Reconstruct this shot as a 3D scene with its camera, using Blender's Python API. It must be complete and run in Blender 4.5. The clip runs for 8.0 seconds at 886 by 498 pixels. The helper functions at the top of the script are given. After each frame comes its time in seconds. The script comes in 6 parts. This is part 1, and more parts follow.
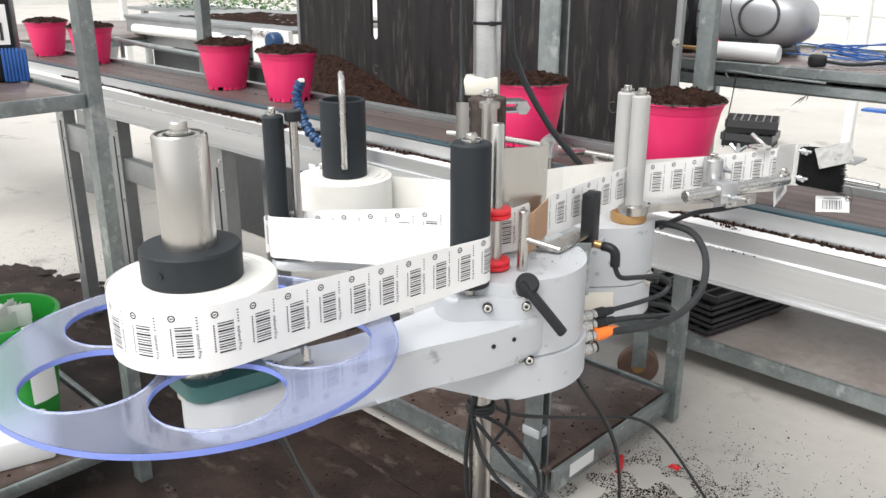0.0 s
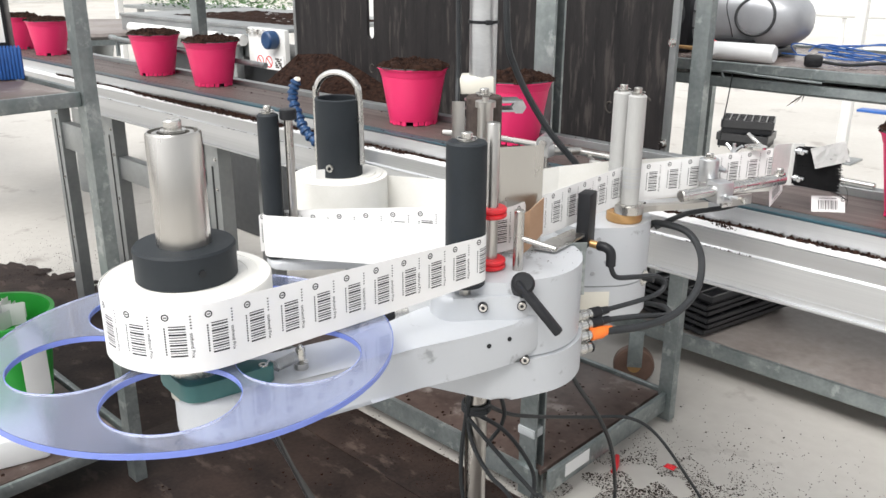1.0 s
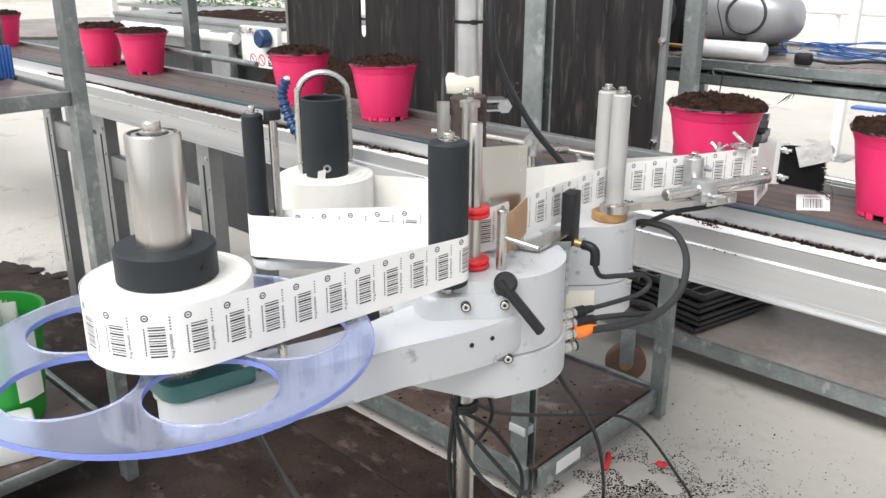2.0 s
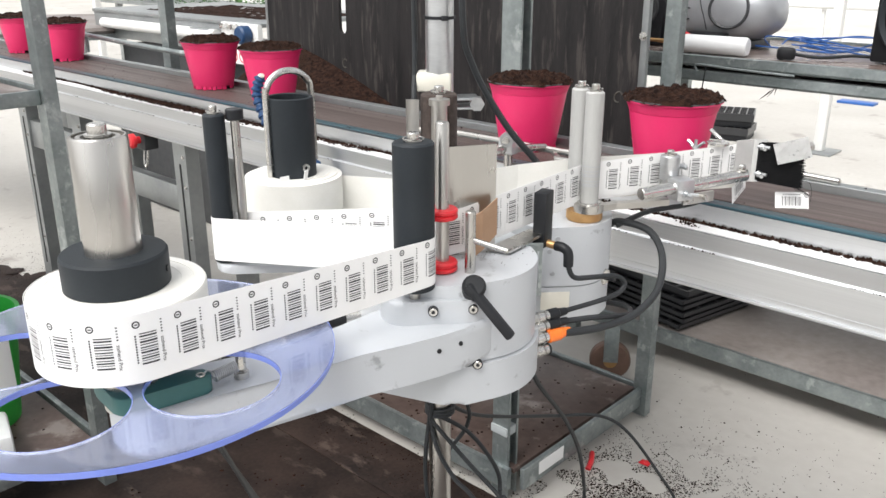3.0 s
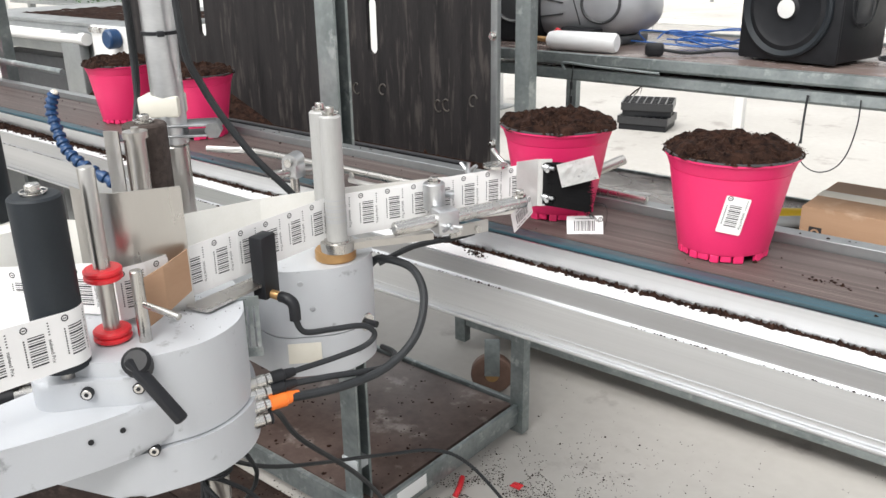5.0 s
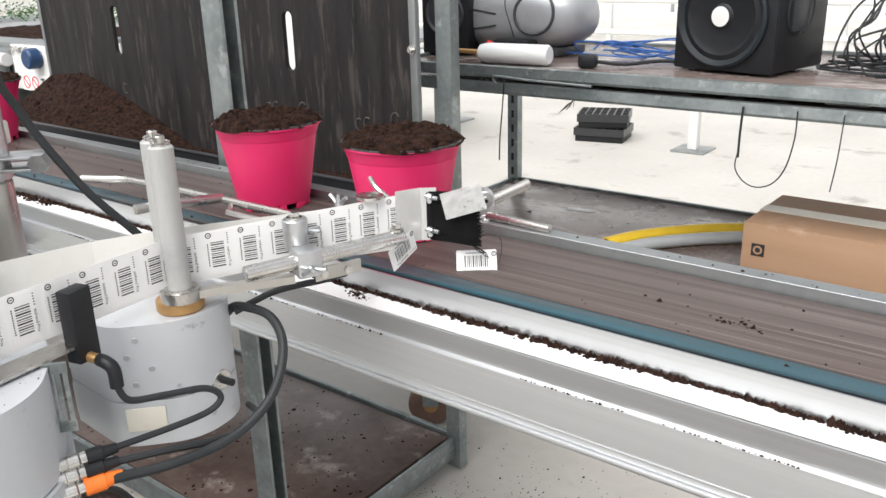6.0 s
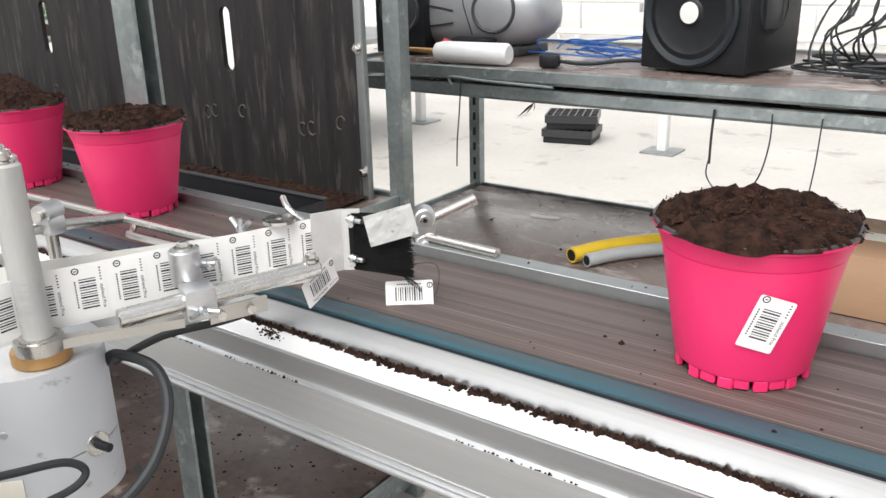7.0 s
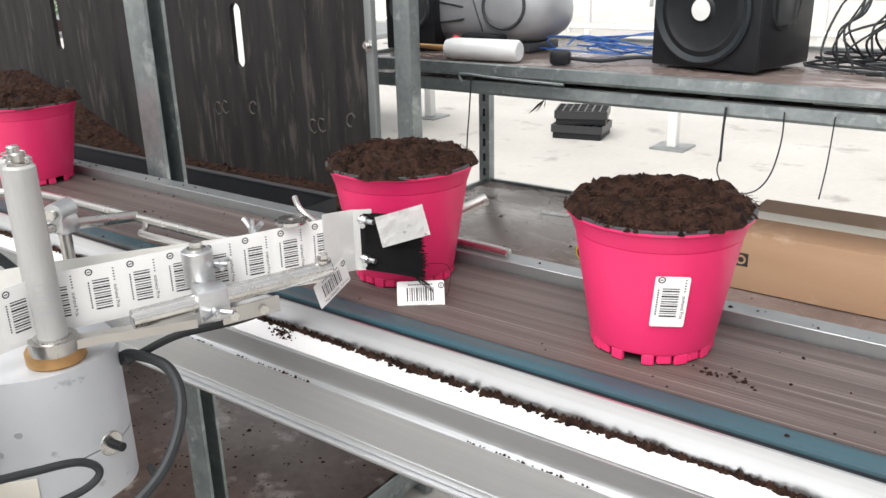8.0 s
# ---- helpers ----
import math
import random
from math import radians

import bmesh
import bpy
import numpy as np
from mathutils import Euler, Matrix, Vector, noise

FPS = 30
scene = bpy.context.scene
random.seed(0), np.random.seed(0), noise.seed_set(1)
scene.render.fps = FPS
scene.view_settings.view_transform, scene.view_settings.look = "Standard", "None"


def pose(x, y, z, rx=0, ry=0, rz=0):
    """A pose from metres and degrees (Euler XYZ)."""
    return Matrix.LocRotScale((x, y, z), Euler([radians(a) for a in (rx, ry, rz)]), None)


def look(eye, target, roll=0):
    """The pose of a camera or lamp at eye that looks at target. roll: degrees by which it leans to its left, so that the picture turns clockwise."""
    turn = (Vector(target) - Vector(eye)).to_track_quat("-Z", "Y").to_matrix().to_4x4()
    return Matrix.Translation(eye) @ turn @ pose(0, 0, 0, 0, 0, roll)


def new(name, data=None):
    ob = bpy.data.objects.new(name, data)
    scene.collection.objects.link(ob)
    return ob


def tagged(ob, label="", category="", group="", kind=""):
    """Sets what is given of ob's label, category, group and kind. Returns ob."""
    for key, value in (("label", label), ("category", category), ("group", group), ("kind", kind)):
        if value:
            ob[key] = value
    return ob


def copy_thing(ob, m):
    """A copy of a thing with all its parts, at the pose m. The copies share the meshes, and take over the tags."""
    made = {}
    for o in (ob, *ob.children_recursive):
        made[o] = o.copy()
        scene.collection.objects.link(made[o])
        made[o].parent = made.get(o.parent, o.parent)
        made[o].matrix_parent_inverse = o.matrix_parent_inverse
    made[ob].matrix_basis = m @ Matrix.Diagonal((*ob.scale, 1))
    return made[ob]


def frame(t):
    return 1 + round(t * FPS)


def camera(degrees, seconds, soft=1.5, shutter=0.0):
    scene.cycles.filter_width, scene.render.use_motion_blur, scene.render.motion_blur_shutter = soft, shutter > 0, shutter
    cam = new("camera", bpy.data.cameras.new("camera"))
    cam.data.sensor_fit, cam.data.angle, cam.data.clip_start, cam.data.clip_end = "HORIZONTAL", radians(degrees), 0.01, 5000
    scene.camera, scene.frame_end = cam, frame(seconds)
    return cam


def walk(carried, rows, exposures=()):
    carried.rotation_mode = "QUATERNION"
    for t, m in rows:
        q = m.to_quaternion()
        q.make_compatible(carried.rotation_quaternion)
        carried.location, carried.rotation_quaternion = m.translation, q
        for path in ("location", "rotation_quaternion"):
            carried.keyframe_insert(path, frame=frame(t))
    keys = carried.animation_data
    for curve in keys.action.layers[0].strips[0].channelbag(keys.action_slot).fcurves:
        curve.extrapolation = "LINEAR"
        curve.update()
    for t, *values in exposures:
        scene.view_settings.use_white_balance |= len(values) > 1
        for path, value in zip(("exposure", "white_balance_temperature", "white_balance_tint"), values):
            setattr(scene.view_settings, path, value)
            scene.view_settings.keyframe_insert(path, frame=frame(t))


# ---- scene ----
cam = camera(55.7, 8.0)
METRES, EYE, TILT, LEAN, TURN = 0.6875, 1.24, 0.0, 0.0, 44.1
ROWS = [
    (0.0, 0.0, 0.0, 0.0, 0.02, -19.08, -0.06),
    (0.5, -0.0031, 0.0052, 0.0011, -0.1, -19.14, -0.14),
    (1.0, 0.0013, 0.0032, -0.0017, -0.19, -19.11, -0.24),
    (2.5, 0.0373, 0.0096, 0.0046, -0.72, -19.4, -0.12),
    (3.0, 0.0579, 0.0363, 0.0017, -1.2, -19.57, -0.03),
    (3.5, 0.1107, 0.0735, 0.0042, -2.01, -19.85, 0.24),
    (4.0, 0.2042, 0.123, 0.0058, -2.97, -20.05, 0.65),
    (4.5, 0.3379, 0.1751, 0.0181, -3.67, -20.27, 0.57),
    (6.0, 0.6169, 0.3925, -0.0027, -6.69, -19.37, 1.51),
    (6.5, 0.6865, 0.5384, -0.0253, -7.81, -19.2, 1.11),
    (7.0, 0.7046, 0.5892, -0.0317, -8.59, -19.39, 1.29),
    (7.5, 0.7028, 0.5836, -0.0247, -8.55, -19.67, 1.51),
    (8.0, 0.7009, 0.592, -0.0234, -7.99, -19.75, 1.33),
]
walk(cam, [(t, pose(0, 0, EYE, TILT, LEAN, TURN) @ pose(METRES * x, METRES * y, METRES * z, 90 + pitch, roll, yaw)) for t, x, y, z, yaw, pitch, roll in ROWS])

# ---- light: an overcast greenhouse ----
world = bpy.data.worlds.new("greenhouse_sky")
scene.world = world
world.use_nodes = True
wn, wl = world.node_tree.nodes, world.node_tree.links
sky = wn.new("ShaderNodeTexSky")
sky.sky_type, sky.sun_disc = "NISHITA", False
sky.sun_elevation, sky.sun_rotation = radians(58), radians(200)
sky.air_density, sky.dust_density = 1.0, 4.0
grey = wn.new("ShaderNodeHueSaturation")
grey.inputs["Saturation"].default_value = 0.12
wl.new(sky.outputs[0], grey.inputs["Color"])
wl.new(grey.outputs[0], wn["Background"].inputs[0])
wn["Background"].inputs[1].default_value = 0.15
sun = new("sun", bpy.data.lights.new("sun", "SUN"))
sun.data.energy, sun.data.angle, sun.data.color = 1.4, radians(30), (1.0, 0.97, 0.93)
sun.matrix_world = look((0.5, -1.5, 4), (-0.6, 1.0, 0.8))
scene.view_settings.exposure = 0.83

# ---- materials ----
def material(name, colour, rough=0.5, metal=0.0, other=None, scale=20.0, spots=0.5, bump=0.0, grain=200.0, stretch=(1, 1, 1), transmission=0.0, emission=0.0, coat=0.0, spec=0.5, wear=None):
    """A surface of two colours mixed by noise at two scales, with fine relief."""
    m = bpy.data.materials.new(name)
    m.use_nodes = True
    n, l = m.node_tree.nodes, m.node_tree.links
    b = n["Principled BSDF"]
    b.inputs["Roughness"].default_value, b.inputs["Metallic"].default_value = rough, metal
    b.inputs["Transmission Weight"].default_value, b.inputs["Coat Weight"].default_value = transmission, coat
    b.inputs["Specular IOR Level"].default_value = spec
    co, mp = n.new("ShaderNodeTexCoord"), n.new("ShaderNodeMapping")
    mp.inputs["Scale"].default_value = stretch
    l.new(co.outputs["Object"], mp.inputs["Vector"])
    big, fine = n.new("ShaderNodeTexNoise"), n.new("ShaderNodeTexNoise")
    big.inputs["Scale"].default_value, big.inputs["Detail"].default_value = scale, 5
    fine.inputs["Scale"].default_value, fine.inputs["Detail"].default_value = grain, 3
    for t in (big, fine):
        l.new(mp.outputs[0], t.inputs["Vector"])
    other = other or tuple(c * 0.85 for c in colour)
    add = n.new("ShaderNodeMath"); add.operation = "MULTIPLY_ADD"
    l.new(fine.outputs[0], add.inputs[0]); add.inputs[1].default_value = 0.4
    l.new(big.outputs[0], add.inputs[2])
    ramp = n.new("ShaderNodeMapRange")
    ramp.inputs["From Min"].default_value, ramp.inputs["From Max"].default_value = 0.7 - spots * 0.5, 0.7 + spots * 0.5
    l.new(add.outputs[0], ramp.inputs["Value"])
    mix = n.new("ShaderNodeMix"); mix.data_type = "RGBA"
    mix.inputs["A"].default_value, mix.inputs["B"].default_value = (*colour, 1), (*other, 1)
    l.new(ramp.outputs[0], mix.inputs["Factor"])
    last = mix
    if wear:
        # a third tone in streaks or blotches: colour, size, stretch, how much of the surface
        tone, size, pull, share = wear
        mq, nz, rg, mx = n.new("ShaderNodeMapping"), n.new("ShaderNodeTexNoise"), n.new("ShaderNodeMapRange"), n.new("ShaderNodeMix")
        mq.inputs["Scale"].default_value, mq.inputs["Location"].default_value = pull, (3.1, 1.7, 0.6)
        nz.inputs["Scale"].default_value, nz.inputs["Detail"].default_value, nz.inputs["Roughness"].default_value = size, 6, 0.62
        l.new(co.outputs["Object"], mq.inputs["Vector"]); l.new(mq.outputs[0], nz.inputs["Vector"])
        rg.inputs["From Min"].default_value, rg.inputs["From Max"].default_value = 0.66 - share * 0.3, 0.74 - share * 0.25
        rg.inputs["To Max"].default_value = 0.8
        l.new(nz.outputs[0], rg.inputs["Value"])
        mx.data_type = "RGBA"
        mx.inputs["B"].default_value = (*tone, 1)
        l.new(mix.outputs["Result"], mx.inputs["A"]); l.new(rg.outputs[0], mx.inputs["Factor"])
        last = mx
    l.new(last.outputs["Result"], b.inputs["Base Color"])
    rr = n.new("ShaderNodeMapRange")
    rr.inputs["To Min"].default_value, rr.inputs["To Max"].default_value = max(0.02, rough - 0.08), min(1, rough + 0.1)
    l.new(big.outputs[0], rr.inputs["Value"]); l.new(rr.outputs[0], b.inputs["Roughness"])
    if bump:
        bp = n.new("ShaderNodeBump")
        bp.inputs["Strength"].default_value, bp.inputs["Distance"].default_value = bump, 0.002
        l.new(add.outputs[0], bp.inputs["Height"]); l.new(bp.outputs[0], b.inputs["Normal"])
    if emission:
        b.inputs["Emission Color"].default_value, b.inputs["Emission Strength"].default_value = (*colour, 1), emission
    return m


GALV = material("galvanised_steel", (0.36, 0.395, 0.395), 0.42, 0.72, (0.19, 0.22, 0.22), 14, 0.5, 0.15, 90, wear=((0.50, 0.53, 0.53), 22, (1, 1, 1), 0.3))
GALV_PALE = material("galvanised_sheet", (0.42, 0.44, 0.44), 0.42, 0.8, (0.28, 0.295, 0.30), 9, 0.7, 0.1, 70)
ALU = material("brushed_aluminium", (0.65, 0.66, 0.67), 0.36, 0.90, (0.50, 0.51, 0.52), 6, 0.6, 0.12, 60, (0.05, 3, 6))
STEEL = material("stainless_steel", (0.54, 0.525, 0.50), 0.28, 1.0, (0.49, 0.475, 0.45), 12, 0.9, 0.015, 150, (3, 3, 0.5))
NICKEL = material("plated_metal", (0.72, 0.71, 0.69), 0.25, 1.0, (0.50, 0.49, 0.46), 60, 0.6, 0.05, 400)
ROLLER = material("grey_roller_sleeve", (0.46, 0.46, 0.45), 0.5, 0.1, (0.37, 0.37, 0.36), 30, 0.6, 0.05, 300, (3, 3, 0.4))
PAINT = material("grey_machine_paint", (0.52, 0.54, 0.565), 0.38, 0, (0.46, 0.48, 0.505), 8, 0.9, 0.10, 700, wear=((0.25, 0.26, 0.27), 40, (1, 1, 1), 0.08))
BLACK = material("black_plastic", (0.010, 0.011, 0.013), 0.45, 0, (0.018, 0.019, 0.022), 40, 0.7, 0.06, 500, spec=0.3)
RUBBER = material("dark_grey_rubber", (0.013, 0.017, 0.021), 0.55, 0, (0.022, 0.027, 0.032), 30, 0.7, 0.1, 400, spec=0.3)
CABLE = material("dark_cable_sheath", (0.018, 0.021, 0.023), 0.5, 0, (0.032, 0.034, 0.037), 50, 0.7, 0.05, 300, spec=0.3)
PINK = material("pink_pot_plastic", (0.80, 0.030, 0.155), 0.42, 0, (0.70, 0.022, 0.125), 12, 0.9, 0.03, 300)
SOIL = material("peat_soil", (0.036, 0.017, 0.011), 0.95, 0, (0.007, 0.0035, 0.0028), 90, 0.35, 1.0, 420, spec=0.15)
BELT = material("worn_brown_belt", (0.120, 0.094, 0.087), 0.50, 0, (0.052, 0.038, 0.034), 3.5, 0.40, 0.35, 60, (0.04, 14, 1), spec=0.4, wear=((0.25, 0.215, 0.20), 42, (0.03, 14, 1), 0.30))
TEAL = material("teal_belt_edge", (0.016, 0.085, 0.118), 0.5, 0, (0.045, 0.060, 0.066), 9, 0.40, 0.2, 70, (0.12, 6, 1), wear=((0.085, 0.066, 0.060), 22, (0.10, 9, 1), 0.46))
PLY = material("film_faced_plywood", (0.026, 0.0230, 0.0232), 0.6, 0, (0.008, 0.0072, 0.0078), 12, 0.5, 0.2, 150, (2.4, 1, 0.30), spec=0.3, wear=((0.062, 0.054, 0.050), 34, (1.8, 1, 0.22), 0.36))
DECK = material("dirty_brown_plywood", (0.165, 0.122, 0.108), 0.34, 0, (0.060, 0.040, 0.034), 5, 0.5, 0.2, 50, wear=((0.30, 0.265, 0.245), 9, (1, 1, 1), 0.3))
# the pale wear tone paints floor and sky reflections into the board's colour
SHEENDECK = material("brown_plywood_painted_sheen", (0.21, 0.165, 0.150), 0.26, 0, (0.095, 0.070, 0.062), 4, 0.6, 0.15, 50, wear=((0.42, 0.39, 0.37), 6, (0.6, 1.6, 1), 0.38))
DARKDECK = material("peat_stained_board_and_shade", (0.042, 0.027, 0.022), 0.6, 0, (0.013, 0.0085, 0.0075), 6, 0.35, 0.5, 90, spec=0.25, wear=((0.085, 0.062, 0.052), 11, (1, 2, 1), 0.30))
CONCRETE = material("pale_concrete_floor", (0.55, 0.535, 0.50), 0.6, 0, (0.42, 0.40, 0.37), 1.2, 0.7, 0.1, 25, wear=((0.30, 0.27, 0.25), 3.5, (1, 1, 1), 0.22))
PAPER = material("white_label_paper", (0.86, 0.86, 0.86), 0.45, 0, (0.82, 0.82, 0.81), 20, 0.9)
LINER = material("cream_liner_paper", (0.85, 0.84, 0.80), 0.5, 0, (0.78, 0.77, 0.72), 40, 0.6, 0.1, 400)
INK = material("black_ink", (0.010, 0.010, 0.013), 0.5, 0, (0.018, 0.018, 0.021), 100, 0.7)
FADED_INK = material("faded_tan_ink", (0.080, 0.068, 0.056), 0.6, 0, (0.032, 0.028, 0.026), 90, 0.4)
ACRYLIC = material("lilac_acrylic", (0.66, 0.73, 1.0), 0.05, 0, (0.60, 0.68, 0.99), 3, 0.9, transmission=0.93, coat=0.6)
EDGE = material("painted_edge_tint", (0.20, 0.28, 0.82), 0.15, 0, (0.30, 0.40, 0.88), 6, 0.9, transmission=0.35)
RED = material("red_plastic", (0.75, 0.03, 0.04), 0.35, 0, (0.62, 0.02, 0.03), 50, 0.7)
BRASS = material("brass_anodised", (0.55, 0.34, 0.15), 0.38, 0.7, (0.45, 0.26, 0.11), 40, 0.7, 0.05)
ORANGE = material("orange_plug", (0.95, 0.22, 0.03), 0.45, 0, (0.85, 0.17, 0.02), 60, 0.8)
BLUE = material("blue_plastic", (0.03, 0.13, 0.42), 0.4, 0, (0.02, 0.09, 0.32), 60, 0.7)
TEALPAD = material("dark_green_brake_pad", (0.03, 0.12, 0.12), 0.5, 0, (0.05, 0.15, 0.15), 30, 0.7)
CARD = material("brown_cardboard", (0.40, 0.25, 0.155), 0.75, 0, (0.33, 0.20, 0.12), 8, 0.8, 0.1, 120, (0.3, 1, 3), wear=((0.48, 0.34, 0.24), 6, (1, 1, 1), 0.3))
NAVY = material("dark_blue_joint_plastic", (0.012, 0.055, 0.150), 0.4, 0, (0.008, 0.040, 0.115), 60, 0.7)
PALEDECK = material("dusty_pale_board", (0.30, 0.275, 0.26), 0.55, 0, (0.15, 0.125, 0.115), 3, 0.55, 0.2, 40)
YELLOW = material("yellow_hose", (0.80, 0.56, 0.04), 0.4, 0, (0.70, 0.46, 0.03), 30, 0.8)
GREYHOSE = material("grey_hose", (0.42, 0.45, 0.46), 0.45, 0, (0.36, 0.38, 0.39), 30, 0.8)
GREEN = material("green_bucket_plastic", (0.03, 0.40, 0.05), 0.4, 0, (0.02, 0.30, 0.04), 20, 0.8)
LEAF = material("leaf_green", (0.06, 0.16, 0.03), 0.5, 0, (0.03, 0.09, 0.02), 40, 0.6)
WHITE = material("white_painted_metal", (0.80, 0.80, 0.79), 0.45, 0, (0.72, 0.72, 0.70), 4, 0.8, 0.05)
SILVER = material("silver_plastic", (0.42, 0.43, 0.45), 0.35, 0.35, (0.36, 0.37, 0.39), 30, 0.8)
DARKGREY = material("dark_grey_plastic", (0.05, 0.053, 0.057), 0.42, 0, (0.035, 0.037, 0.04), 30, 0.8)
BOTTLE = material("milky_plastic", (0.82, 0.83, 0.83), 0.35, 0, (0.76, 0.77, 0.78), 20, 0.8)
BRISTLE = material("black_bristle", (0.006, 0.006, 0.007), 0.7, 0, (0.012, 0.012, 0.013), 80, 0.6, 0.6, 400, (1, 1, 0.1), spec=0.2)
SPONGE = material("brown_abrasive_sleeve", (0.075, 0.055, 0.047), 0.9, 0, (0.035, 0.026, 0.022), 150, 0.5, 0.8, 500)
CREAM = material("cream_plastic", (0.76, 0.74, 0.66), 0.5, 0, (0.70, 0.67, 0.58), 30, 0.8)
GLASSY = material("smoke_grille", (0.05, 0.052, 0.055), 0.5, 0, (0.09, 0.09, 0.095), 200, 0.5, 0.2, 600)
LED_R = material("red_light", (1.0, 0.05, 0.05), 0.4, emission=2.0)
LED_G = material("green_light", (0.2, 1.0, 0.1), 0.4, emission=2.0)
SPRING = material("zinc_spring", (0.62, 0.63, 0.64), 0.3, 0.95, (0.45, 0.46, 0.47), 80, 0.6)

# ---- building tools ----
ORIGIN = {}


def thing(name, base, label, category, group="", kind=""):
    """An empty at its base that carries the parts of one thing."""
    ob = new(name)
    ob.empty_display_size = 0.02
    ob.location = base
    ORIGIN[ob.name] = Vector(base)
    return tagged(ob, label, category, group, kind)


def part(name, bm, mat, parent=None, label="", at=None, smooth=35):
    """One mesh under a thing or a part; the bmesh is in world metres, or about at where that is given."""
    me = bpy.data.meshes.new(name)
    base = Vector(at) if at is not None else (ORIGIN[parent.name] if parent else Vector())
    bmesh.ops.translate(bm, verts=bm.verts, vec=-base)
    bmesh.ops.recalc_face_normals(bm, faces=bm.faces)
    bm.to_mesh(me)
    bm.free()
    me.materials.append(mat)
    if smooth:
        me.shade_smooth()
        me.set_sharp_from_angle(angle=radians(smooth))
    ob = new(name, me)
    if parent:
        ob.parent = parent
        ob.location = base - ORIGIN[parent.name]
    else:
        ob.location = base
    ORIGIN[ob.name] = base
    return tagged(ob, label)


def single(name, bm, mat, base, label, category, group="", kind="", smooth=35):
    """A thing that is one mesh."""
    return tagged(part(name, bm, mat, None, "", base, smooth), label, category, group, kind)


def box(bm, x0, x1, y0, y1, z0, z1, bevel=0.0, m=None, segs=2):
    r = bmesh.ops.create_cube(bm, size=1, matrix=Matrix.Translation(((x0 + x1) / 2, (y0 + y1) / 2, (z0 + z1) / 2)) @ Matrix.Diagonal((abs(x1 - x0), abs(y1 - y0), abs(z1 - z0), 1)))
    vs = r["verts"]
    if bevel:
        es = list({e for v in vs for e in v.link_edges})
        q = bmesh.ops.bevel(bm, geom=es, offset=bevel, segments=segs, affect="EDGES", profile=0.5)
        vs = list({v for f in q["faces"] for v in f.verts} | {v for v in vs if v.is_valid})
    if m is not None:
        bmesh.ops.transform(bm, matrix=m, verts=[v for v in vs if v.is_valid])
    return bm


def lathe(bm, profile, at=(0, 0, 0), m=None, segs=32):
    """Turn a profile of (radius, height) about the upright axis at at."""
    m = m or Matrix.Identity(4)
    rings = []
    for r, z in profile:
        if r < 1e-6:
            rings.append([bm.verts.new(m @ (Vector(at) + Vector((0, 0, z))))])
        else:
            rings.append([bm.verts.new(m @ (Vector(at) + Vector((r * math.cos(2 * math.pi * i / segs), r * math.sin(2 * math.pi * i / segs), z)))) for i in range(segs)])
    for a, b in zip(rings, rings[1:]):
        for i in range(segs):
            j = (i + 1) % segs
            if len(a) == 1 and len(b) == 1:
                continue
            if len(a) == 1:
                bm.faces.new((a[0], b[j], b[i]))
            elif len(b) == 1:
                bm.faces.new((a[i], a[j], b[0]))
            else:
                bm.faces.new((a[i], a[j], b[j], b[i]))
    return bm


def rod(bm, p, q, r, segs=16, r2=None, bev=0.0):
    """A round bar from p to q with closed ends."""
    p, q = Vector(p), Vector(q)
    d = q - p
    m = Matrix.Translation(p) @ d.to_track_quat("Z", "Y").to_matrix().to_4x4()
    h = d.length
    r2 = r if r2 is None else r2
    b = min(bev, r * 0.9, h * 0.4)
    pr = [(0, 0), (r - b, 0), (r, b), (r2, h - b), (r2 - b, h), (0, h)] if b else [(0, 0), (r, 0), (r2, h), (0, h)]
    return lathe(bm, pr, (0, 0, 0), m, segs)


def curve_points(pts, steps=8):
    """A smooth line through the points."""
    pts = [Vector(p) for p in pts]
    if len(pts) < 3:
        return pts
    out = []
    for i in range(len(pts) - 1):
        a, b, c, d = pts[max(i - 1, 0)], pts[i], pts[i + 1], pts[min(i + 2, len(pts) - 1)]
        for s in range(steps):
            t = s / steps
            out.append(0.5 * ((2 * b) + (c - a) * t + (2 * a - 5 * b + 4 * c - d) * t * t + (3 * b - a - 3 * c + d) * t ** 3))
    return out + [pts[-1]]


def tube(bm, pts, r, segs=8, smooth=True, steps=8):
    """A round line, cable or bent wire through the points."""
    pts = curve_points(pts, steps) if smooth else [Vector(p) for p in pts]
    up, rings = None, []
    for i, p in enumerate(pts):
        d = (pts[min(i + 1, len(pts) - 1)] - pts[max(i - 1, 0)]).normalized()
        if up is None:
            up = d.orthogonal().normalized()
        up = (up - d * up.dot(d)).normalized()
        side = d.cross(up)
        rings.append([bm.verts.new(p + r * (math.cos(a) * up + math.sin(a) * side)) for a in (2 * math.pi * k / segs for k in range(segs))])
    for a, b in zip(rings, rings[1:]):
        for i in range(segs):
            bm.faces.new((a[i], a[(i + 1) % segs], b[(i + 1) % segs], b[i]))
    bm.faces.new(rings[0][::-1])
    bm.faces.new(rings[-1])
    return bm


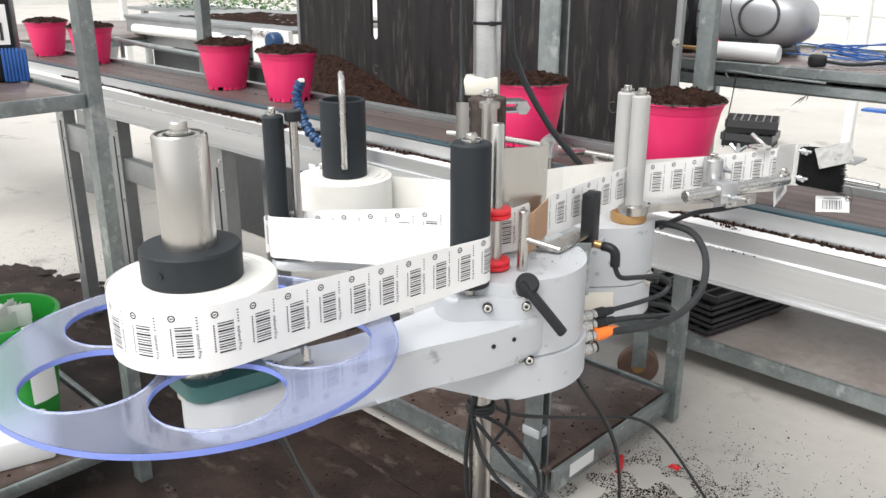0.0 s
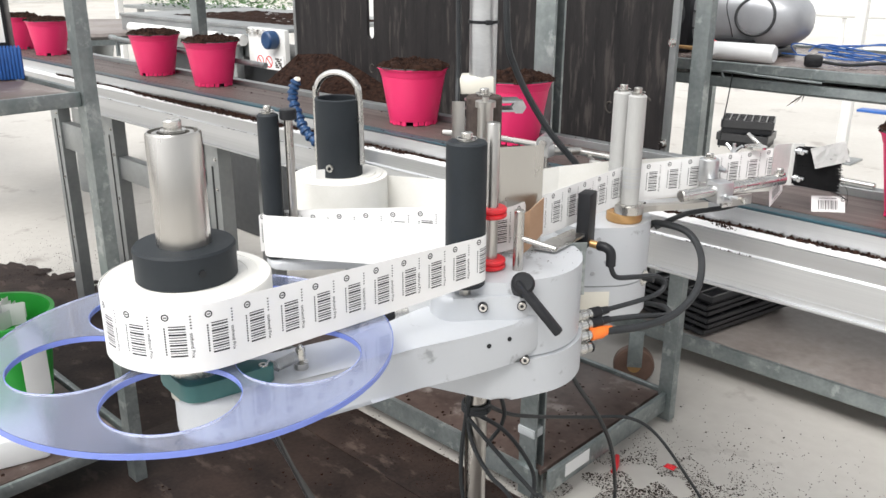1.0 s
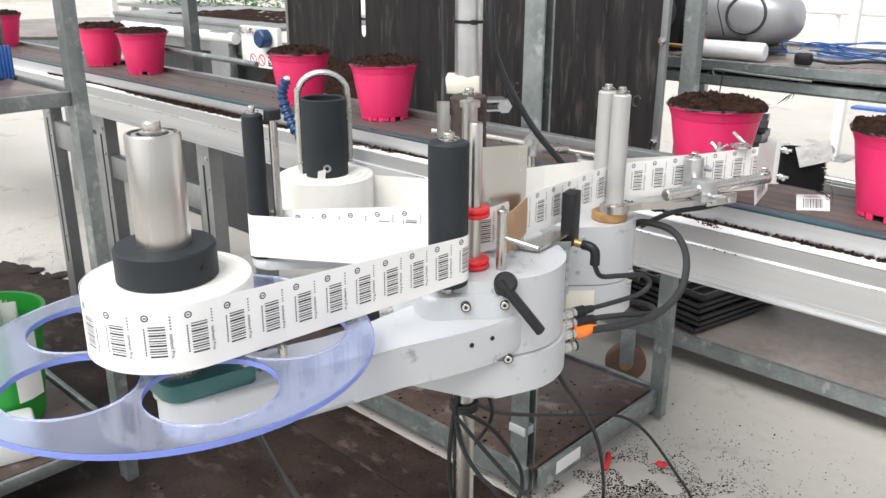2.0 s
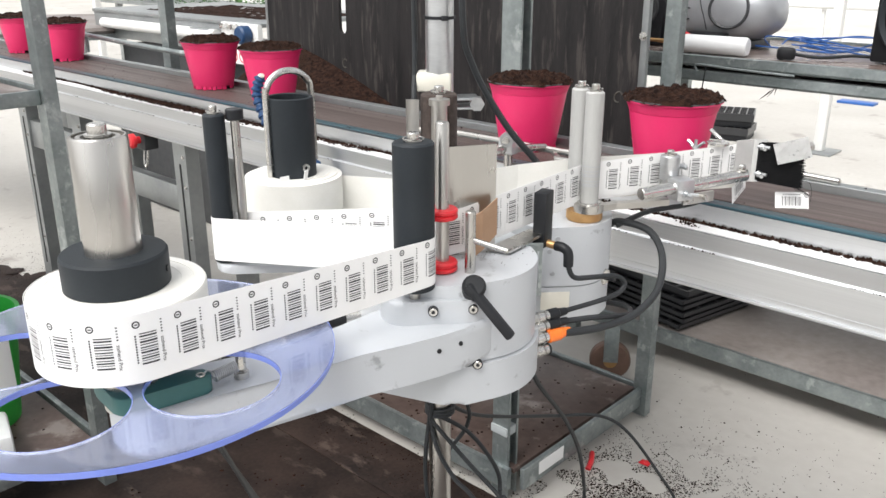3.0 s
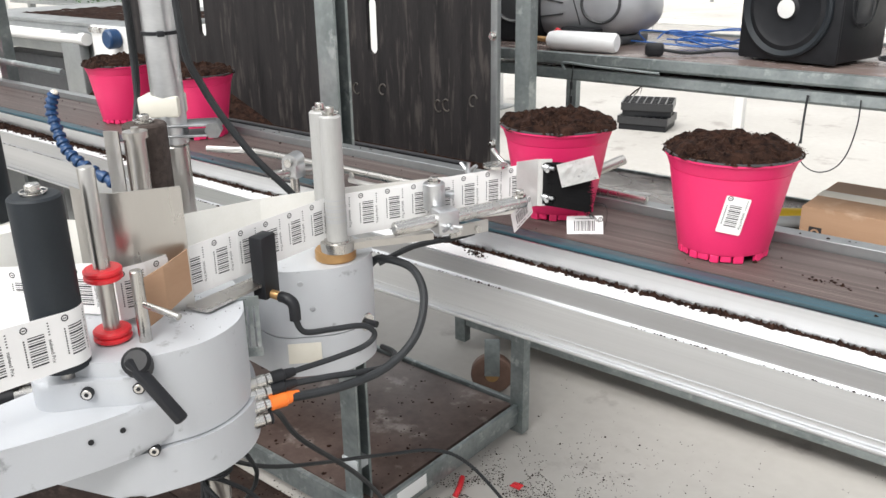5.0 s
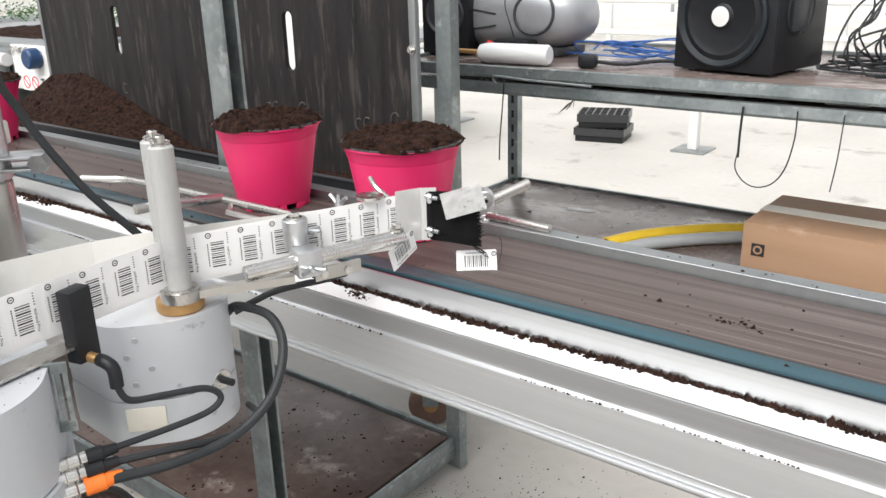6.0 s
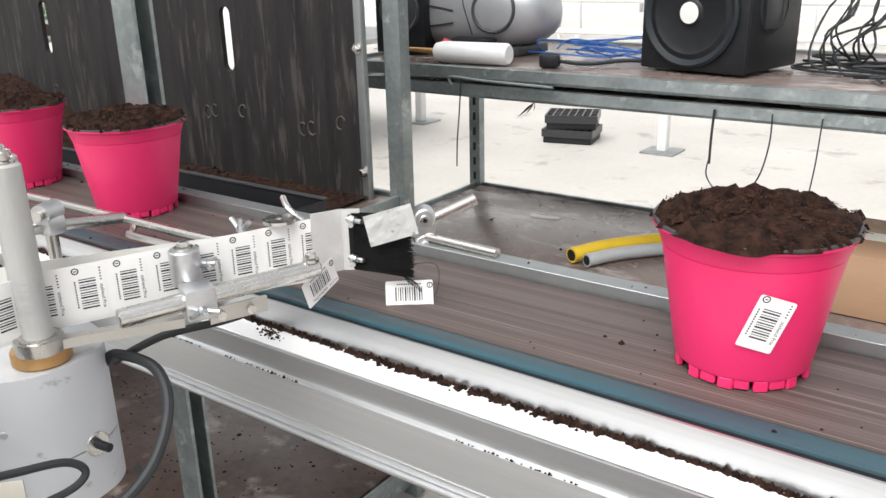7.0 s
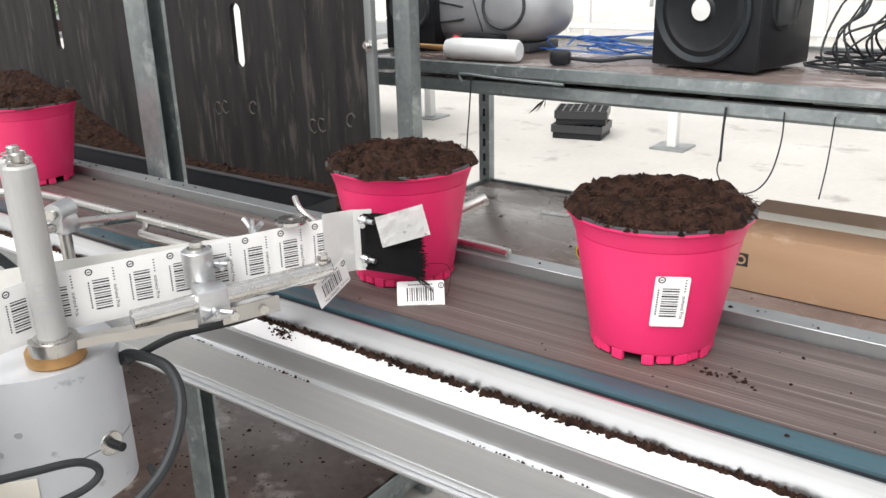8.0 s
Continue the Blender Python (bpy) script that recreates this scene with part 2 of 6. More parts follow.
def prism(bm, outline, z0, z1, bevel=0.0, m=None, segs=2):
    """A plan outline raised from z0 to z1, its rims rounded."""
    lo = [bm.verts.new((x, y, z0)) for x, y in outline]
    hi = [bm.verts.new((x, y, z1)) for x, y in outline]
    n = len(outline)
    top, bot = bm.faces.new(hi), bm.faces.new(lo[::-1])
    for i in range(n):
        bm.faces.new((lo[i], lo[(i + 1) % n], hi[(i + 1) % n], hi[i]))
    vs = lo + hi
    if bevel:
        q = bmesh.ops.bevel(bm, geom=list(set(top.edges) | set(bot.edges)), offset=bevel, segments=segs, affect="EDGES", profile=0.5)
        vs = list({v for f in bm.faces for v in f.verts}) if m is not None else vs
    if m is not None:
        bmesh.ops.transform(bm, matrix=m, verts=[v for v in vs if v.is_valid])
    return bm


def rounded(points, r, n=5):
    """A closed outline with its corners rounded by r."""
    pts, out = [Vector((x, y)) for x, y in points], []
    for i, p in enumerate(pts):
        a, b = (pts[i - 1] - p), (pts[(i + 1) % len(pts)] - p)
        rr = r[i] if isinstance(r, (list, tuple)) else r
        k = min(rr, a.length * 0.49, b.length * 0.49)
        s, e = p + a.normalized() * k, p + b.normalized() * k
        for j in range(n + 1):
            t = j / n
            out.append((1 - t) ** 2 * s + 2 * t * (1 - t) * p + t * t * e)
    return [tuple(v) for v in out]


def extrude_x(bm, section, x0, x1):
    """A section of (y, z) drawn out along x."""
    a = [bm.verts.new((x0, y, z)) for y, z in section]
    b = [bm.verts.new((x1, y, z)) for y, z in section]
    n = len(section)
    bm.faces.new(a)
    bm.faces.new(b[::-1])
    for i in range(n):
        bm.faces.new((a[i], b[i], b[(i + 1) % n], a[(i + 1) % n]))
    return bm


def B():
    return bmesh.new()


def bolt(name, at, axis, r, h, parent, mat=None, label=""):
    """A hexagon or socket head with its washer, proud of a surface."""
    bm = B()
    p, d = Vector(at), Vector(axis).normalized()
    rod(bm, p, p + d * h * 0.3, r * 1.5, 20)
    rod(bm, p + d * h * 0.3, p + d * h, r, 6 if mat is None else 16, bev=h * 0.12)
    return part(name, bm, mat or NICKEL, parent, label)
FLANGE_SHEEN = material("flange_sheen_tone", (0.82, 0.82, 0.82), 0.5, 0.15, (0.74, 0.74, 0.74), 9, 0.6, 0.05, 90, (0.1, 3, 3))
FIBRE = material("brown_peat_fibre", (0.060, 0.031, 0.020), 0.9, 0, (0.035, 0.018, 0.012), 90, 0.5, spec=0.15)
HOSE = material("smoky_air_hose", (0.05, 0.052, 0.054), 0.3, 0, (0.03, 0.032, 0.034), 40, 0.7)
CAST = material("satin_aluminium_plate", (0.66, 0.66, 0.65), 0.42, 0.4, (0.56, 0.56, 0.55), 25, 0.7, 0.06, 200)
SCUFFED = material("scuffed_label_paper", (0.70, 0.70, 0.69), 0.5, 0, (0.62, 0.62, 0.61), 60, 0.6, 0.05, 300, wear=((0.22, 0.22, 0.22), 150, (1, 1, 1), 0.22))
TAN = material("brown_wheel_plastic", (0.17, 0.10, 0.075), 0.5, 0, (0.10, 0.06, 0.045), 30, 0.6, 0.1, 200)
TRAY = material("black_tray_plastic", (0.020, 0.021, 0.023), 0.32, 0, (0.030, 0.031, 0.034), 40, 0.7, 0.05, 400, spec=0.6)

# ---- large structure ----
BELT_Z = 0.898
floor = single("floor", box(B(), -40, 30, -14, 60, -0.2, 0.0), CONCRETE, (0, 0, 0), "pale concrete greenhouse floor with peat crumbs", "floor", kind="structure", smooth=0)


def crumbs(bm, spots, seed, lo=0.002, hi=0.007, flat=0.6):
    """Loose peat: small crushed lumps, one at each spot."""
    rnd = random.Random(seed)
    for x, y, z in spots:
        s = rnd.uniform(lo, hi) * (1 if rnd.random() < 0.85 else 1.7)
        n, pts = 5, []
        top = bm.verts.new((x + rnd.uniform(-s, s) * 0.3, y + rnd.uniform(-s, s) * 0.3, z + s * flat * rnd.uniform(0.6, 1.3)))
        a0 = rnd.uniform(0, 6)
        for i in range(n):
            a = a0 + 2 * math.pi * i / n
            r = s * rnd.uniform(0.5, 1.2)
            pts.append(bm.verts.new((x + r * math.cos(a), y + r * math.sin(a), z - 0.0004)))
        for i in range(n):
            bm.faces.new((pts[i], pts[(i + 1) % n], top))
    return bm


def heap(bm, x0, x1, y0, y1, height, nx=60, ny=20, rough=0.006):
    """A soft mound: height(u, v) over a base rectangle, with noise."""
    rows = []
    for i in range(nx + 1):
        row = []
        for j in range(ny + 1):
            u, v = i / nx, j / ny
            x, y = x0 + (x1 - x0) * u, y0 + (y1 - y0) * v
            z = height(u, v)
            edge = 0 < i < nx and 0 < j < ny
            k = (noise.noise((x * 60, y * 60, 1)) + 0.6 * noise.noise((x * 150, y * 150, 3))) * rough if edge else 0
            row.append(bm.verts.new((x, y, z + k)))
        rows.append(row)
    for i in range(nx):
        for j in range(ny):
            bm.faces.new((rows[i][j], rows[i + 1][j], rows[i + 1][j + 1], rows[i][j + 1]))
    return bm


# the conveyor runs along x
conveyor = thing("belt_conveyor", (-1.0, 1.24, 0.0), "aluminium belt conveyor with a worn brown belt and spilt peat", "conveyor")
X0, X1 = -9.6, 6.6
part("belt", box(B(), X0, X1, 1.187, 1.332, BELT_Z - 0.006, BELT_Z, 0.001), BELT, conveyor)
part("belt_edge", box(B(), X0, X1, 1.1638, 1.1868, BELT_Z - 0.007, BELT_Z - 0.001, 0.001), TEAL, conveyor, "teal edge of the belt")
part("side_rail", extrude_x(B(), [(1.1175, 0.785), (1.1175, 0.8385), (1.1200, 0.8390), (1.1215, 0.8415), (1.1185, 0.8655), (1.1545, 0.8665), (1.1550, 0.8945), (1.1575, 0.8945), (1.1580, 0.8640), (1.1320, 0.8620), (1.1300, 0.7920), (1.1500, 0.7900), (1.1500, 0.7850)], X0, X1), ALU, conveyor, "extruded aluminium side rail", smooth=0)
# sheet added on the flange; its sky reflection is put into the pale colour
part("flange_face", box(B(), X0, X1, 1.1212, 1.1540, 0.8664, 0.8674), FLANGE_SHEEN, conveyor, "pale sheet with the flange's sky sheen put into its colour", smooth=0)
part("lower_lip", box(B(), X0, X1, 1.1164, 1.1178, 0.7960, 0.7966), ALU, conveyor, "thin raised line along the rail", smooth=0)
part("rail_foot", box(B(), X0, X1, 1.112, 1.1172, 0.783, 0.788, 0.001), ALU, conveyor, "folded lower lip")
part("side_rail", extrude_x(B(), [(1.335, 0.80), (1.335, 0.9095), (1.3355, 0.910), (1.358, 0.910), (1.360, 0.908), (1.360, 0.80)], X0, X1), GALV_PALE, conveyor, "grey galvanised rail", smooth=0)
# black strip drawn in for the dark gap between rail lip and belt
part("seal", box(B(), X0, X1, 1.1582, 1.1638, BELT_Z - 0.02, BELT_Z - 0.0045), BLACK, conveyor, "black strip drawn in for the gap beside the belt", smooth=0)
part("belt_bed", box(B(), X0, X1, 1.165, 1.333, 0.845, 0.888), GALV, conveyor, smooth=0)
for xl in (-4.6, -2.92, -2.52, -1.93, 1.2, 3.4, 5.6):
    bm = B()
    prism(bm, [(xl - 0.03, 1.135), (xl + 0.03, 1.135), (xl + 0.03, 1.175), (xl + 0.026, 1.175), (xl + 0.026, 1.139), (xl - 0.026, 1.139), (xl - 0.026, 1.175), (xl - 0.03, 1.175)], 0.0, 0.845)
    leg = part("leg", bm, GALV_PALE, conveyor, smooth=0)
    bm = B()
    box(bm, xl - 0.028, xl + 0.028, 1.29, 1.33, 0.0, 0.85)
    part("leg", bm, GALV_PALE, conveyor, smooth=0)
    part("slot", box(B(), xl - 0.003, xl + 0.003, 1.1335, 1.1365, 0.20, 0.72), BLACK, leg, "dark slot down the leg", smooth=0)
    for zb in (0.30, 0.52, 0.66, 0.74):
        bolt("bolt", (xl + 0.017, 1.135, zb), (0, -1, 0), 0.004, 0.004, leg)
bm = B()
box(bm, -2.89, -2.55, 1.142, 1.172, 0.62, 0.71, 0.002)
part("cross_plate", bm, GALV_PALE, conveyor)
bm = B()
box(bm, -2.49, -1.96, 1.142, 1.172, 0.585, 0.655, 0.002)
part("cross_plate", bm, GALV_PALE, conveyor)
rnd = random.Random(5)
bm = B()
spots = []
for i in range(9000):
    x = rnd.uniform(-2.9, 0.9)
    wide = 0.010 if -2.3 < x < -1.2 else 0.0
    w = max(0.0016, 0.0046 + 0.0050 * noise.noise((x * 5, 0, 0)) + 0.0024 * noise.noise((x * 23, 4, 0))) + wide
    spots.append((x, 1.1538 - abs(rnd.gauss(0, 1)) * w * 0.62, 0.8676))
spots = [s for s in spots if s[1] > 1.128]
spots += [(rnd.gauss(-1.93, 0.16), 1.1535 - abs(rnd.gauss(0, 0.011)), 0.8676) for _ in range(2600)] + [(rnd.gauss(-1.90, 0.13), 1.153 - abs(rnd.gauss(0, 0.006)), 0.8700) for _ in range(1500)]
spots = [s for s in spots if s[1] > 1.124]
crumbs(bm, spots, 1, 0.0011, 0.0033, 1.0)
spots = [(x, 1.1188 - 0.0006 * rnd.random(), 0.8392) for x in (rnd.uniform(-2.6, 0.9) for _ in range(1500)) if noise.noise((x * 7, 2, 0)) > 0.02]
crumbs(bm, spots, 8, 0.0004, 0.0014, 0.9)
for i in range(60):
    crumbs(bm, [(-0.52 + rnd.gauss(0, 0.010), 1.140 + rnd.gauss(0, 0.004), 0.8676)], 300 + i, 0.001, 0.0022, 1.0)
tagged(single("peat_spill", bm, SOIL, (-1.0, 1.14, 0.866), "line of spilt dark peat along the rail flange", "peat", smooth=0), kind="stuff")
bm = B()
spots = [(rnd.uniform(-3.5, 0.8), 1.165 + 0.165 * rnd.random() ** 1.0, BELT_Z) for i in range(230)]
spots += [(-0.11 + rnd.gauss(0, 0.012), 1.235 + rnd.gauss(0, 0.006), BELT_Z) for i in range(40)]
spots += [(rnd.uniform(-1.3, 0.7), 1.345 + rnd.gauss(0, 0.005), 0.9102) for i in range(60)]
crumbs(bm, spots, 2, 0.001, 0.0028)
tagged(single("peat_crumbs", bm, SOIL, (-1.0, 1.24, BELT_Z), "scattered peat crumbs on the belt", "peat", smooth=0), kind="stuff")


def upright(bm, x, y, z0, z1, w=0.040, d=0.030):
    """A folded galvanised post, open to one side."""
    t = 0.004
    prism(bm, [(x - w / 2, y - d / 2), (x + w / 2, y - d / 2), (x + w / 2, y + d / 2), (x + w / 2 - t, y + d / 2), (x + w / 2 - t, y - d / 2 + t), (x - w / 2 + t, y - d / 2 + t), (x - w / 2 + t, y + d / 2), (x - w / 2, y + d / 2)], z0, z1)
    return bm


HOOK = box(B(), -0.005, 0.005, -0.0158, -0.0145, 0, 0.026)
hook_mesh = bpy.data.meshes.new("hook_slot")
HOOK.to_mesh(hook_mesh)
HOOK.free()
hook_mesh.materials.append(BLACK)


def trolley(x0, x1, y0, y1, top, shelves, label, name="plant_trolley", slots=True, rh=0.034):
    """A flower trolley: four slotted posts, plywood shelves in galvanised frames, castors."""
    tr = thing(name, ((x0 + x1) / 2, (y0 + y1) / 2, 0), label, "trolley", "plant trolleys")
    for x in (x0, x1):
        for y in (y0, y1):
            shape = upright(B(), x, y, 0.012, top)
            if x == x1 and y == y0 and name == "plant_trolley" and y0 == 1.385:
                shape = prism(B(), [(x - 0.078, y), (x - 0.030, y), (x - 0.030, y + 0.006), (x - 0.033, y + 0.006), (x - 0.033, y + 0.004), (x - 0.074, y + 0.004), (x - 0.074, y + 0.032), (x - 0.033, y + 0.032), (x - 0.033, y + 0.030), (x - 0.030, y + 0.030), (x - 0.030, y + 0.036), (x - 0.078, y + 0.036)], 0.012, top)
            p = part("post", shape, GALV, tr, smooth=0)
            if slots and y == y1 and x == x0:
                z = 0.35
                while z < 1.5:
                    for turn_deg in (0, -90):
                        h = new("hook_slot", hook_mesh)
                        h.parent = p
                        h.matrix_basis = pose(x - tr.location.x, y - tr.location.y, z, 0, 0, turn_deg) if turn_deg == 0 else pose(x - tr.location.x - 0.005, y - tr.location.y, z, 0, 0, turn_deg)
                    z += 0.05
    for z in shelves:
        pale = z == 0.114
        drop = 0.045 if pale else rh
        part("shelf_board", box(B(), x0 + 0.02, x1 - 0.02, y0 + 0.012, y1 - 0.012, z - 0.014, z - 0.002, 0.001), PALEDECK if pale else SHEENDECK if y0 > 2 else DECK, tr, "dusty pale board" if pale else "dirty brown plywood board")
        for y, s in ((y0, -1), (y1, 1)):
            part("rail", extrude_x(B(), [(y - s * 0.004, z - drop), (y - s * 0.004, z + 0.004), (y, z + 0.006), (y + s * 0.010, z + 0.004), (y + s * 0.012, z - drop + 0.006), (y + s * 0.008, z - drop)], x0 + 0.022, x1 - 0.022), GALV, tr, smooth=0)
        for x, s in ((x0, -1), (x1, 1)):
            part("rail", box(B(), x - 0.006, x + 0.006, y0 + 0.016, y1 - 0.016, z - drop, z + 0.005, 0.002), GALV, tr)
    return tr


trolley_a = trolley(-2.36, -0.995, 1.385, 1.95, 2.0, [0.092, 0.742], "galvanised plant trolley with a peat-stained plywood base under the conveyor", rh=0.052)
trolley_b = trolley(-1.454, 0.10, 2.286, 2.930, 2.0, [0.9625, 0.922, 0.484, 0.114], "galvanised plant trolley with dirty plywood shelves", rh=0.024)
trolley_c = trolley(-3.15, -1.79, 0.20, 0.77, 2.0, [0.965, 0.13], "galvanised plant trolley with a low base and a bench shelf", rh=0.026)
# tape round a post, and the torn paper on the base rail
part("tape", box(B(), -1.0765, -1.028, 1.3815, 1.424, 0.176, 0.198, 0.002), GREYHOSE, trolley_a, "torn grey tape on the post")
part("torn_label", box(B(), -0.9885, -0.9875, 1.46, 1.56, 0.056, 0.090), PAPER, trolley_a, "torn white paper label", smooth=0)
# pale patches painted as the bright floor seen through the boards' hand slots
for x, y, z, a in ((-1.072, 2.709, 0.4835, 8), (-0.281, 2.383, 0.9215, 0)):
    part("hand_slot", prism(B(), rounded([(-0.045, -0.014), (0.045, -0.014), (0.045, 0.014), (-0.045, 0.014)], 0.014), 0, 0.0008, m=pose(x, y, z - 0.0012, 0, 0, a)), PAPER, trolley_b, "pale patch standing in for bright floor seen through a hand slot")

wheel = thing("castor", (-1.185, 2.085, 0.0), "brown plastic castor wheel in a steel fork", "castor")
AX = pose(-1.185, 2.085, 0.062, 90, 0, 35)
part("tyre", lathe(B(), [(0.020, -0.016), (0.057, -0.016), (0.062, -0.010), (0.062, 0.010), (0.057, 0.016), (0.020, 0.016)], m=AX), TAN, wheel, "worn brown tyre")
part("hub", lathe(B(), [(0, -0.019), (0.020, -0.019), (0.022, 0), (0.020, 0.019), (0, 0.019)], m=AX), BRASS, wheel, "tan wheel hub")
part("fork", box(B(), -0.022, 0.022, -0.024, -0.020, 0.0, 0.12, 0.002, m=pose(-1.185, 2.085, 0.062, 0, 0, 35)), GALV, wheel)

# standing plywood with long hand slots
ply = thing("plywood_panel", (-1.7, 1.9, 0.45), "dark film-faced plywood sheet with hand slots standing on edge", "panel")


def slotted_board(x0, x1, z0, z1, y0, y1, holes, w=0.034):
    """A board cut into strips round its slots, so that light comes through them."""
    bm = B()
    xs = [x0]
    for cx, a, b in holes:
        xs += [cx - w / 2, cx + w / 2]
    xs.append(x1)
    for i in range(0, len(xs), 2):
        box(bm, xs[i], xs[i + 1], y0, y1, z0, z1)
    for cx, a, b in holes:
        box(bm, cx - w / 2, cx + w / 2, y0, y1, z0, a)
        box(bm, cx - w / 2, cx + w / 2, y0, y1, b, z1)
        n = 8
        for sgn, zc in ((1, b - w / 2), (-1, a + w / 2)):
            for q in (-1, 1):
                pts = [(q * w / 2, sgn * w / 2)] + [(q * w / 2 * math.cos(k / n * math.pi / 2), sgn * w / 2 * math.sin(k / n * math.pi / 2)) for k in range(n + 1)]
                lo = [bm.verts.new((cx + px, y0, zc + pz)) for px, pz in pts]
                hi = [bm.verts.new((cx + px, y1, zc + pz)) for px, pz in pts]
                bm.faces.new(lo)
                bm.faces.new(hi)
                for k in range(len(pts)):
                    bm.faces.new((lo[k], lo[(k + 1) % len(pts)], hi[(k + 1) % len(pts)], hi[k]))
    return bm


part("board", slotted_board(-2.56, -1.055, 0.45, 1.75, 1.895, 1.907, [(-2.155, 0.985, 1.125), (-1.43, 0.982, 1.122)]), PLY, ply, smooth=0)
edge = part("edge_strip", box(B(), -1.054, -1.036, 1.893, 1.909, 0.45, 1.75, 0.002), GALV_PALE, ply, "pale metal edge strip")
for zb in (1.048, 0.80, 1.30):
    bolt("bolt", (-1.046, 1.893, zb), (0, -1, 0), 0.007, 0.012, edge)
part("edge_strip", box(B(), -2.574, -2.5602, 1.893, 1.909, 0.45, 1.75, 0.002), GALV_PALE, ply, "pale metal edge strip")
for cx, cz, a in ((-1.507, 0.886, -10), (-1.200, 0.874, -10), (-1.105, 0.895, 25), (-2.15, 0.89, 8), (-1.40, 0.895, 20)):
    bm = B()
    for k in ((-0.014, 0.012) if cx in (-1.507, -1.200) else (0.0,)):
        m = pose(cx, 1.8948, cz, 90, a, 0)
        tube(bm, [m @ Vector((k + 0.011 * math.cos(t), 0.014 * math.sin(t), 0)) for t in (0.8 + 0.42 * q for q in range(12))], 0.0022, 5)
    part("stamp", bm, FADED_INK, ply, "worn tan stamped letters")
gut = thing("black_gutter", (-1.6, 1.55, 0.742), "black plastic gutter half full of peat behind the belt", "gutter")
bm = B()
for y0, y1, z0, z1 in ((1.44, 1.445, 0.742, 0.806), (1.645, 1.65, 0.742, 0.818), (1.445, 1.645, 0.742, 0.747)):
    box(bm, -2.30, -0.93, y0, y1, z0, z1, 0.0015)
box(bm, -0.9295, -0.925, 1.44, 1.65, 0.742, 0.818, 0.0015)
part("trough", bm, BLACK, gut)
part("rim", box(B(), -2.30, -0.925, 1.6425, 1.654, 0.8185, 0.8225, 0.001), DARKGREY, gut, "worn grey rim")
part("soil_fill", heap(B(), -2.30, -0.935, 1.446, 1.644, lambda u, v: 0.772 + 0.018 * max(0, 1 - 2.2 * u) + 0.006 * math.sin(9 * u) * v), SOIL, gut, "loose peat in the gutter", smooth=60)


def slope(u, v):
    """Falls along the board and away from it."""
    x = -2.56 + 1.52 * u
    top = 0.905 - 0.30 * max(0, x + 2.36) + 0.02 * math.sin(7 * u)
    return max(0.748, 0.745 + (top - 0.745) * (0.15 + 0.85 * v ** 1.1))


mound = heap(B(), -2.56, -1.04, 1.656, 1.893, slope, 140, 30, 0.007)
bm = mound
rnd = random.Random(41)
spots = []
for k in range(900):
    u, v = rnd.random(), rnd.random()
    spots.append((-2.56 + 1.52 * u, 1.656 + 0.237 * v, slope(u, v)))
crumbs(bm, spots, 43, 0.002, 0.007, 0.8)
tagged(single("peat_heap", mound, SOIL, (-2.0, 1.75, 0.745), "slope of dark brown peat heaped against the plywood", "peat", smooth=60), kind="stuff")
single("blue_tag", box(B(), -1.62, -1.57, 1.470, 1.485, 0.782, 0.792, 0.002), BLUE, (-1.6, 1.475, 0.842), "small blue plastic scrap in the peat", "scrap")
single("blue_tag", box(B(), -0.99, -0.94, 1.52, 1.54, 0.774, 0.786, 0.002), BLUE, (-0.96, 1.53, 0.826), "small blue plastic scrap in the gutter", "scrap")

# dirty board under the labeller, and peat on the floor
single("floor_board", box(B(), -1.98, 0.3, 0.15, 1.20, 0.0, 0.012, 0.002), DARKDECK, (-0.7, 0.7, 0.0), "dark peat-stained board lying on the floor", "board")


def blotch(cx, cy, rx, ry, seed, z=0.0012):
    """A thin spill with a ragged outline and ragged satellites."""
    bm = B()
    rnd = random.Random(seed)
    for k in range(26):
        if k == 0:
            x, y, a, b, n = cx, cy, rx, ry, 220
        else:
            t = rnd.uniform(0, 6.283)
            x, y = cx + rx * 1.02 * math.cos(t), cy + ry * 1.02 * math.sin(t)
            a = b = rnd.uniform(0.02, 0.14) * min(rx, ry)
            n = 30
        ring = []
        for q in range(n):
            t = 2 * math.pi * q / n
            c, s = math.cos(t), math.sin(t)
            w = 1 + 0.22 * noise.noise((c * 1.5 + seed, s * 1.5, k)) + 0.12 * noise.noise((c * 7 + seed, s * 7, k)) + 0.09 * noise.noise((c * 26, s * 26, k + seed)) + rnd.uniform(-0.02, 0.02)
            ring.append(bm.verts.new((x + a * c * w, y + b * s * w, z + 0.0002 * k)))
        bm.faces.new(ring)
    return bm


def spill(name, cx, cy, rx, ry, seed, mat, label, z=0.0012):
    tagged(single(name, blotch(cx, cy, rx, ry, seed, z), mat, (cx, cy, 0), label, "dirt", smooth=0), kind="stuff")


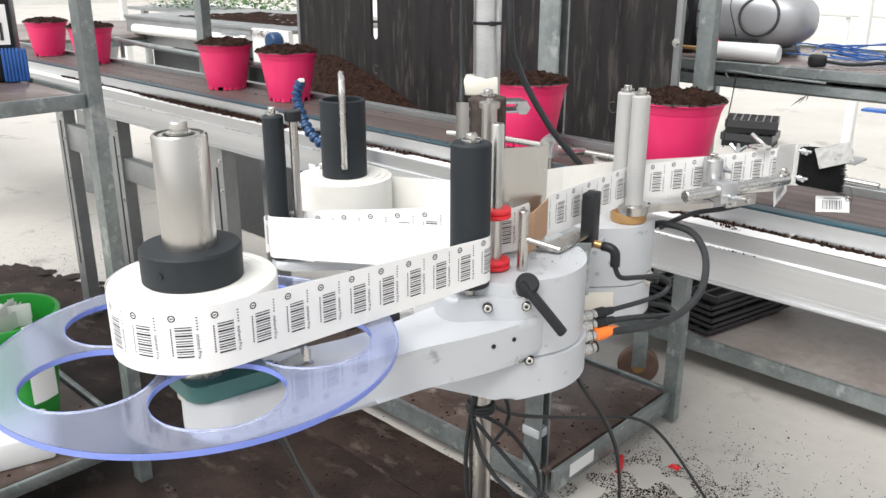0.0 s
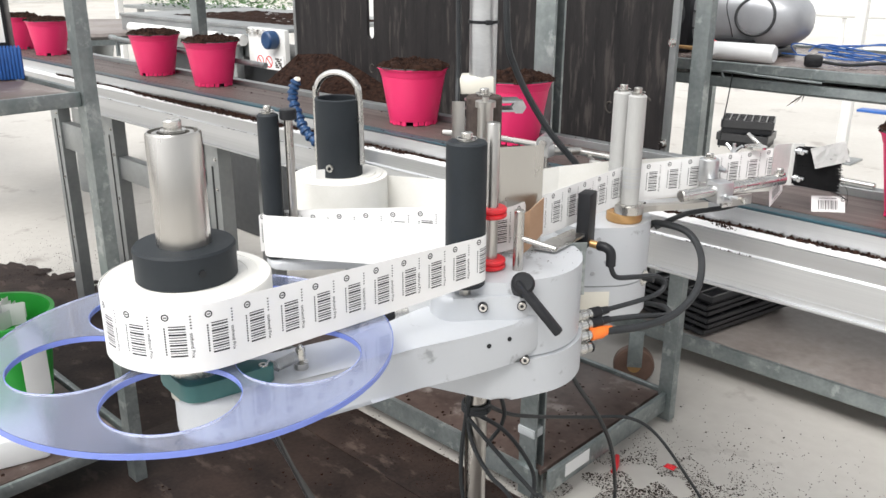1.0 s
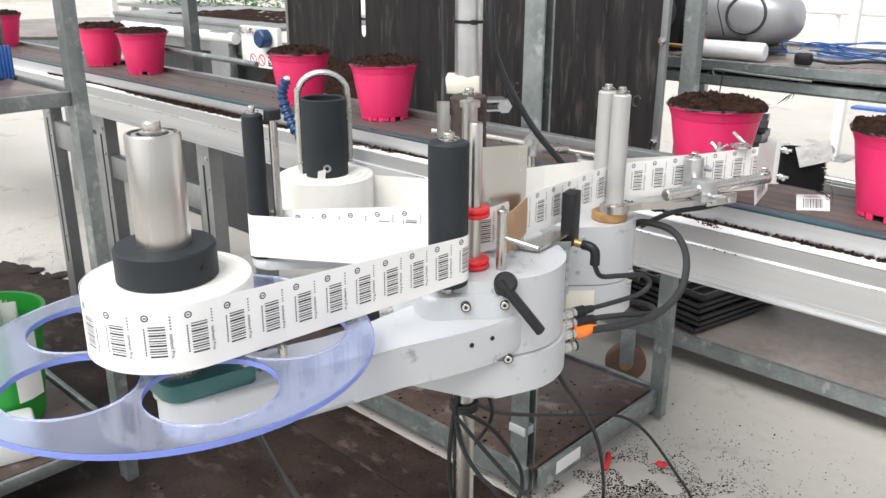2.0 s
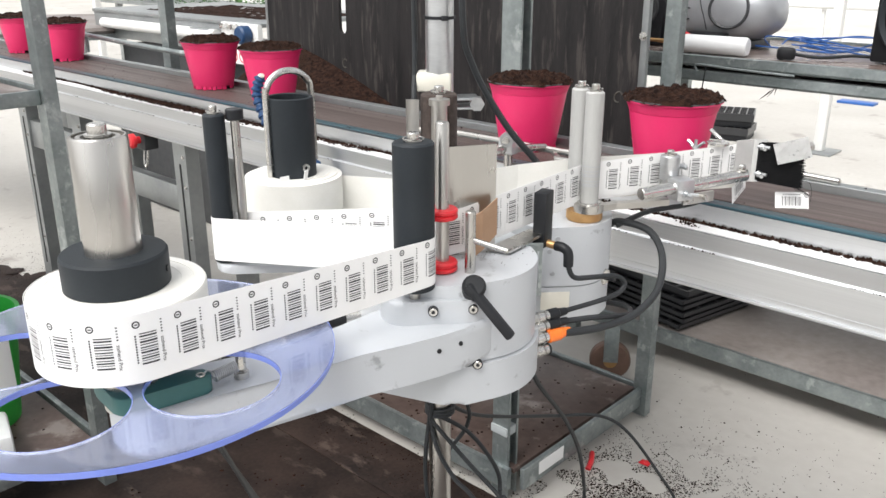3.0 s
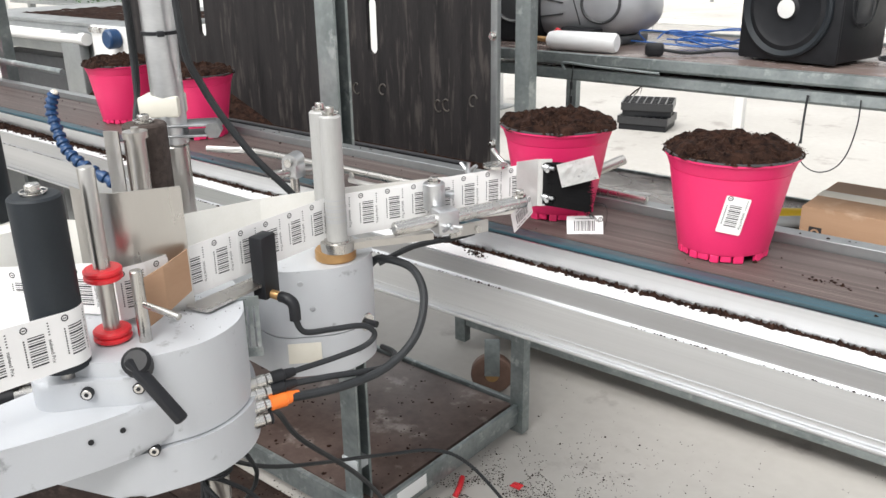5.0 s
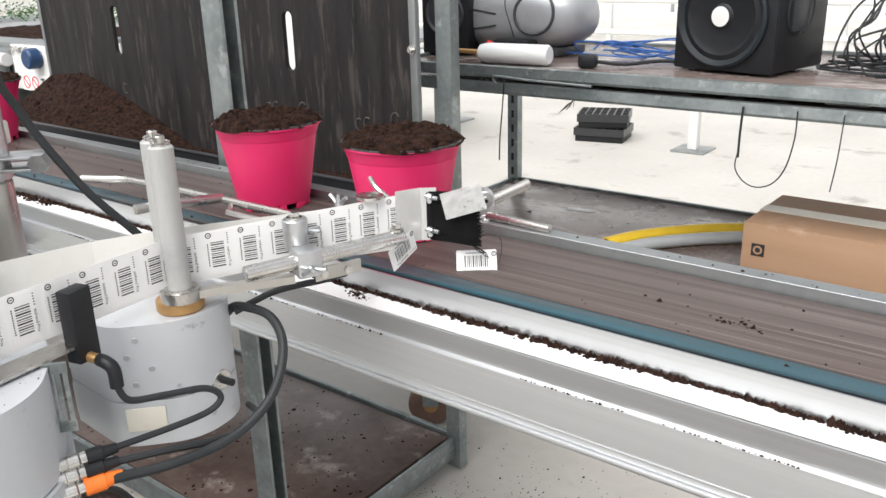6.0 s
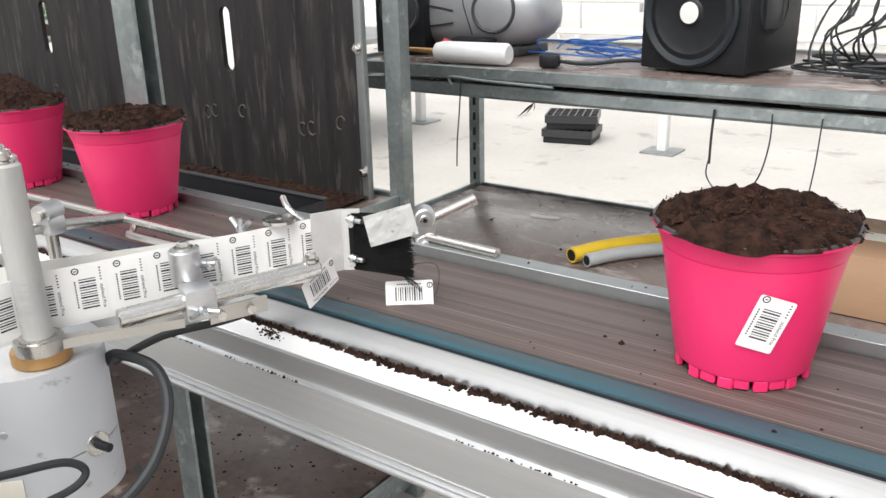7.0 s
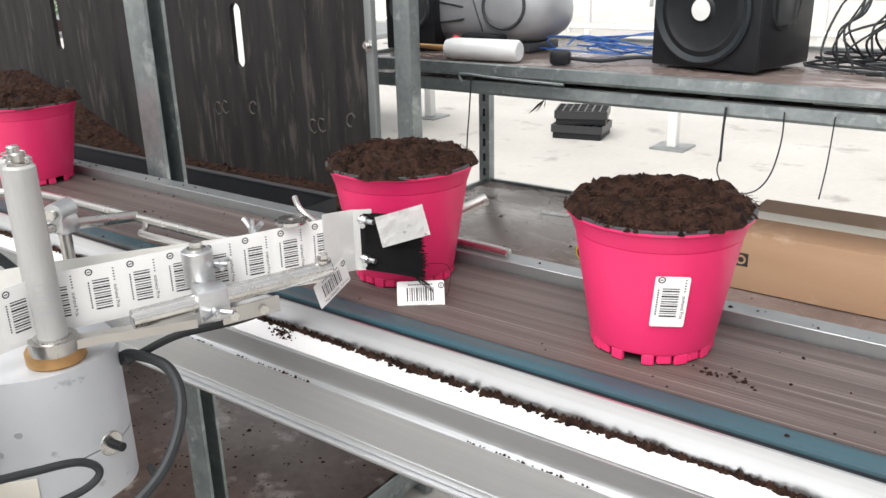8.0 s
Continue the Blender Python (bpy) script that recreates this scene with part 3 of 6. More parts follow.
# trodden peat, stretched left to paint the brown shade under the conveyor
spill("trodden_peat", -2.72, 1.03, 0.86, 0.31, 7, DARKDECK, "dark sheet under the conveyor: peat, and brown shade put into its colour", 0.0012)
single("floor_board", box(B(), -1.98, -0.93, 1.204, 1.372, 0.0, 0.011, 0.002), DARKDECK, (-1.4, 1.29, 0.0), "dark peat-stained board lying beside the trolley", "board")
bm = B()
rnd = random.Random(11)
spots = []
for cx, cy, sx, sy, n in ((-0.86, 1.60, 0.11, 0.08, 2000), (-0.74, 1.72, 0.10, 0.08, 900), (-0.70, 1.80, 0.24, 0.20, 500), (-1.0, 1.62, 0.24, 0.16, 1100), (-0.95, 1.48, 0.16, 0.08, 1500), (-0.80, 1.50, 0.07, 0.10, 700), (-1.75, 1.32, 0.35, 0.05, 1200), (-3.3, 1.2, 0.3, 0.14, 1200), (-3.5, 1.35, 0.25, 0.1, 700), (-1.2, 1.30, 0.35, 0.05, 260), (-0.75, 1.45, 0.3, 0.15, 200), (-0.3, 2.2, 0.5, 0.4, 120), (-2.3, 1.05, 0.35, 0.16, 500), (-2.9, 1.1, 0.5, 0.2, 400)):
    spots += [(rnd.gauss(cx, sx), rnd.gauss(cy, sy), 0.0020) for _ in range(n)]
spots += [(x + rnd.gauss(0, 0.03), y + rnd.gauss(0, 0.03), z) for x, y, z in spots if x > -1.3]
spots = [(x, y, 0.0115 if x < -0.93 and y < 1.372 else z) for x, y, z in spots if noise.noise((x * 14, y * 14, 3)) > -0.12]
crumbs(bm, spots, 4, 0.0004, 0.0022, 0.5)
spots = [(rnd.uniform(-2.3, -1.02), rnd.uniform(1.40, 1.93), 0.0905) for _ in range(420)] + [(rnd.uniform(-1.72, 0.1), rnd.uniform(0.3, 1.18), 0.0125) for _ in range(500)]
spots += [(rnd.uniform(-3.0, -1.82), rnd.uniform(0.23, 0.74), 0.1285) for _ in range(200)] + [(rnd.uniform(-1.38, 0.0), rnd.uniform(2.32, 2.88), 0.4825) for _ in range(60)]
crumbs(bm, spots, 6, 0.0012, 0.0045, 0.5)
tagged(single("floor_peat", bm, SOIL, (-1.0, 1.5, 0), "peat crumbs strewn over floor and boards", "peat", smooth=0), kind="stuff")
bm = B()
tube(bm, [(-0.955, 1.625, 0.004), (-0.962, 1.65, 0.012), (-0.985, 1.69, 0.008)], 0.007, 6)
single("red_scrap", bm, RED, (-0.96, 1.65, 0), "crumpled red plastic scrap on the floor", "scrap")
single("red_scrap", heap(B(), -0.878, -0.850, 1.740, 1.762, lambda u, v: 0.003 + 0.008 * math.sin(3 * u) * math.sin(3 * v), 6, 6, 0.01), RED, (-0.86, 1.75, 0), "torn pink-red plastic scrap on the floor", "scrap")

# ---- greenhouse distance ----
def far_post(x, y, w=0.06):
    p = thing("greenhouse_column", (x, y, 0), "white steel greenhouse column on a square foot plate", "column", "greenhouse columns")
    part("shaft", box(B(), x - w / 2, x + w / 2, y - w / 2, y + w / 2, 0.012, 3.6, 0.004), WHITE, p)
    part("foot_plate", box(B(), x - 0.11, x + 0.11, y - 0.11, y + 0.11, 0.0, 0.012, 0.002), GALV_PALE, p)


for x, y in ((-1.86, 5.68), (-3.83, 5.75), (0.4, 5.7), (-6.2, 6.2), (-8.3, 4.0), (-1.9, 9.5), (-4.4, 9.5), (-7.5, 9.8)):
    far_post(x, y)
for z, y, r in ((0.72, 9.2, 0.035), (0.38, 9.2, 0.03), (0.62, 12.0, 0.05), (1.05, 12.0, 0.04)):
    single("heating_pipe", rod(B(), (-16, y, z), (8, y, z), r, 12), WHITE, (-4, y, z), "long white heating pipe on stands", "pipe", "heating pipes")
for x in (-14, -11, -8.5, -6, -3.2, -0.8, 1.8, 4.5):
    single("pipe_stand", box(B(), x - 0.02, x + 0.02, 9.226, 9.27, 0, 0.80, 0.004), WHITE, (x, 9.25, 0), "white upright carrying the heating pipes", "stand", "pipe stands")
    single("pipe_stand", box(B(), x - 0.02, x + 0.02, 12.035, 12.09, 0, 1.1, 0.004), WHITE, (x, 12.07, 0), "white upright carrying the heating pipes", "stand", "pipe stands")
bm = B()
box(bm, -26, 16, 17.5, 17.7, 0, 4.5)
tagged(single("wall_north", bm, WHITE, (-4, 17.6, 0), "pale greenhouse end wall", "wall", smooth=0), kind="structure")
for x in range(-25, 16, 2):
    tagged(single("trim", box(B(), x - 0.03, x + 0.03, 17.44, 17.498, 0, 4.5), GALV_PALE, (x, 17.5, 0), "metal glazing bar", "trim", smooth=0), kind="structure")
tagged(single("wall_west", box(B(), -26.2, -26.0, -14, 17.7, 0, 4.5), WHITE, (-26, 2, 0), "pale greenhouse side wall", "wall", smooth=0), kind="structure")


def cell_tray(x, y, z, turn, lx=0.36, ly=0.26, h=0.045, label="stacked black plant cell tray"):
    t = thing("cell_tray", (x, y, z), label, "tray", "black cell trays")
    nx, ny = 7, 5
    M = pose(x, y, z, 0, 0, turn)
    for i in range(nx + 1):
        part("rib", box(B(), -lx / 2 + lx * i / nx - 0.004, -lx / 2 + lx * i / nx + 0.004, -ly / 2, ly / 2, h * 0.45, h, m=M), TRAY, t, smooth=0)
    for j in range(ny + 1):
        part("rib", box(B(), -lx / 2, lx / 2, -ly / 2 + ly * j / ny - 0.004, -ly / 2 + ly * j / ny + 0.004, h * 0.45, h - 0.001, m=M), TRAY, t, smooth=0)
    part("cell_base", box(B(), -lx / 2 + 0.006, lx / 2 - 0.006, -ly / 2 + 0.006, ly / 2 - 0.006, 0.0, h * 0.7, 0.004, m=M), BLACK, t)


for k in range(2):
    cell_tray(-2.52, 5.72 + 0.01 * (k % 2), 0.095 * k, 12 + k * 9, 0.34, 0.28, 0.095, label="black plant cell tray in a stack on the pale floor")
for k in range(6):
    cell_tray(-1.190 + 0.005 * (k % 3), 2.545 + 0.004 * (k % 2), 0.1205 + 0.021 * k, 1.2 * (k % 2) - 12.6, 0.34, 0.44, 0.021 + 0.012 * (k == 5), label="black plant cell tray in a stack on the trolley base")
single("blue_sheet", box(B(), -2.45, -2.15, 7.72, 7.86, 0.0, 0.02, 0.004), BLUE, (-2.3, 7.8, 0), "blue plastic offcut on the pale floor", "offcut")
bm = B()
for k in range(16):
    box(bm, -1.55 + 0.034 * k, -1.53 + 0.034 * k, 3.33, 3.40, 0.30, 0.33)
box(bm, -1.56, -1.0, 3.34, 3.39, 0.285, 0.30)
box(bm, -1.54, -1.50, 3.345, 3.385, 0, 0.285)
box(bm, -1.08, -1.04, 3.345, 3.385, 0, 0.285)
single("slotted_rail", bm, GALV, (-1.3, 3.36, 0), "perforated steel rail behind the trolley", "rail", smooth=0)

# ---- machinery beyond the belt ----
mach = thing("potting_machine", (-4.2, 2.75, 0), "grey and white potting machine with a peat-strewn metal table", "machine")
part("table", box(B(), -5.4, -3.62, 2.35, 3.3, 0.885, 0.905, 0.003), GALV_PALE, mach)
part("side_panel", box(B(), -5.4, -3.95, 2.36, 2.40, 0.74, 0.884, 0.003), GALV_PALE, mach, "dull metal side panel")
part("side_panel", box(B(), -3.94, -3.62, 2.33, 2.36, 0.70, 0.90, 0.004), WHITE, mach, "white end cover")
part("chute", box(B(), -4.2, -4.02, 2.30, 2.35, 0.5, 0.86, 0.006), GALV_PALE, mach, "pale blue-grey chute")
part("axle", rod(B(), (-5.2, 2.32, 0.83), (-3.97, 2.32, 0.83), 0.03, 14), WHITE, mach, "white roller tube")
part("base", box(B(), -5.2, -3.66, 2.42, 3.2, -0.309, 0.70, 0.01), DARKGREY, mach)
part("motor", rod(B(), (-3.70, 2.27, 0.85), (-3.70, 2.33, 0.85), 0.045, 18, bev=0.008), NAVY, mach, "dark blue motor cap")
bm = B()
for k in range(5):
    rod(bm, (-3.92 + 0.045 * k, 2.315, 0.88 + 0.004 * (k % 2)), (-3.92 + 0.045 * k, 2.33, 0.88), 0.014, 10)
part("fittings", bm, NICKEL, mach, "row of metal fittings")
sign = part("warning_sign", box(B(), -3.87, -3.63, 2.324, 2.3295, 0.70, 0.772), PAPER, mach, "white safety sign with two red rings")
for cx in (-3.83, -3.755):
    bm = lathe(B(), [(0.024, 0), (0.030, 0), (0.030, 0.001), (0.024, 0.001), (0.024, 0)], m=pose(cx, 2.324, 0.737, 90, 0, 0), segs=20)
    box(bm, -0.026, 0.026, -0.003, 0.003, 0, 0.001, m=pose(cx, 2.324, 0.737, 90, 45, 0))
    part("ring", bm, RED, sign)
bm = B()
for i in range(5):
    for j in range(5):
        if (i * 7 + j * 3) % 4 != 1:
            box(bm, -3.70 + 0.011 * i, -3.691 + 0.011 * i, 2.3225, 2.3238, 0.712 + 0.010 * j, 0.720 + 0.010 * j)
part("print_block", bm, FADED_INK, sign, smooth=0)
tagged(single("table_peat", heap(B(), -5.0, -3.7, 2.5, 3.1, lambda u, v: 0.906 + 0.05 * max(0, noise.noise((u * 5, v * 4, 2))) * math.sin(3.1 * u) * math.sin(3.1 * v), 60, 30, 0.01), SOIL, (-4.3, 2.8, 0.905), "peat strewn over the machine table", "peat", smooth=60), kind="stuff")
single("small_bottle", lathe(B(), [(0, 0), (0.012, 0), (0.012, 0.035), (0.006, 0.045), (0.006, 0.06), (0, 0.06)], (-3.72, 2.6, 0.905)), SPONGE, (-3.72, 2.6, 0.905), "small brown bottle on the machine table", "bottle")
turn = thing("rotary_table", (-4.35, 1.85, 0), "round steel table with a wooden top beside the belt", "table")
part("top", lathe(B(), [(0, 0.86), (0.55, 0.86), (0.56, 0.875), (0.55, 0.89), (0, 0.89)], (-4.6, 2.0, 0), segs=48), PALEDECK, turn, "tan round top")
part("rim", lathe(B(), [(0.50, 0.835), (0.57, 0.835), (0.57, 0.86), (0.50, 0.86)], (-4.6, 2.0, 0), segs=48), GALV, turn)
part("column", lathe(B(), [(0, 0), (0.12, 0), (0.11, 0.6), (0.16, 0.835), (0, 0.835)], (-4.6, 2.0, 0)), GALV_PALE, turn)
single("stop_bar", tube(B(), [(-2.95, 1.40, 0.905), (-2.95, 1.40, 0.965), (-2.93, 1.38, 0.97), (-2.4, 1.345, 0.965), (-1.95, 1.335, 0.962)], 0.008, 10, True, 4), GALV, (-2.95, 1.4, 0.9), "bent steel guide bar along the belt", "bar")
bm = B()
box(bm, -9.5, -3.4, 4.6, 5.4, 0.70, 0.73)
for x in (-9.3, -7.5, -5.5, -3.6):
    box(bm, x - 0.03, x + 0.03, 4.7, 4.76, 0, 0.70)
    box(bm, x - 0.03, x + 0.03, 5.24, 5.3, 0, 0.70)
bench = single("plant_bench", bm, GALV_PALE, (-6, 5, 0), "long metal plant bench", "bench", smooth=0)
bm = B()
rnd = random.Random(21)
for i in range(2600):
    x, y = rnd.uniform(-9.2, -5.2), rnd.uniform(4.62, 5.35)
    z = 0.73 + 0.24 * rnd.random() * (0.6 + 0.4 * noise.noise((x * 2, y * 2, 0)))
    a, s = rnd.uniform(0, 6.3), rnd.uniform(0.02, 0.05)
    d, e = Vector((math.cos(a), math.sin(a), rnd.uniform(-0.3, 0.7))) * s, Vector((-math.sin(a), math.cos(a), rnd.uniform(-0.3, 0.3))) * s * 0.35
    p = Vector((x, y, z))
    bm.faces.new([bm.verts.new(v) for v in (p - d * 0.1, p + d * 0.5 + e, p + d, p + d * 0.5 - e)])
tagged(single("young_plants", bm, LEAF, (-7, 5, 0.73), "dense green young plants standing on the bench", "plants", smooth=0), kind="stuff")
single("white_cover", box(B(), -5.2, -3.3, 3.9, 4.1, 0.0, 1.6, 0.03), WHITE, (-4.2, 4.0, 0), "tall white painted machine cover", "cover")

stop = thing("emergency_stop", (-2.10, 1.13, 0.70), "red mushroom push button under the conveyor rail", "button")
part("box", box(B(), -2.125, -2.075, 1.118, 1.16, 0.735, 0.784, 0.004), DARKGREY, stop)
part("button", lathe(B(), [(0, 0), (0.010, 0), (0.010, 0.012), (0.020, 0.016), (0.020, 0.024), (0.014, 0.029), (0, 0.030)], m=pose(-2.10, 1.118, 0.762, 90, 0, 0)), RED, stop)
part("wire", tube(B(), [(-2.10, 1.13, 0.735), (-2.098, 1.125, 0.70), (-2.088, 1.125, 0.69), (-2.08, 1.13, 0.735)], 0.003, 6), NICKEL, stop)

# unseen steel roof frame of the greenhouse, added over the camera for reflections
roof = []
for k, x in enumerate(range(-20, 13, 4)):
    bm = box(B(), x - 0.06, x + 0.06, -13.9, 17.4, 3.60, 3.74)
    for y in range(-12, 17, 3):
        box(bm, x - 0.03, x + 0.03, y - 0.03, y + 0.03, 3.74, 4.4)
    box(bm, x - 0.04, x + 0.04, -13.9, 17.4, 4.40, 4.48)
    tagged(single("trim", bm, WHITE, (x, 2, 3.6), "unseen white steel roof truss added for reflections", "trim", smooth=0), kind="structure")
for k, y in enumerate(range(-12, 17, 3)):
    tagged(single("trim", box(B(), -20, 12, y - 0.045, y + 0.045, 4.49, 4.57), GALV_PALE, (-4, y, 4.5), "unseen metal roof purlin added for reflections", "trim", smooth=0), kind="structure")

# ---- labelling machine ----
PA, PO, IDL, RW, POLE = Vector((-0.6163, 0.3310)), Vector((-0.5495, 0.607)), Vector((-0.802, 0.548)), Vector((-0.831, 0.6740)), Vector((-0.760, 0.869))
lab = thing("label_applicator", (POLE.x, POLE.y, 0.012), "grey label applicator with paper rolls and steel rollers on a pole", "labeller")


def turned(name, prof, at, mat, parent=lab, label="", segs=32, smooth=35):
    return part(name, lathe(B(), prof, (at[0], at[1], 0), segs=segs), mat, parent, label, smooth=smooth)


def topped_roller(name, at, r, z0, z1, mat, bolt_r=0.006, label=""):
    """A roller with rounded rim, a washer and a hexagon head on its shaft."""
    o = turned(name, [(0, z0), (r - 0.001, z0), (r, z0 + 0.001), (r, z1 - 0.002), (r - 0.002, z1), (bolt_r * 1.6, z1), (bolt_r * 1.6, z1 - 0.001), (0, z1 - 0.001)], at, mat, label=label)
    bm = rod(B(), (at[0], at[1], z1), (at[0], at[1], z1 + 0.0015), bolt_r * 1.5, 20)
    rod(bm, (at[0], at[1], z1 + 0.0015), (at[0], at[1], z1 + 0.009), bolt_r, 16, bev=0.001)
    part("end_bolt", bm, NICKEL, o)
    bm = B()
    tube(bm, [(at[0] + bolt_r * 1.7 * math.cos(a), at[1] + bolt_r * 1.7 * math.sin(a), z1 + 0.003) for a in (0.4 + 0.5 * k for k in range(11))], 0.0007, 5)
    part("retaining_clip", bm, NICKEL, o)
    return o


# stand
pole = turned("pole", [(0, 0.012), (0.017, 0.012), (0.017, 1.03), (0.0155, 1.032), (0.0155, 1.034), (0, 1.034)], POLE, STEEL, label="polished steel lower pole")
turned("upper_pole", [(0, 1.034), (0.0185, 1.034), (0.0185, 2.1), (0, 2.1)], POLE, ALU, label="dull aluminium upper pole")
part("foot_plate", box(B(), POLE.x - 0.16, POLE.x + 0.16, POLE.y - 0.16, POLE.y + 0.16, 0.0125, 0.024, 0.002), GALV_PALE, lab)
bolt("levelling_bolt", (-0.64, 0.745, 0.024), (0, 0, 1), 0.012, 0.045, lab)
bm = B()
box(bm, -0.030, 0.016, -0.019, 0.021, 1.066, 1.090, 0.003, m=pose(POLE.x, POLE.y, 0, 0, 0, 40))
part("collar", bm, CREAM, lab, "cream plastic pole collar")
bm = B()
for zz in (1.042, 1.054):
    box(bm, -0.022, 0.052, -0.019, 0.019, zz, zz + 0.003, 0.001, m=pose(POLE.x, POLE.y, 0, 0, 0, 50))
rod(bm, (POLE.x + 0.010, POLE.y + 0.060, 1.049), (POLE.x + 0.040, POLE.y + 0.030, 1.049), 0.005, 8)
rod(bm, (POLE.x + 0.036, POLE.y + 0.034, 1.049), (POLE.x + 0.046, POLE.y + 0.024, 1.049), 0.010, 6)
part("pole_clamp", bm, SPRING, lab, "zinc pole clamp with a hexagon bolt")
for zz in (1.158, 1.36):
    bm = lathe(B(), [(0.0186, zz), (0.0205, zz), (0.0205, zz + 0.004), (0.0186, zz + 0.004), (0.0186, zz)], (POLE.x, POLE.y, 0), segs=28)
    box(bm, 0.016, 0.026, -0.004, 0.004, zz - 0.001, zz + 0.005, 0.001, m=pose(POLE.x, POLE.y, 0, 0, 0, -30))
    part("cable_tie", bm, BLACK, lab, "black cable tie")

# cast housings and arm
UP = rounded([(-0.575, 0.592), (-0.512, 0.632), (-0.484, 0.700), (-0.500, 0.757), (-0.560, 0.800), (-0.700, 0.845), (-0.745, 0.760), (-0.680, 0.625)], [0.03, 0.02, 0.03, 0.03, 0.03, 0.03, 0.03, 0.03])
LOW = rounded([(-0.625, 0.582), (-0.510, 0.625), (-0.480, 0.700), (-0.497, 0.760), (-0.560, 0.806), (-0.700, 0.850), (-0.750, 0.760), (-0.700, 0.625)], [0.035, 0.02, 0.03, 0.03, 0.03, 0.03, 0.03, 0.03])
housing = part("housing", prism(B(), UP, 0.832, 0.9205, 0.009, segs=3), PAINT, lab)
part("housing_base", prism(B(), LOW, 0.786, 0.8305, 0.005, segs=2), PAINT, lab)
part("mounting_boss", prism(B(), rounded([(-0.605, 0.650), (-0.594, 0.592), (-0.553, 0.5785), (-0.530, 0.6125), (-0.496, 0.6445), (-0.520, 0.700)], [0.03, 0.026, 0.022, 0.04, 0.02, 0.03], 8), 0.834, 0.9065, 0.006, segs=4), PAINT, lab)


def arm_outline():
    """A bar tapering from the wide housing end to a round nose under the spindle."""
    out = []
    c = PA + Vector((0.010, 0.016))
    base = math.atan2(0.29, 0.075)
    for k in range(13):
        t = base + math.pi / 2 + math.pi * k / 12
        out.append((c.x + 0.040 * math.cos(t), c.y + 0.040 * math.sin(t)))
    out += [(-0.548, 0.470), (-0.530, 0.519), (-0.514, 0.565), (-0.505, 0.597), (-0.4985, 0.628), (-0.4945, 0.652), (-0.498, 0.672), (-0.545, 0.675), (-0.600, 0.640), (-0.597, 0.590), (-0.588, 0.535), (-0.594, 0.480)]
    return out


part("arm", prism(B(), arm_outline(), 0.836, 0.881, 0.008, segs=4), PAINT, lab, "cast grey arm under the label roll")
for x, y, z in ((-0.5052, 0.596, 0.8647), (-0.4998, 0.622, 0.8657), (-0.560, 0.415, 0.858), (-0.578, 0.365, 0.858)):
    d = Vector((0.95, -0.30, 0))
    part("screw_hole", rod(B(), Vector((x, y, z)) - d * 0.006, Vector((x, y, z)) + d * 0.0010, 0.0025, 12), BLACK, lab)
for x, y, z in ((-0.5255, 0.6090, 0.897), (-0.5015, 0.6430, 0.896), (-0.4965, 0.6455, 0.834)):
    s = Vector((x, y, z))
    d = Vector((0.71, -0.70, 0))
    o = part("socket_screw", rod(B(), s - d * 0.004, s + d * 0.0016, 0.0043, 20, bev=0.0003), NICKEL, lab)
    part("seat_ring", rod(B(), s - d * 0.004, s + d * 0.0010, 0.0053, 20), BLACK, o, "dark counterbore")
    part("hex_socket", rod(B(), s + d * 0.001, s + d * 0.0020, 0.0020, 6), BLACK, o, "dark hexagon socket")
hub = Vector((-0.506, 0.648, 0.917))
lever = part("clamping_lever", rod(B(), hub + Vector((-0.012, 0.010, -0.014)), hub + Vector((0.006, -0.005, 0.006)), 0.0125, 20, bev=0.003), BLACK, lab, "black clamping lever")
bm = B()
box(bm, -0.008, 0.062, -0.006, 0.006, -0.004, 0.005, 0.003)
bmesh.ops.transform(bm, matrix=Matrix.Translation(hub + Vector((0.004, -0.006, 0))) @ Vector((0.040, 0.014, -0.044)).to_track_quat("X", "Z").to_matrix().to_4x4(), verts=bm.verts)
part("grip", bm, BLACK, lever)
bm = B()
rnd = random.Random(61)
spots = []
for k in range(150):
    f = rnd.random()
    c = Vector((-0.535, 0.60)).lerp(Vector((-0.572, 0.46)), f)
    spots.append((c.x + rnd.gauss(0, 0.016), c.y + rnd.gauss(0, 0.01), 0.8801))
spots = [s for s in spots if s[0] < -0.515 - 0.16 * (0.60 - s[1])]
spots += [(rnd.gauss(-0.565, 0.03), rnd.gauss(0.735, 0.02), 0.9221) for k in range(90)]
crumbs(bm, spots, 62, 0.0003, 0.0008, 0.5)
part("peat_specks", bm, SOIL, lab, "specks of peat on the castings", smooth=0)
MOT = rounded([(-0.585, 0.862), (-0.533, 0.920), (-0.545, 0.985), (-0.600, 1.005), (-0.690, 0.985), (-0.690, 0.868)], [0.02, 0.034, 0.028, 0.022, 0.022, 0.022], 8)
part("motor_housing", prism(B(), MOT, 0.832, 0.9120, 0.010, segs=3), PAINT, lab, "grey motor housing")
part("motor_base", prism(B(), MOT, 0.782, 0.8305, 0.009, segs=3), PAINT, lab)
nm = Vector((0.742, -0.67, 0))
for u, z in ((0.35, 0.897), (0.50, 0.866), (0.28, 0.850), (0.22, 0.880)):
    q = Vector((-0.585, 0.862, z)).lerp(Vector((-0.533, 0.920, z)), u)
    part("dimple_screw", rod(B(), q - nm * 0.003, q + nm * 0.0008, 0.0032, 14, bev=0.0005), SILVER, lab)
bm = B()
box(bm, -0.019, 0.019, -0.0006, 0.0006, -0.0125, 0.0125, 0.0004, m=pose(-0.5665, 0.8815, 0.812, 0, 0, 47.5))
part("type_plate", bm, CREAM, lab, "blank cream type plate")
port = Vector((-0.5405, 0.955, 0.832))
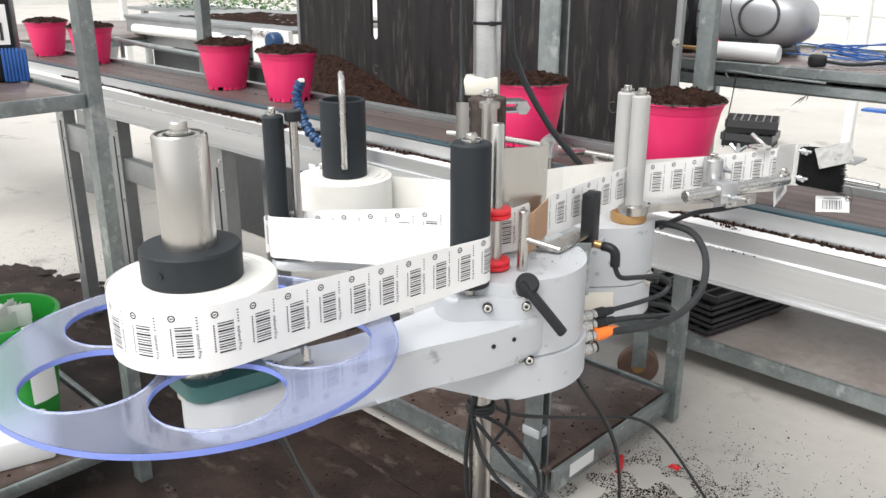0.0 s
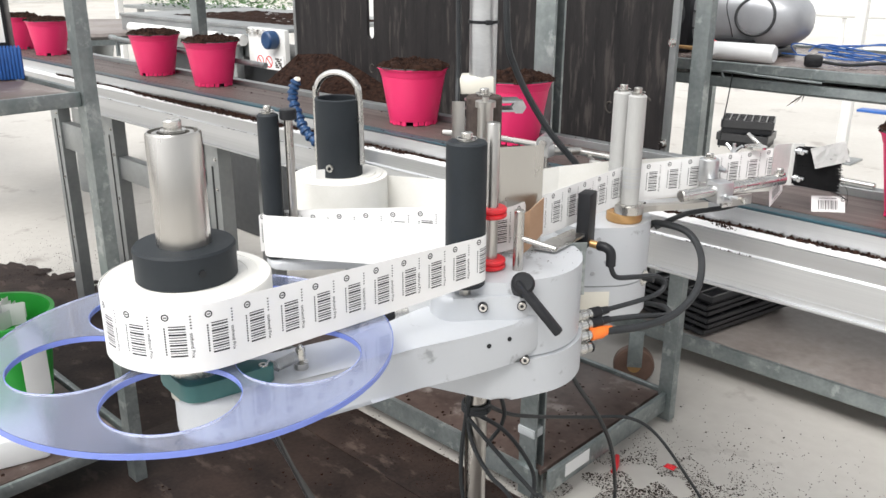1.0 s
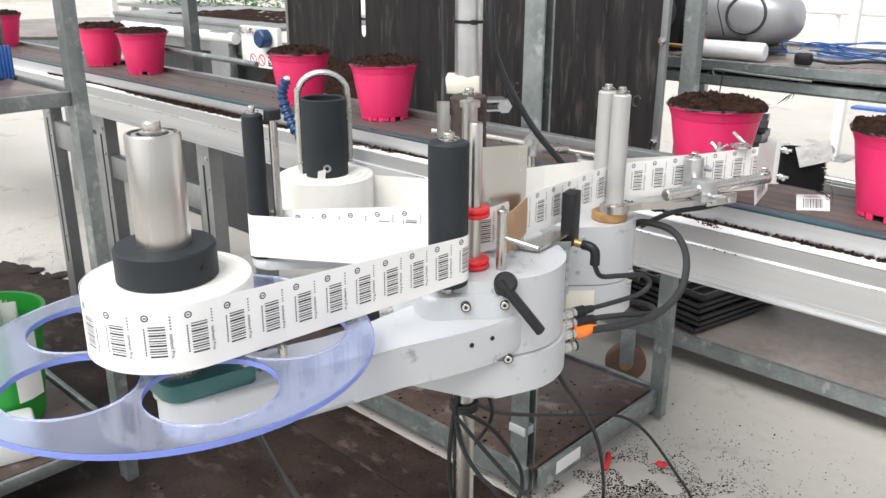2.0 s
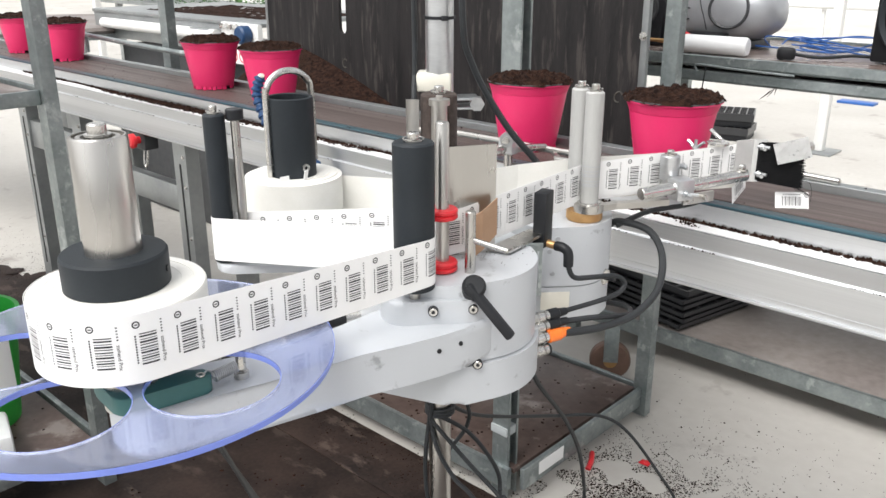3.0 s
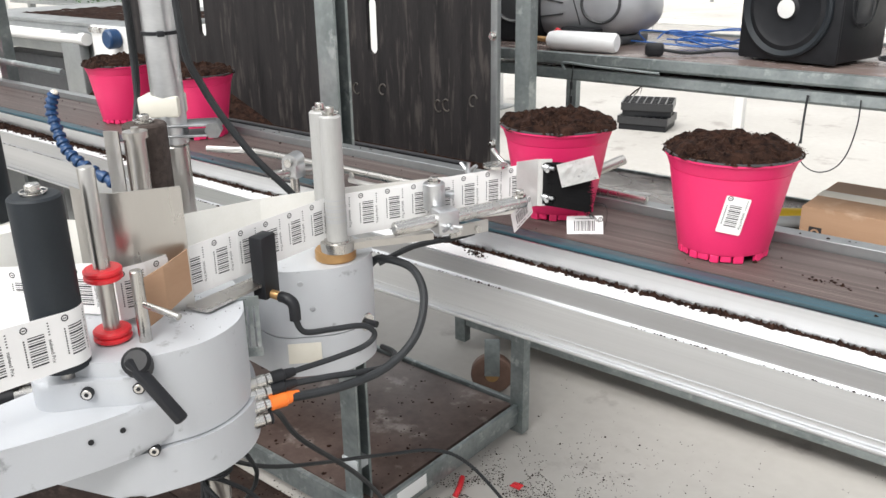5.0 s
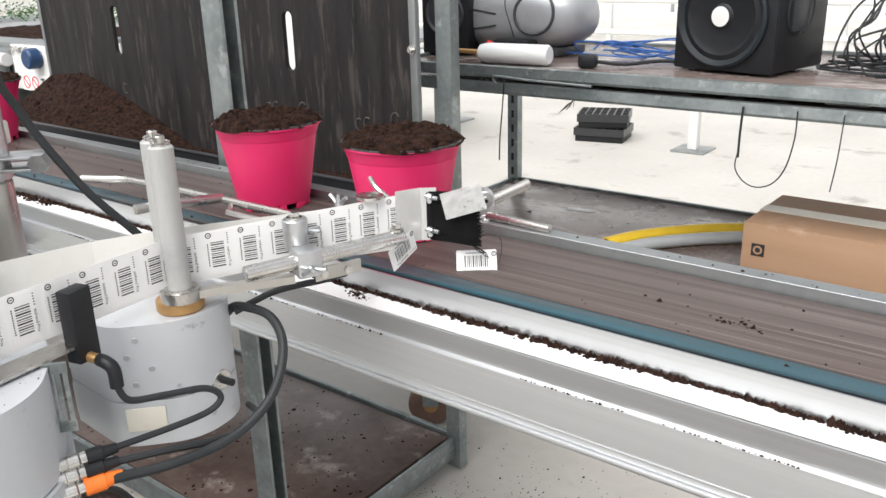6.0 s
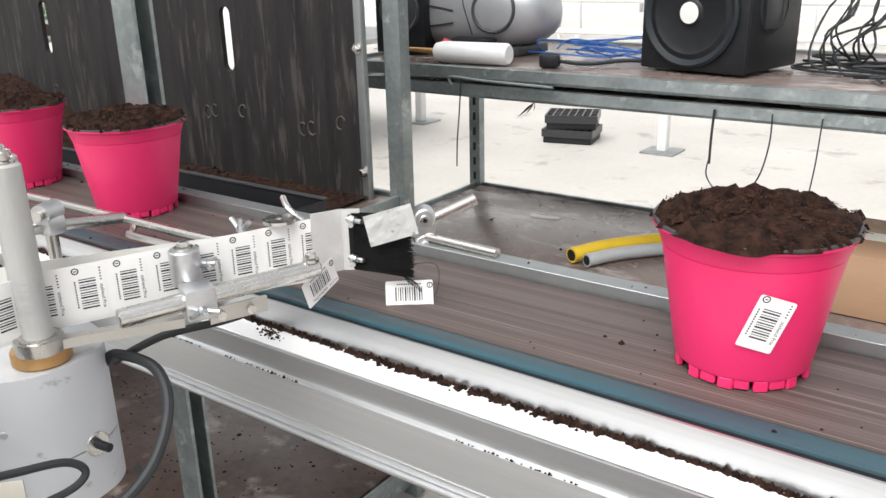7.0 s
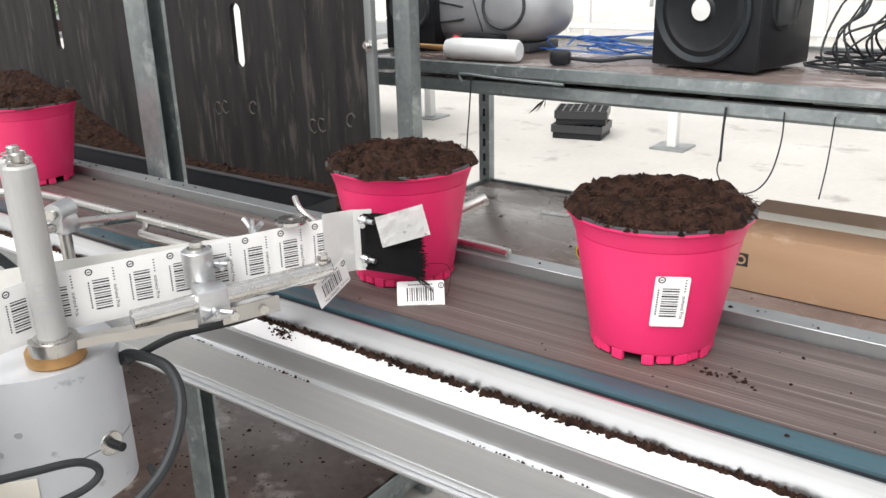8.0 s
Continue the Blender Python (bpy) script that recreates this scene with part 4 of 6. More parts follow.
o = part("port_ring", rod(B(), port + Vector((-0.004, 0, 0)), port + Vector((0.003, 0, 0)), 0.011, 20, bev=0.001), NICKEL, lab)
part("toggle", rod(B(), port + Vector((0.002, 0, 0)), port + Vector((0.016, 0.002, 0)), 0.004, 10), BLACK, o, "black switch stub")

# rollers
topped_roller("guide_roller", PO, 0.0207, 0.918, 1.069, RUBBER, label="dark rubber guide roller")
turned("roller_shaft", [(0, 0.880), (0.006, 0.880), (0.006, 0.919), (0, 0.919)], PO, STEEL)
topped_roller("idler_roller", IDL, 0.0122, 0.900, 1.072, RUBBER, 0.0045, "slim dark idler roller")
ID2 = Vector((-0.785, 0.5640))
o = turned("dancer_rod", [(0, 0.90), (0.005, 0.90), (0.005, 1.066), (0, 1.066)], ID2, STEEL)
part("rod_collar", rod(B(), (ID2.x, ID2.y, 1.0655), (ID2.x, ID2.y, 1.0775), 0.0098, 18, bev=0.001), BLACK, o, "black collar")
bm = prism(B(), rounded([(IDL.x - 0.018, IDL.y - 0.004), (IDL.x + 0.014, IDL.y - 0.014), (-0.68, 0.655), (-0.72, 0.675)], 0.01), 0.889, 0.899, 0.002)
part("idler_arm", bm, PAINT, lab, "thin grey swing arm")
TW1, TW2 = Vector((-0.5845, 0.9440)), Vector((-0.5565, 0.9325))
topped_roller("nip_roller", TW1, 0.0122, 0.925, 1.079, ROLLER, 0.005, "pale grey drive roller")
o = topped_roller("nip_roller", TW2, 0.0115, 0.937, 1.079, ROLLER, 0.005, "pale grey pressure roller with scuffed grooves")
for k in range(7):
    zz = 0.958 + 0.0042 * k + (0.002 if k % 3 == 0 else 0)
    part("groove", lathe(B(), [(0.0112, zz), (0.01165, zz), (0.01165, zz + 0.0012), (0.0112, zz + 0.0012), (0.0112, zz)], (TW2.x, TW2.y, 0)), SILVER, o)
turned("brass_ring", [(0, 0.9122), (0.0222, 0.9122), (0.0235, 0.914), (0.0235, 0.923), (0.0222, 0.925), (0, 0.925)], (-0.5653, 0.9366), BRASS, label="gold anodised ring")
turned("roller_seat", [(0, 0.925), (0.017, 0.925), (0.015, 0.938), (0, 0.938)], TW2, NICKEL)

# red-ringed guide rod, short post and pin, steel cover, brown card
RD = Vector((-0.557, 0.656))
o = turned("guide_rod", [(0, 0.915), (0.0072, 0.915), (0.0072, 1.078), (0.0062, 1.080), (0, 1.080)], RD, STEEL)
for zz in (0.9215, 0.9790):
    part("red_ring", lathe(B(), [(0.0072, zz), (0.015, zz), (0.0165, zz + 0.0015), (0.0165, zz + 0.004), (0.0145, zz + 0.0055), (0.0165, zz + 0.007), (0.0165, zz + 0.0095), (0.015, zz + 0.011), (0.0072, zz + 0.011)], (RD.x, RD.y, 0)), RED, o, "red flanged ring")
SP = Vector((-0.5325, 0.673))
o = turned("short_post", [(0, 0.915), (0.0058, 0.915), (0.0055, 0.987), (0.0045, 0.988), (0, 0.988)], SP, STEEL)
part("cross_pin", rod(B(), (SP.x, SP.y, 0.957), (-0.490, 0.684, 0.951), 0.0032, 12, bev=0.001), NICKEL, o)
bm = B()


def strip(bm, pts, z0, z1, t=0.0015):
    """Sheet metal or paper on edge that follows a plan line; z0 and z1 may run along it."""
    pts = [Vector(p) for p in pts]
    n = len(pts)
    rows = []
    for i, p in enumerate(pts):
        d = (pts[min(i + 1, n - 1)] - pts[max(i - 1, 0)]).normalized()
        nn = Vector((-d.y, d.x)) * t / 2
        a, b = (z[i] if isinstance(z, list) else z[0] + (z[1] - z[0]) * i / (n - 1) if isinstance(z, tuple) else z for z in (z0, z1))
        rows.append([bm.verts.new((*(p + nn), a)), bm.verts.new((*(p + nn), b)), bm.verts.new((*(p - nn), b)), bm.verts.new((*(p - nn), a))])
    for a, b in zip(rows, rows[1:]):
        for k in range(4):
            bm.faces.new((a[k], a[(k + 1) % 4], b[(k + 1) % 4], b[k]))
    bm.faces.new(rows[0])
    bm.faces.new(rows[-1][::-1])
    return bm


def arc(c, r, a0, a1, n=10):
    return [Vector((c[0] + r * math.cos(radians(a0 + (a1 - a0) * k / n)), c[1] + r * math.sin(radians(a0 + (a1 - a0) * k / n)))) for k in range(n + 1)]


part("steel_cover", strip(B(), [(-0.640, 0.680), (-0.606, 0.678), (-0.585, 0.690), (-0.578, 0.702), (-0.556, 0.742)], 0.920, 1.044), STEEL, lab, "bent stainless cover plate", smooth=60)
part("brown_card", strip(B(), [(-0.548, 0.688), (-0.543, 0.705), (-0.548, 0.735)], (0.924, 0.944), (0.972, 0.986), 0.001), CARD, lab, "folded brown card scraper", smooth=0)
GR, NP2 = Vector((-0.665, 0.767)), Vector((-0.690, 0.793))
topped_roller("draw_roller", NP2, 0.0225, 1.001, 1.078, SPONGE, 0.006, "rough brown draw roller")
part("roller_plate", strip(B(), [(-0.713, 0.759), (-0.707, 0.7655), (-0.700, 0.7685)], 0.984, 1.072), STEEL, lab, "narrow bent steel plate", smooth=60)
turned("sleeve_roller", [(0, 0.915), (0.0235, 0.915), (0.0235, 0.998), (0.0225, 1.000), (0.0195, 1.000), (0.0195, 0.996), (0, 0.996)], GR, BOTTLE, label="white sleeve roller")
o = turned("shaft", [(0, 0.996), (0.0095, 0.996), (0.0095, 1.070), (0.0125, 1.070), (0.0125, 1.077), (0.004, 1.077), (0.004, 1.081), (0, 1.081)], GR, STEEL, label="steel shaft with a turned cap")
part("lock_nut", rod(B(), (GR.x, GR.y, 0.997), (GR.x, GR.y, 1.003), 0.0145, 6), NICKEL, o)

# label sensor on its angled bracket
bm = B()
box(bm, -0.008, 0.008, -0.012, 0.012, 0.909, 0.976, 0.0015, m=pose(-0.548, 0.822, 0, 0, 0, 14))
sensor = part("label_sensor", bm, BLACK, lab, "black fork sensor with two small lights")
part("red_light", rod(B(), (-0.541, 0.8175, 0.926), (-0.5395, 0.817, 0.926), 0.0018, 10), LED_R, sensor)
part("green_light", rod(B(), (-0.541, 0.8175, 0.919), (-0.5395, 0.817, 0.919), 0.0018, 10), LED_G, sensor)
bm = prism(B(), rounded([(-0.558, 0.731), (-0.532, 0.739), (-0.542, 0.816), (-0.565, 0.819)], 0.004), 0.9235, 0.9265)
part("bracket", bm, STEEL, lab, "flat bent steel bracket", smooth=0)
HM = pose(-0.534, 0.785, 0, 0, 0, 47)
bm = B()
for k in (-0.0095, -0.0032, 0.0032, 0.0095):
    box(bm, k - 0.0019, k + 0.0019, -0.0010, 0.0010, 0.862, 0.9225, m=HM)
for zz in (0.858, 0.914):
    box(bm, -0.012, 0.012, -0.0010, 0.0010, zz, zz + 0.010, m=HM)
part("slotted_plate", bm, GALV, lab, "slotted steel hanger plate", smooth=0)
el = Vector((-0.520, 0.826, 0.911))
o = part("plug", rod(B(), el + Vector((-0.022, -0.004, 0.002)), el + Vector((-0.008, 0, 0)), 0.0048, 14), BRASS, lab, "gold threaded plug")
bm = B()
tube(bm, [el + Vector((-0.010, 0, 0)), el, el + Vector((0.006, 0.002, -0.006)), el + Vector((0.007, 0.002, -0.022))], 0.006, 12)
part("elbow", bm, BLACK, o, "black elbow plug")
bm = B()
tube(bm, [el + Vector((0.007, 0.002, -0.022)), (-0.508, 0.835, 0.874), (-0.500, 0.865, 0.868), (-0.490, 0.900, 0.862), (-0.484, 0.912, 0.850), (-0.486, 0.900, 0.840), (-0.493, 0.865, 0.838), (-0.505, 0.810, 0.839)], 0.0032, 8)
part("cable", bm, CABLE, lab)
# plug row on the housing's side
for k, (z, mat, ln) in enumerate(((0.838, BLACK, 0.026), (0.828, BLACK, 0.028), (0.817, ORANGE, 0.032), (0.804, BLACK, 0.006))):
    p = Vector((-0.520 + 0.004 * k, 0.764 - 0.005 * k, z))
    d = Vector((0.32, 0.94, 0.02)).normalized()
    bm = rod(B(), p - d * 0.006, p + d * 0.010, 0.0062, 16)
    rod(bm, p + d * 0.010, p + d * 0.020, 0.0068, 16, bev=0.0006)
    rod(bm, p + d * 0.021, p + d * 0.026, 0.0062, 16)
    o = part("threaded_plug", bm, NICKEL, lab, "knurled nickel cable plug")
    bm = rod(B(), p + d * 0.026, p + d * (0.026 + ln * 0.55), 0.0082 if mat is ORANGE else 0.0070, 16, bev=0.001)
    if ln > 0.01:
        rod(bm, p + d * (0.026 + ln * 0.55), p + d * (0.026 + ln), 0.0072 if mat is ORANGE else 0.0056, 14, r2=0.0045)
    part("plug_sleeve", bm, mat, o, "orange plug sleeve" if mat is ORANGE else "black plug sleeve")
bm = B()
tube(bm, [(-0.500, 0.806, 0.829), (-0.484, 0.845, 0.826), (-0.474, 0.885, 0.818), (-0.480, 0.925, 0.806), (-0.515, 0.975, 0.79), (-0.56, 1.0, 0.775)], 0.0036, 8)
tube(bm, [(-0.494, 0.800, 0.818), (-0.474, 0.850, 0.815), (-0.462, 0.905, 0.818), (-0.458, 0.950, 0.840), (-0.475, 0.985, 0.872), (-0.505, 0.998, 0.895), (-0.545, 0.990, 0.900), (-0.56, 0.985, 0.890)], 0.0048, 10)
part("cable", bm, CABLE, lab, "thick grey cables")
bm = B()
tube(bm, [(-0.545, 0.985, 0.895), (-0.52, 1.02, 0.912), (-0.49, 1.06, 0.918), (-0.480, 1.085, 0.92)], 0.0036, 8)
part("cable", bm, CABLE, lab)
bm = B()
tube(bm, [(-0.725, 0.869, 1.9), (-0.723, 0.870, 1.40), (-0.722, 0.871, 1.17), (-0.720, 0.890, 1.10), (-0.690, 0.925, 1.02), (-0.655, 0.965, 0.955), (-0.645, 0.975, 0.905)], 0.0045, 8)
tube(bm, [(POLE.x - 0.03, POLE.y - 0.016, 1.9), (POLE.x - 0.030, POLE.y - 0.018, 1.3), (POLE.x - 0.026, POLE.y - 0.020, 1.12), (-0.765, 0.825, 1.05), (-0.755, 0.815, 0.95)], 0.0036, 8)
tube(bm, [(POLE.x - 0.022, POLE.y - 0.026, 1.9), (POLE.x - 0.024, POLE.y - 0.024, 1.3), (POLE.x - 0.020, POLE.y - 0.027, 1.10), (-0.75, 0.812, 1.0), (-0.745, 0.80, 0.93)], 0.0030, 8)
part("cable", bm, CABLE, lab, "dark cables strapped to the pole")
HANGING = (
    [(-0.70, 0.76, 0.775), (-0.735, 0.83, 0.68), (-0.763, 0.850, 0.579), (-0.768, 0.846, 0.516), (-0.768, 0.845, 0.465), (-0.764, 0.849, 0.411), (-0.74, 0.87, 0.20), (-0.66, 0.95, 0.03)],
    [(-0.69, 0.77, 0.775), (-0.73, 0.83, 0.68), (-0.758, 0.848, 0.575), (-0.744, 0.847, 0.526), (-0.711, 0.850, 0.487), (-0.670, 0.859, 0.454), (-0.60, 0.90, 0.30), (-0.58, 0.98, 0.03)],
    [(-0.751, 0.854, 0.580), (-0.721, 0.894, 0.543), (-0.690, 0.920, 0.485), (-0.683, 0.925, 0.444), (-0.676, 0.905, 0.426), (-0.70, 0.86, 0.30), (-0.74, 0.84, 0.03)],
    [(-0.751, 0.841, 0.576), (-0.698, 0.861, 0.520), (-0.648, 0.876, 0.476), (-0.622, 0.871, 0.467), (-0.56, 0.88, 0.30), (-0.54, 0.92, 0.03)],
    [(-0.71, 0.80, 0.775), (-0.745, 0.913, 0.582), (-0.756, 0.930, 0.530), (-0.769, 0.919, 0.498), (-0.775, 0.895, 0.48)],
    [(-0.765, 0.869, 0.600), (-0.782, 0.987, 0.509), (-0.795, 1.226, 0.398), (-0.758, 1.332, 0.367), (-0.721, 1.387, 0.319), (-0.672, 1.446, 0.211), (-0.644, 1.481, 0.136), (-0.60, 1.50, 0.02)],
    [(-0.520, 0.790, 0.800), (-0.575, 0.843, 0.748), (-0.596, 0.889, 0.682), (-0.613, 0.987, 0.574), (-0.629, 1.059, 0.478), (-0.661, 1.134, 0.360), (-0.685, 1.178, 0.277), (-0.70, 1.20, 0.02)])
bm = B()
for line in HANGING:
    tube(bm, line, 0.0034, 8)
for k in range(3):
    tube(bm, [(POLE.x + 0.0205 * math.cos(a), POLE.y + 0.0205 * math.sin(a), 0.578 + 0.005 * k) for a in (0.5236 * q for q in range(13))], 0.0028, 6)
part("cable", bm, CABLE, lab, "black cables hanging below the housing")
bm = B()
for k in range(3):
    tube(bm, [(-0.62 - 0.01 * k, 0.40, 0.82), (-0.66, 0.52 + 0.006 * k, 0.55), (-0.62, 0.64 + 0.008 * k, 0.25), (-0.55, 0.72 + 0.012 * k, 0.03)], 0.0026, 6)
part("air_hose", bm, HOSE, lab, "thin grey air hoses")
bm = rod(B(), (-0.655, 0.605, 0.868), (-0.640, 0.645, 0.868), 0.0068, 14)
rod(bm, (-0.652, 0.598, 0.855), (-0.637, 0.638, 0.855), 0.0068, 14)
part("threaded_plug", bm, NICKEL, lab, "nickel plugs behind the arm")
bm = rod(B(), (-0.680, 0.545, 0.868), (-0.655, 0.605, 0.868), 0.0085, 14)
rod(bm, (-0.677, 0.538, 0.855), (-0.652, 0.598, 0.855), 0.0085, 14)
tube(bm, [(-0.680, 0.545, 0.868), (-0.70, 0.50, 0.86), (-0.74, 0.50, 0.80), (-0.74, 0.60, 0.77)], 0.005, 8)
part("plug_sleeve", bm, BLACK, lab, "black plug sleeves")
# green brake shoe and its spring under the disc
bm = prism(B(), rounded([(PA.x - 0.034, PA.y - 0.022), (PA.x + 0.030, PA.y - 0.028), (PA.x + 0.0385, PA.y + 0.010), (-0.5710, 0.381), (-0.5835, 0.386), (PA.x + 0.018, PA.y + 0.035), (PA.x - 0.030, PA.y + 0.025)], [0.014, 0.014, 0.014, 0.005, 0.005, 0.014, 0.014]), 0.8815, 0.898, 0.002)
part("brake_shoe", bm, TEALPAD, lab, "dark green brake shoe")
bm = B()
pts = []
for k in range(120):
    a = k / 120 * 12 * 2 * math.pi
    c = Vector((-0.5770, 0.3860, 0.8925)).lerp(Vector((-0.5765, 0.4085, 0.8945)), k / 120)
    pts.append(c + Vector((0.0050 * math.cos(a), 0, 0.0050 * math.sin(a))))
tube(bm, pts, 0.0008, 5, False)
part("spring", bm, SPRING, lab, "zinc brake spring")
part("spring_hook", tube(B(), [(-0.5775, 0.3745, 0.8950), (-0.5765, 0.3790, 0.9005), (-0.5765, 0.3830, 0.8985), (-0.5770, 0.3860, 0.8930)], 0.0008, 6), SPRING, lab)
part("eyelet", lathe(B(), [(0.0022, 0.8980), (0.0042, 0.8980), (0.0040, 0.8990), (0.0022, 0.8990), (0.0022, 0.8980)], (-0.5775, 0.3740, 0), segs=20), NICKEL, lab, "nickel eyelet in the brake shoe")
bolt("spring_bolt", (-0.577, 0.4140, 0.880), (0, 0, 1), 0.0045, 0.024, lab)

# unwinding reel: disc, paper roll, hub and spindle turn together
reel = part("reel", lathe(B(), [(0, 0.9214), (0.0345, 0.9214), (0.0345, 0.9265), (0, 0.9265)], (PA.x, PA.y, 0)), STEEL, lab, "steel reel seat", at=(PA.x, PA.y, 0.90))


def disc_mesh(r=0.1725, holes=5, hr=0.0965, rad=0.0532, z0=0.9160, z1=0.9212):
    """A plate with round holes, its faces filled between the outlines and its edges closed."""
    bm = B()
    rings = [(0.0, 0.0, r, 120)] + [(hr * math.cos(2 * math.pi * h / holes), hr * math.sin(2 * math.pi * h / holes), rad, 48) for h in range(holes)]
    for z in (z0, z1):
        edges = []
        for cx, cy, q, n in rings:
            vs = [bm.verts.new((PA.x + cx + q * math.cos(2 * math.pi * k / n), PA.y + cy + q * math.sin(2 * math.pi * k / n), z)) for k in range(n)]
            edges += [bm.edges.new((vs[k], vs[(k + 1) % n])) for k in range(n)]
        bmesh.ops.triangle_fill(bm, edges=edges, use_beauty=True)
    for cx, cy, q, n in rings:
        p = [(PA.x + cx + q * math.cos(2 * math.pi * k / n), PA.y + cy + q * math.sin(2 * math.pi * k / n)) for k in range(n)]
        for k in range(n):
            a, b = p[k], p[(k + 1) % n]
            bm.faces.new([bm.verts.new(v) for v in ((*a, z0), (*b, z0), (*b, z1), (*a, z1))])
    bmesh.ops.remove_doubles(bm, verts=bm.verts, dist=0.00002)
    bmesh.ops.recalc_face_normals(bm, faces=bm.faces)
    return bm


disc = part("disc", disc_mesh(), ACRYLIC, reel, "lilac acrylic disc with large holes")


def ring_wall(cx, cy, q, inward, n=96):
    """A thin band added on a cut edge of the disc."""
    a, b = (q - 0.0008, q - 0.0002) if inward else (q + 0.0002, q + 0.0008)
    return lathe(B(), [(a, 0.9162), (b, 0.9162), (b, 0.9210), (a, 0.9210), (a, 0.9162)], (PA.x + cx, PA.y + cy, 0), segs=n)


# bands added proud of the edges; light gathered in acrylic painted as deeper blue
part("cut_edge", ring_wall(0, 0, 0.1725, False), EDGE, disc, "added deep blue rim band, the acrylic's edge light put into its colour")
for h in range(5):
    part("cut_edge", ring_wall(0.0965 * math.cos(math.pi * 0.4 * h), 0.0965 * math.sin(math.pi * 0.4 * h), 0.0532, True, 64), EDGE, disc, "added deep blue band on a cut edge, edge light put into its colour")
roll = part("label_roll", lathe(B(), [(0.030, 0.927), (0.0695, 0.927), (0.0700, 0.928), (0.0700, 0.983), (0.0690, 0.9845), (0.060, 0.985), (0.0598, 0.9845), (0.050, 0.9852), (0.0498, 0.9848), (0.030, 0.985)], (PA.x, PA.y, 0), segs=64), LINER, reel, "cream roll of printed labels")
part("hub", lathe(B(), [(0, 0.985), (0.041, 0.985), (0.042, 0.986), (0.042, 1.012), (0.0405, 1.014), (0, 1.014)], (PA.x, PA.y, 0), segs=48), RUBBER, reel, "dark grey clamping hub")
part("hub_screw", rod(B(), (PA.x + 0.030, PA.y - 0.0285, 0.999), (PA.x + 0.0312, PA.y - 0.0296, 0.999), 0.003, 10), BLACK, reel)
part("spindle", lathe(B(), [(0, 1.013), (0.0222, 1.013), (0.0222, 1.106), (0.0210, 1.108), (0.0195, 1.108), (0.0195, 1.104), (0.0165, 1.104), (0.0165, 1.107), (0.0130, 1.107), (0.0130, 1.103), (0, 1.103)], (PA.x, PA.y, 0), segs=48), STEEL, reel, "brushed steel spindle")
bm = rod(B(), (PA.x, PA.y, 1.102), (PA.x, PA.y, 1.109), 0.0105, 20)
rod(bm, (PA.x, PA.y, 1.108), (PA.x, PA.y, 1.117), 0.0072, 18, bev=0.001)
part("end_bolt", bm, NICKEL, reel)
turned("spindle_stub", [(0, 0.875), (0.024, 0.875), (0.024, 0.9158), (0, 0.9158)], PA, NICKEL)

# rewinding reel
rew = part("rewinder", lathe(B(), [(0, 0.884), (0.064, 0.884), (0.064, 0.900), (0, 0.900)], (RW.x, RW.y, 0), segs=40), PAINT, lab, "grey rewinder plate", at=(RW.x, RW.y, 0.88))
part("liner_roll", lathe(B(), [(0.029, 0.9005), (0.0610, 0.9005), (0.0612, 0.902), (0.0608, 0.974), (0.055, 0.975), (0.0545, 0.9765), (0.046, 0.975), (0.0455, 0.977), (0.029, 0.975)], (RW.x, RW.y, 0), segs=56), LINER, rew, "cream roll of spent backing paper")
part("core", lathe(B(), [(0.0245, 0.972), (0.0290, 0.972), (0.0290, 1.072), (0.0275, 1.073), (0.0255, 1.073), (0.0245, 1.072), (0.0245, 0.972)], (RW.x, RW.y, 0), segs=40), RUBBER, rew, "dark plastic core tube")
part("core_floor", lathe(B(), [(0, 0.985), (0.0244, 0.985), (0.0244, 0.988), (0, 0.988)], (RW.x, RW.y, 0)), BLACK, rew)
bm = B()
tube(bm, [(RW.x - 0.0315, RW.y, 0.972), (RW.x - 0.0315, RW.y, 1.075)] + [(RW.x + 0.0265 * -math.cos(a) * 1.15, RW.y, 1.078 + 0.026 * math.sin(a)) for a in (0.2 + 0.275 * k for k in range(11))] + [(RW.x + 0.0315, RW.y, 1.05), (RW.x + 0.0315, RW.y, 0.990)], 0.0042, 10, True, 3)
part("retaining_loop", bm, NICKEL, rew, "bent steel retaining loop")
part("core_screw", lathe(B(), [(0.0025, 0), (0.0050, 0), (0.0050, 0.002), (0.0025, 0.002), (0.0025, 0)], m=pose(RW.x + 0.002, RW.y - 0.0288, 0.988, 90, 0, 0), segs=18), NICKEL, rew)
for k in (0, 2):
    part("torn_end", box(B(), -0.006, 0.006, -0.0004, 0.0004, 0, 0.009 + 0.003 * k, m=pose(RW.x - 0.030 + 0.012 * k, RW.y - 0.034 - 0.003 * k, 0.974, 8 * k - 6, 0, 20 * k)), PAPER, rew, "torn paper end", smooth=0)

# ---- the paper web ----
PITCH, WEBH = 0.0328, 0.051
A0, NIP, TIP = Vector((-0.565, 0.700)), Vector((-0.5700, 0.9395)), Vector((-0.4605, 1.1720))
ta = math.degrees(math.atan2(PO.y - PA.y, PO.x - PA.x)) - 90
off = math.degrees(math.asin((0.0705 - 0.0212) / (PO - PA).length))
front = arc(PA, 0.0706, ta - 200, ta + off, 40)
front_end = arc(PO, 0.0212, ta + off, ta + 150, 14)
part("printed_web", strip(B(), front + front_end, [0.9275] * 41 + [0.9245] * 15, [0.9848] * 41 + [0.9740] * 15, 0.0003), PAPER, lab, "printed white label web")
w1 = [front_end[-1]] + arc(IDL, 0.0126, 290, 110, 14)
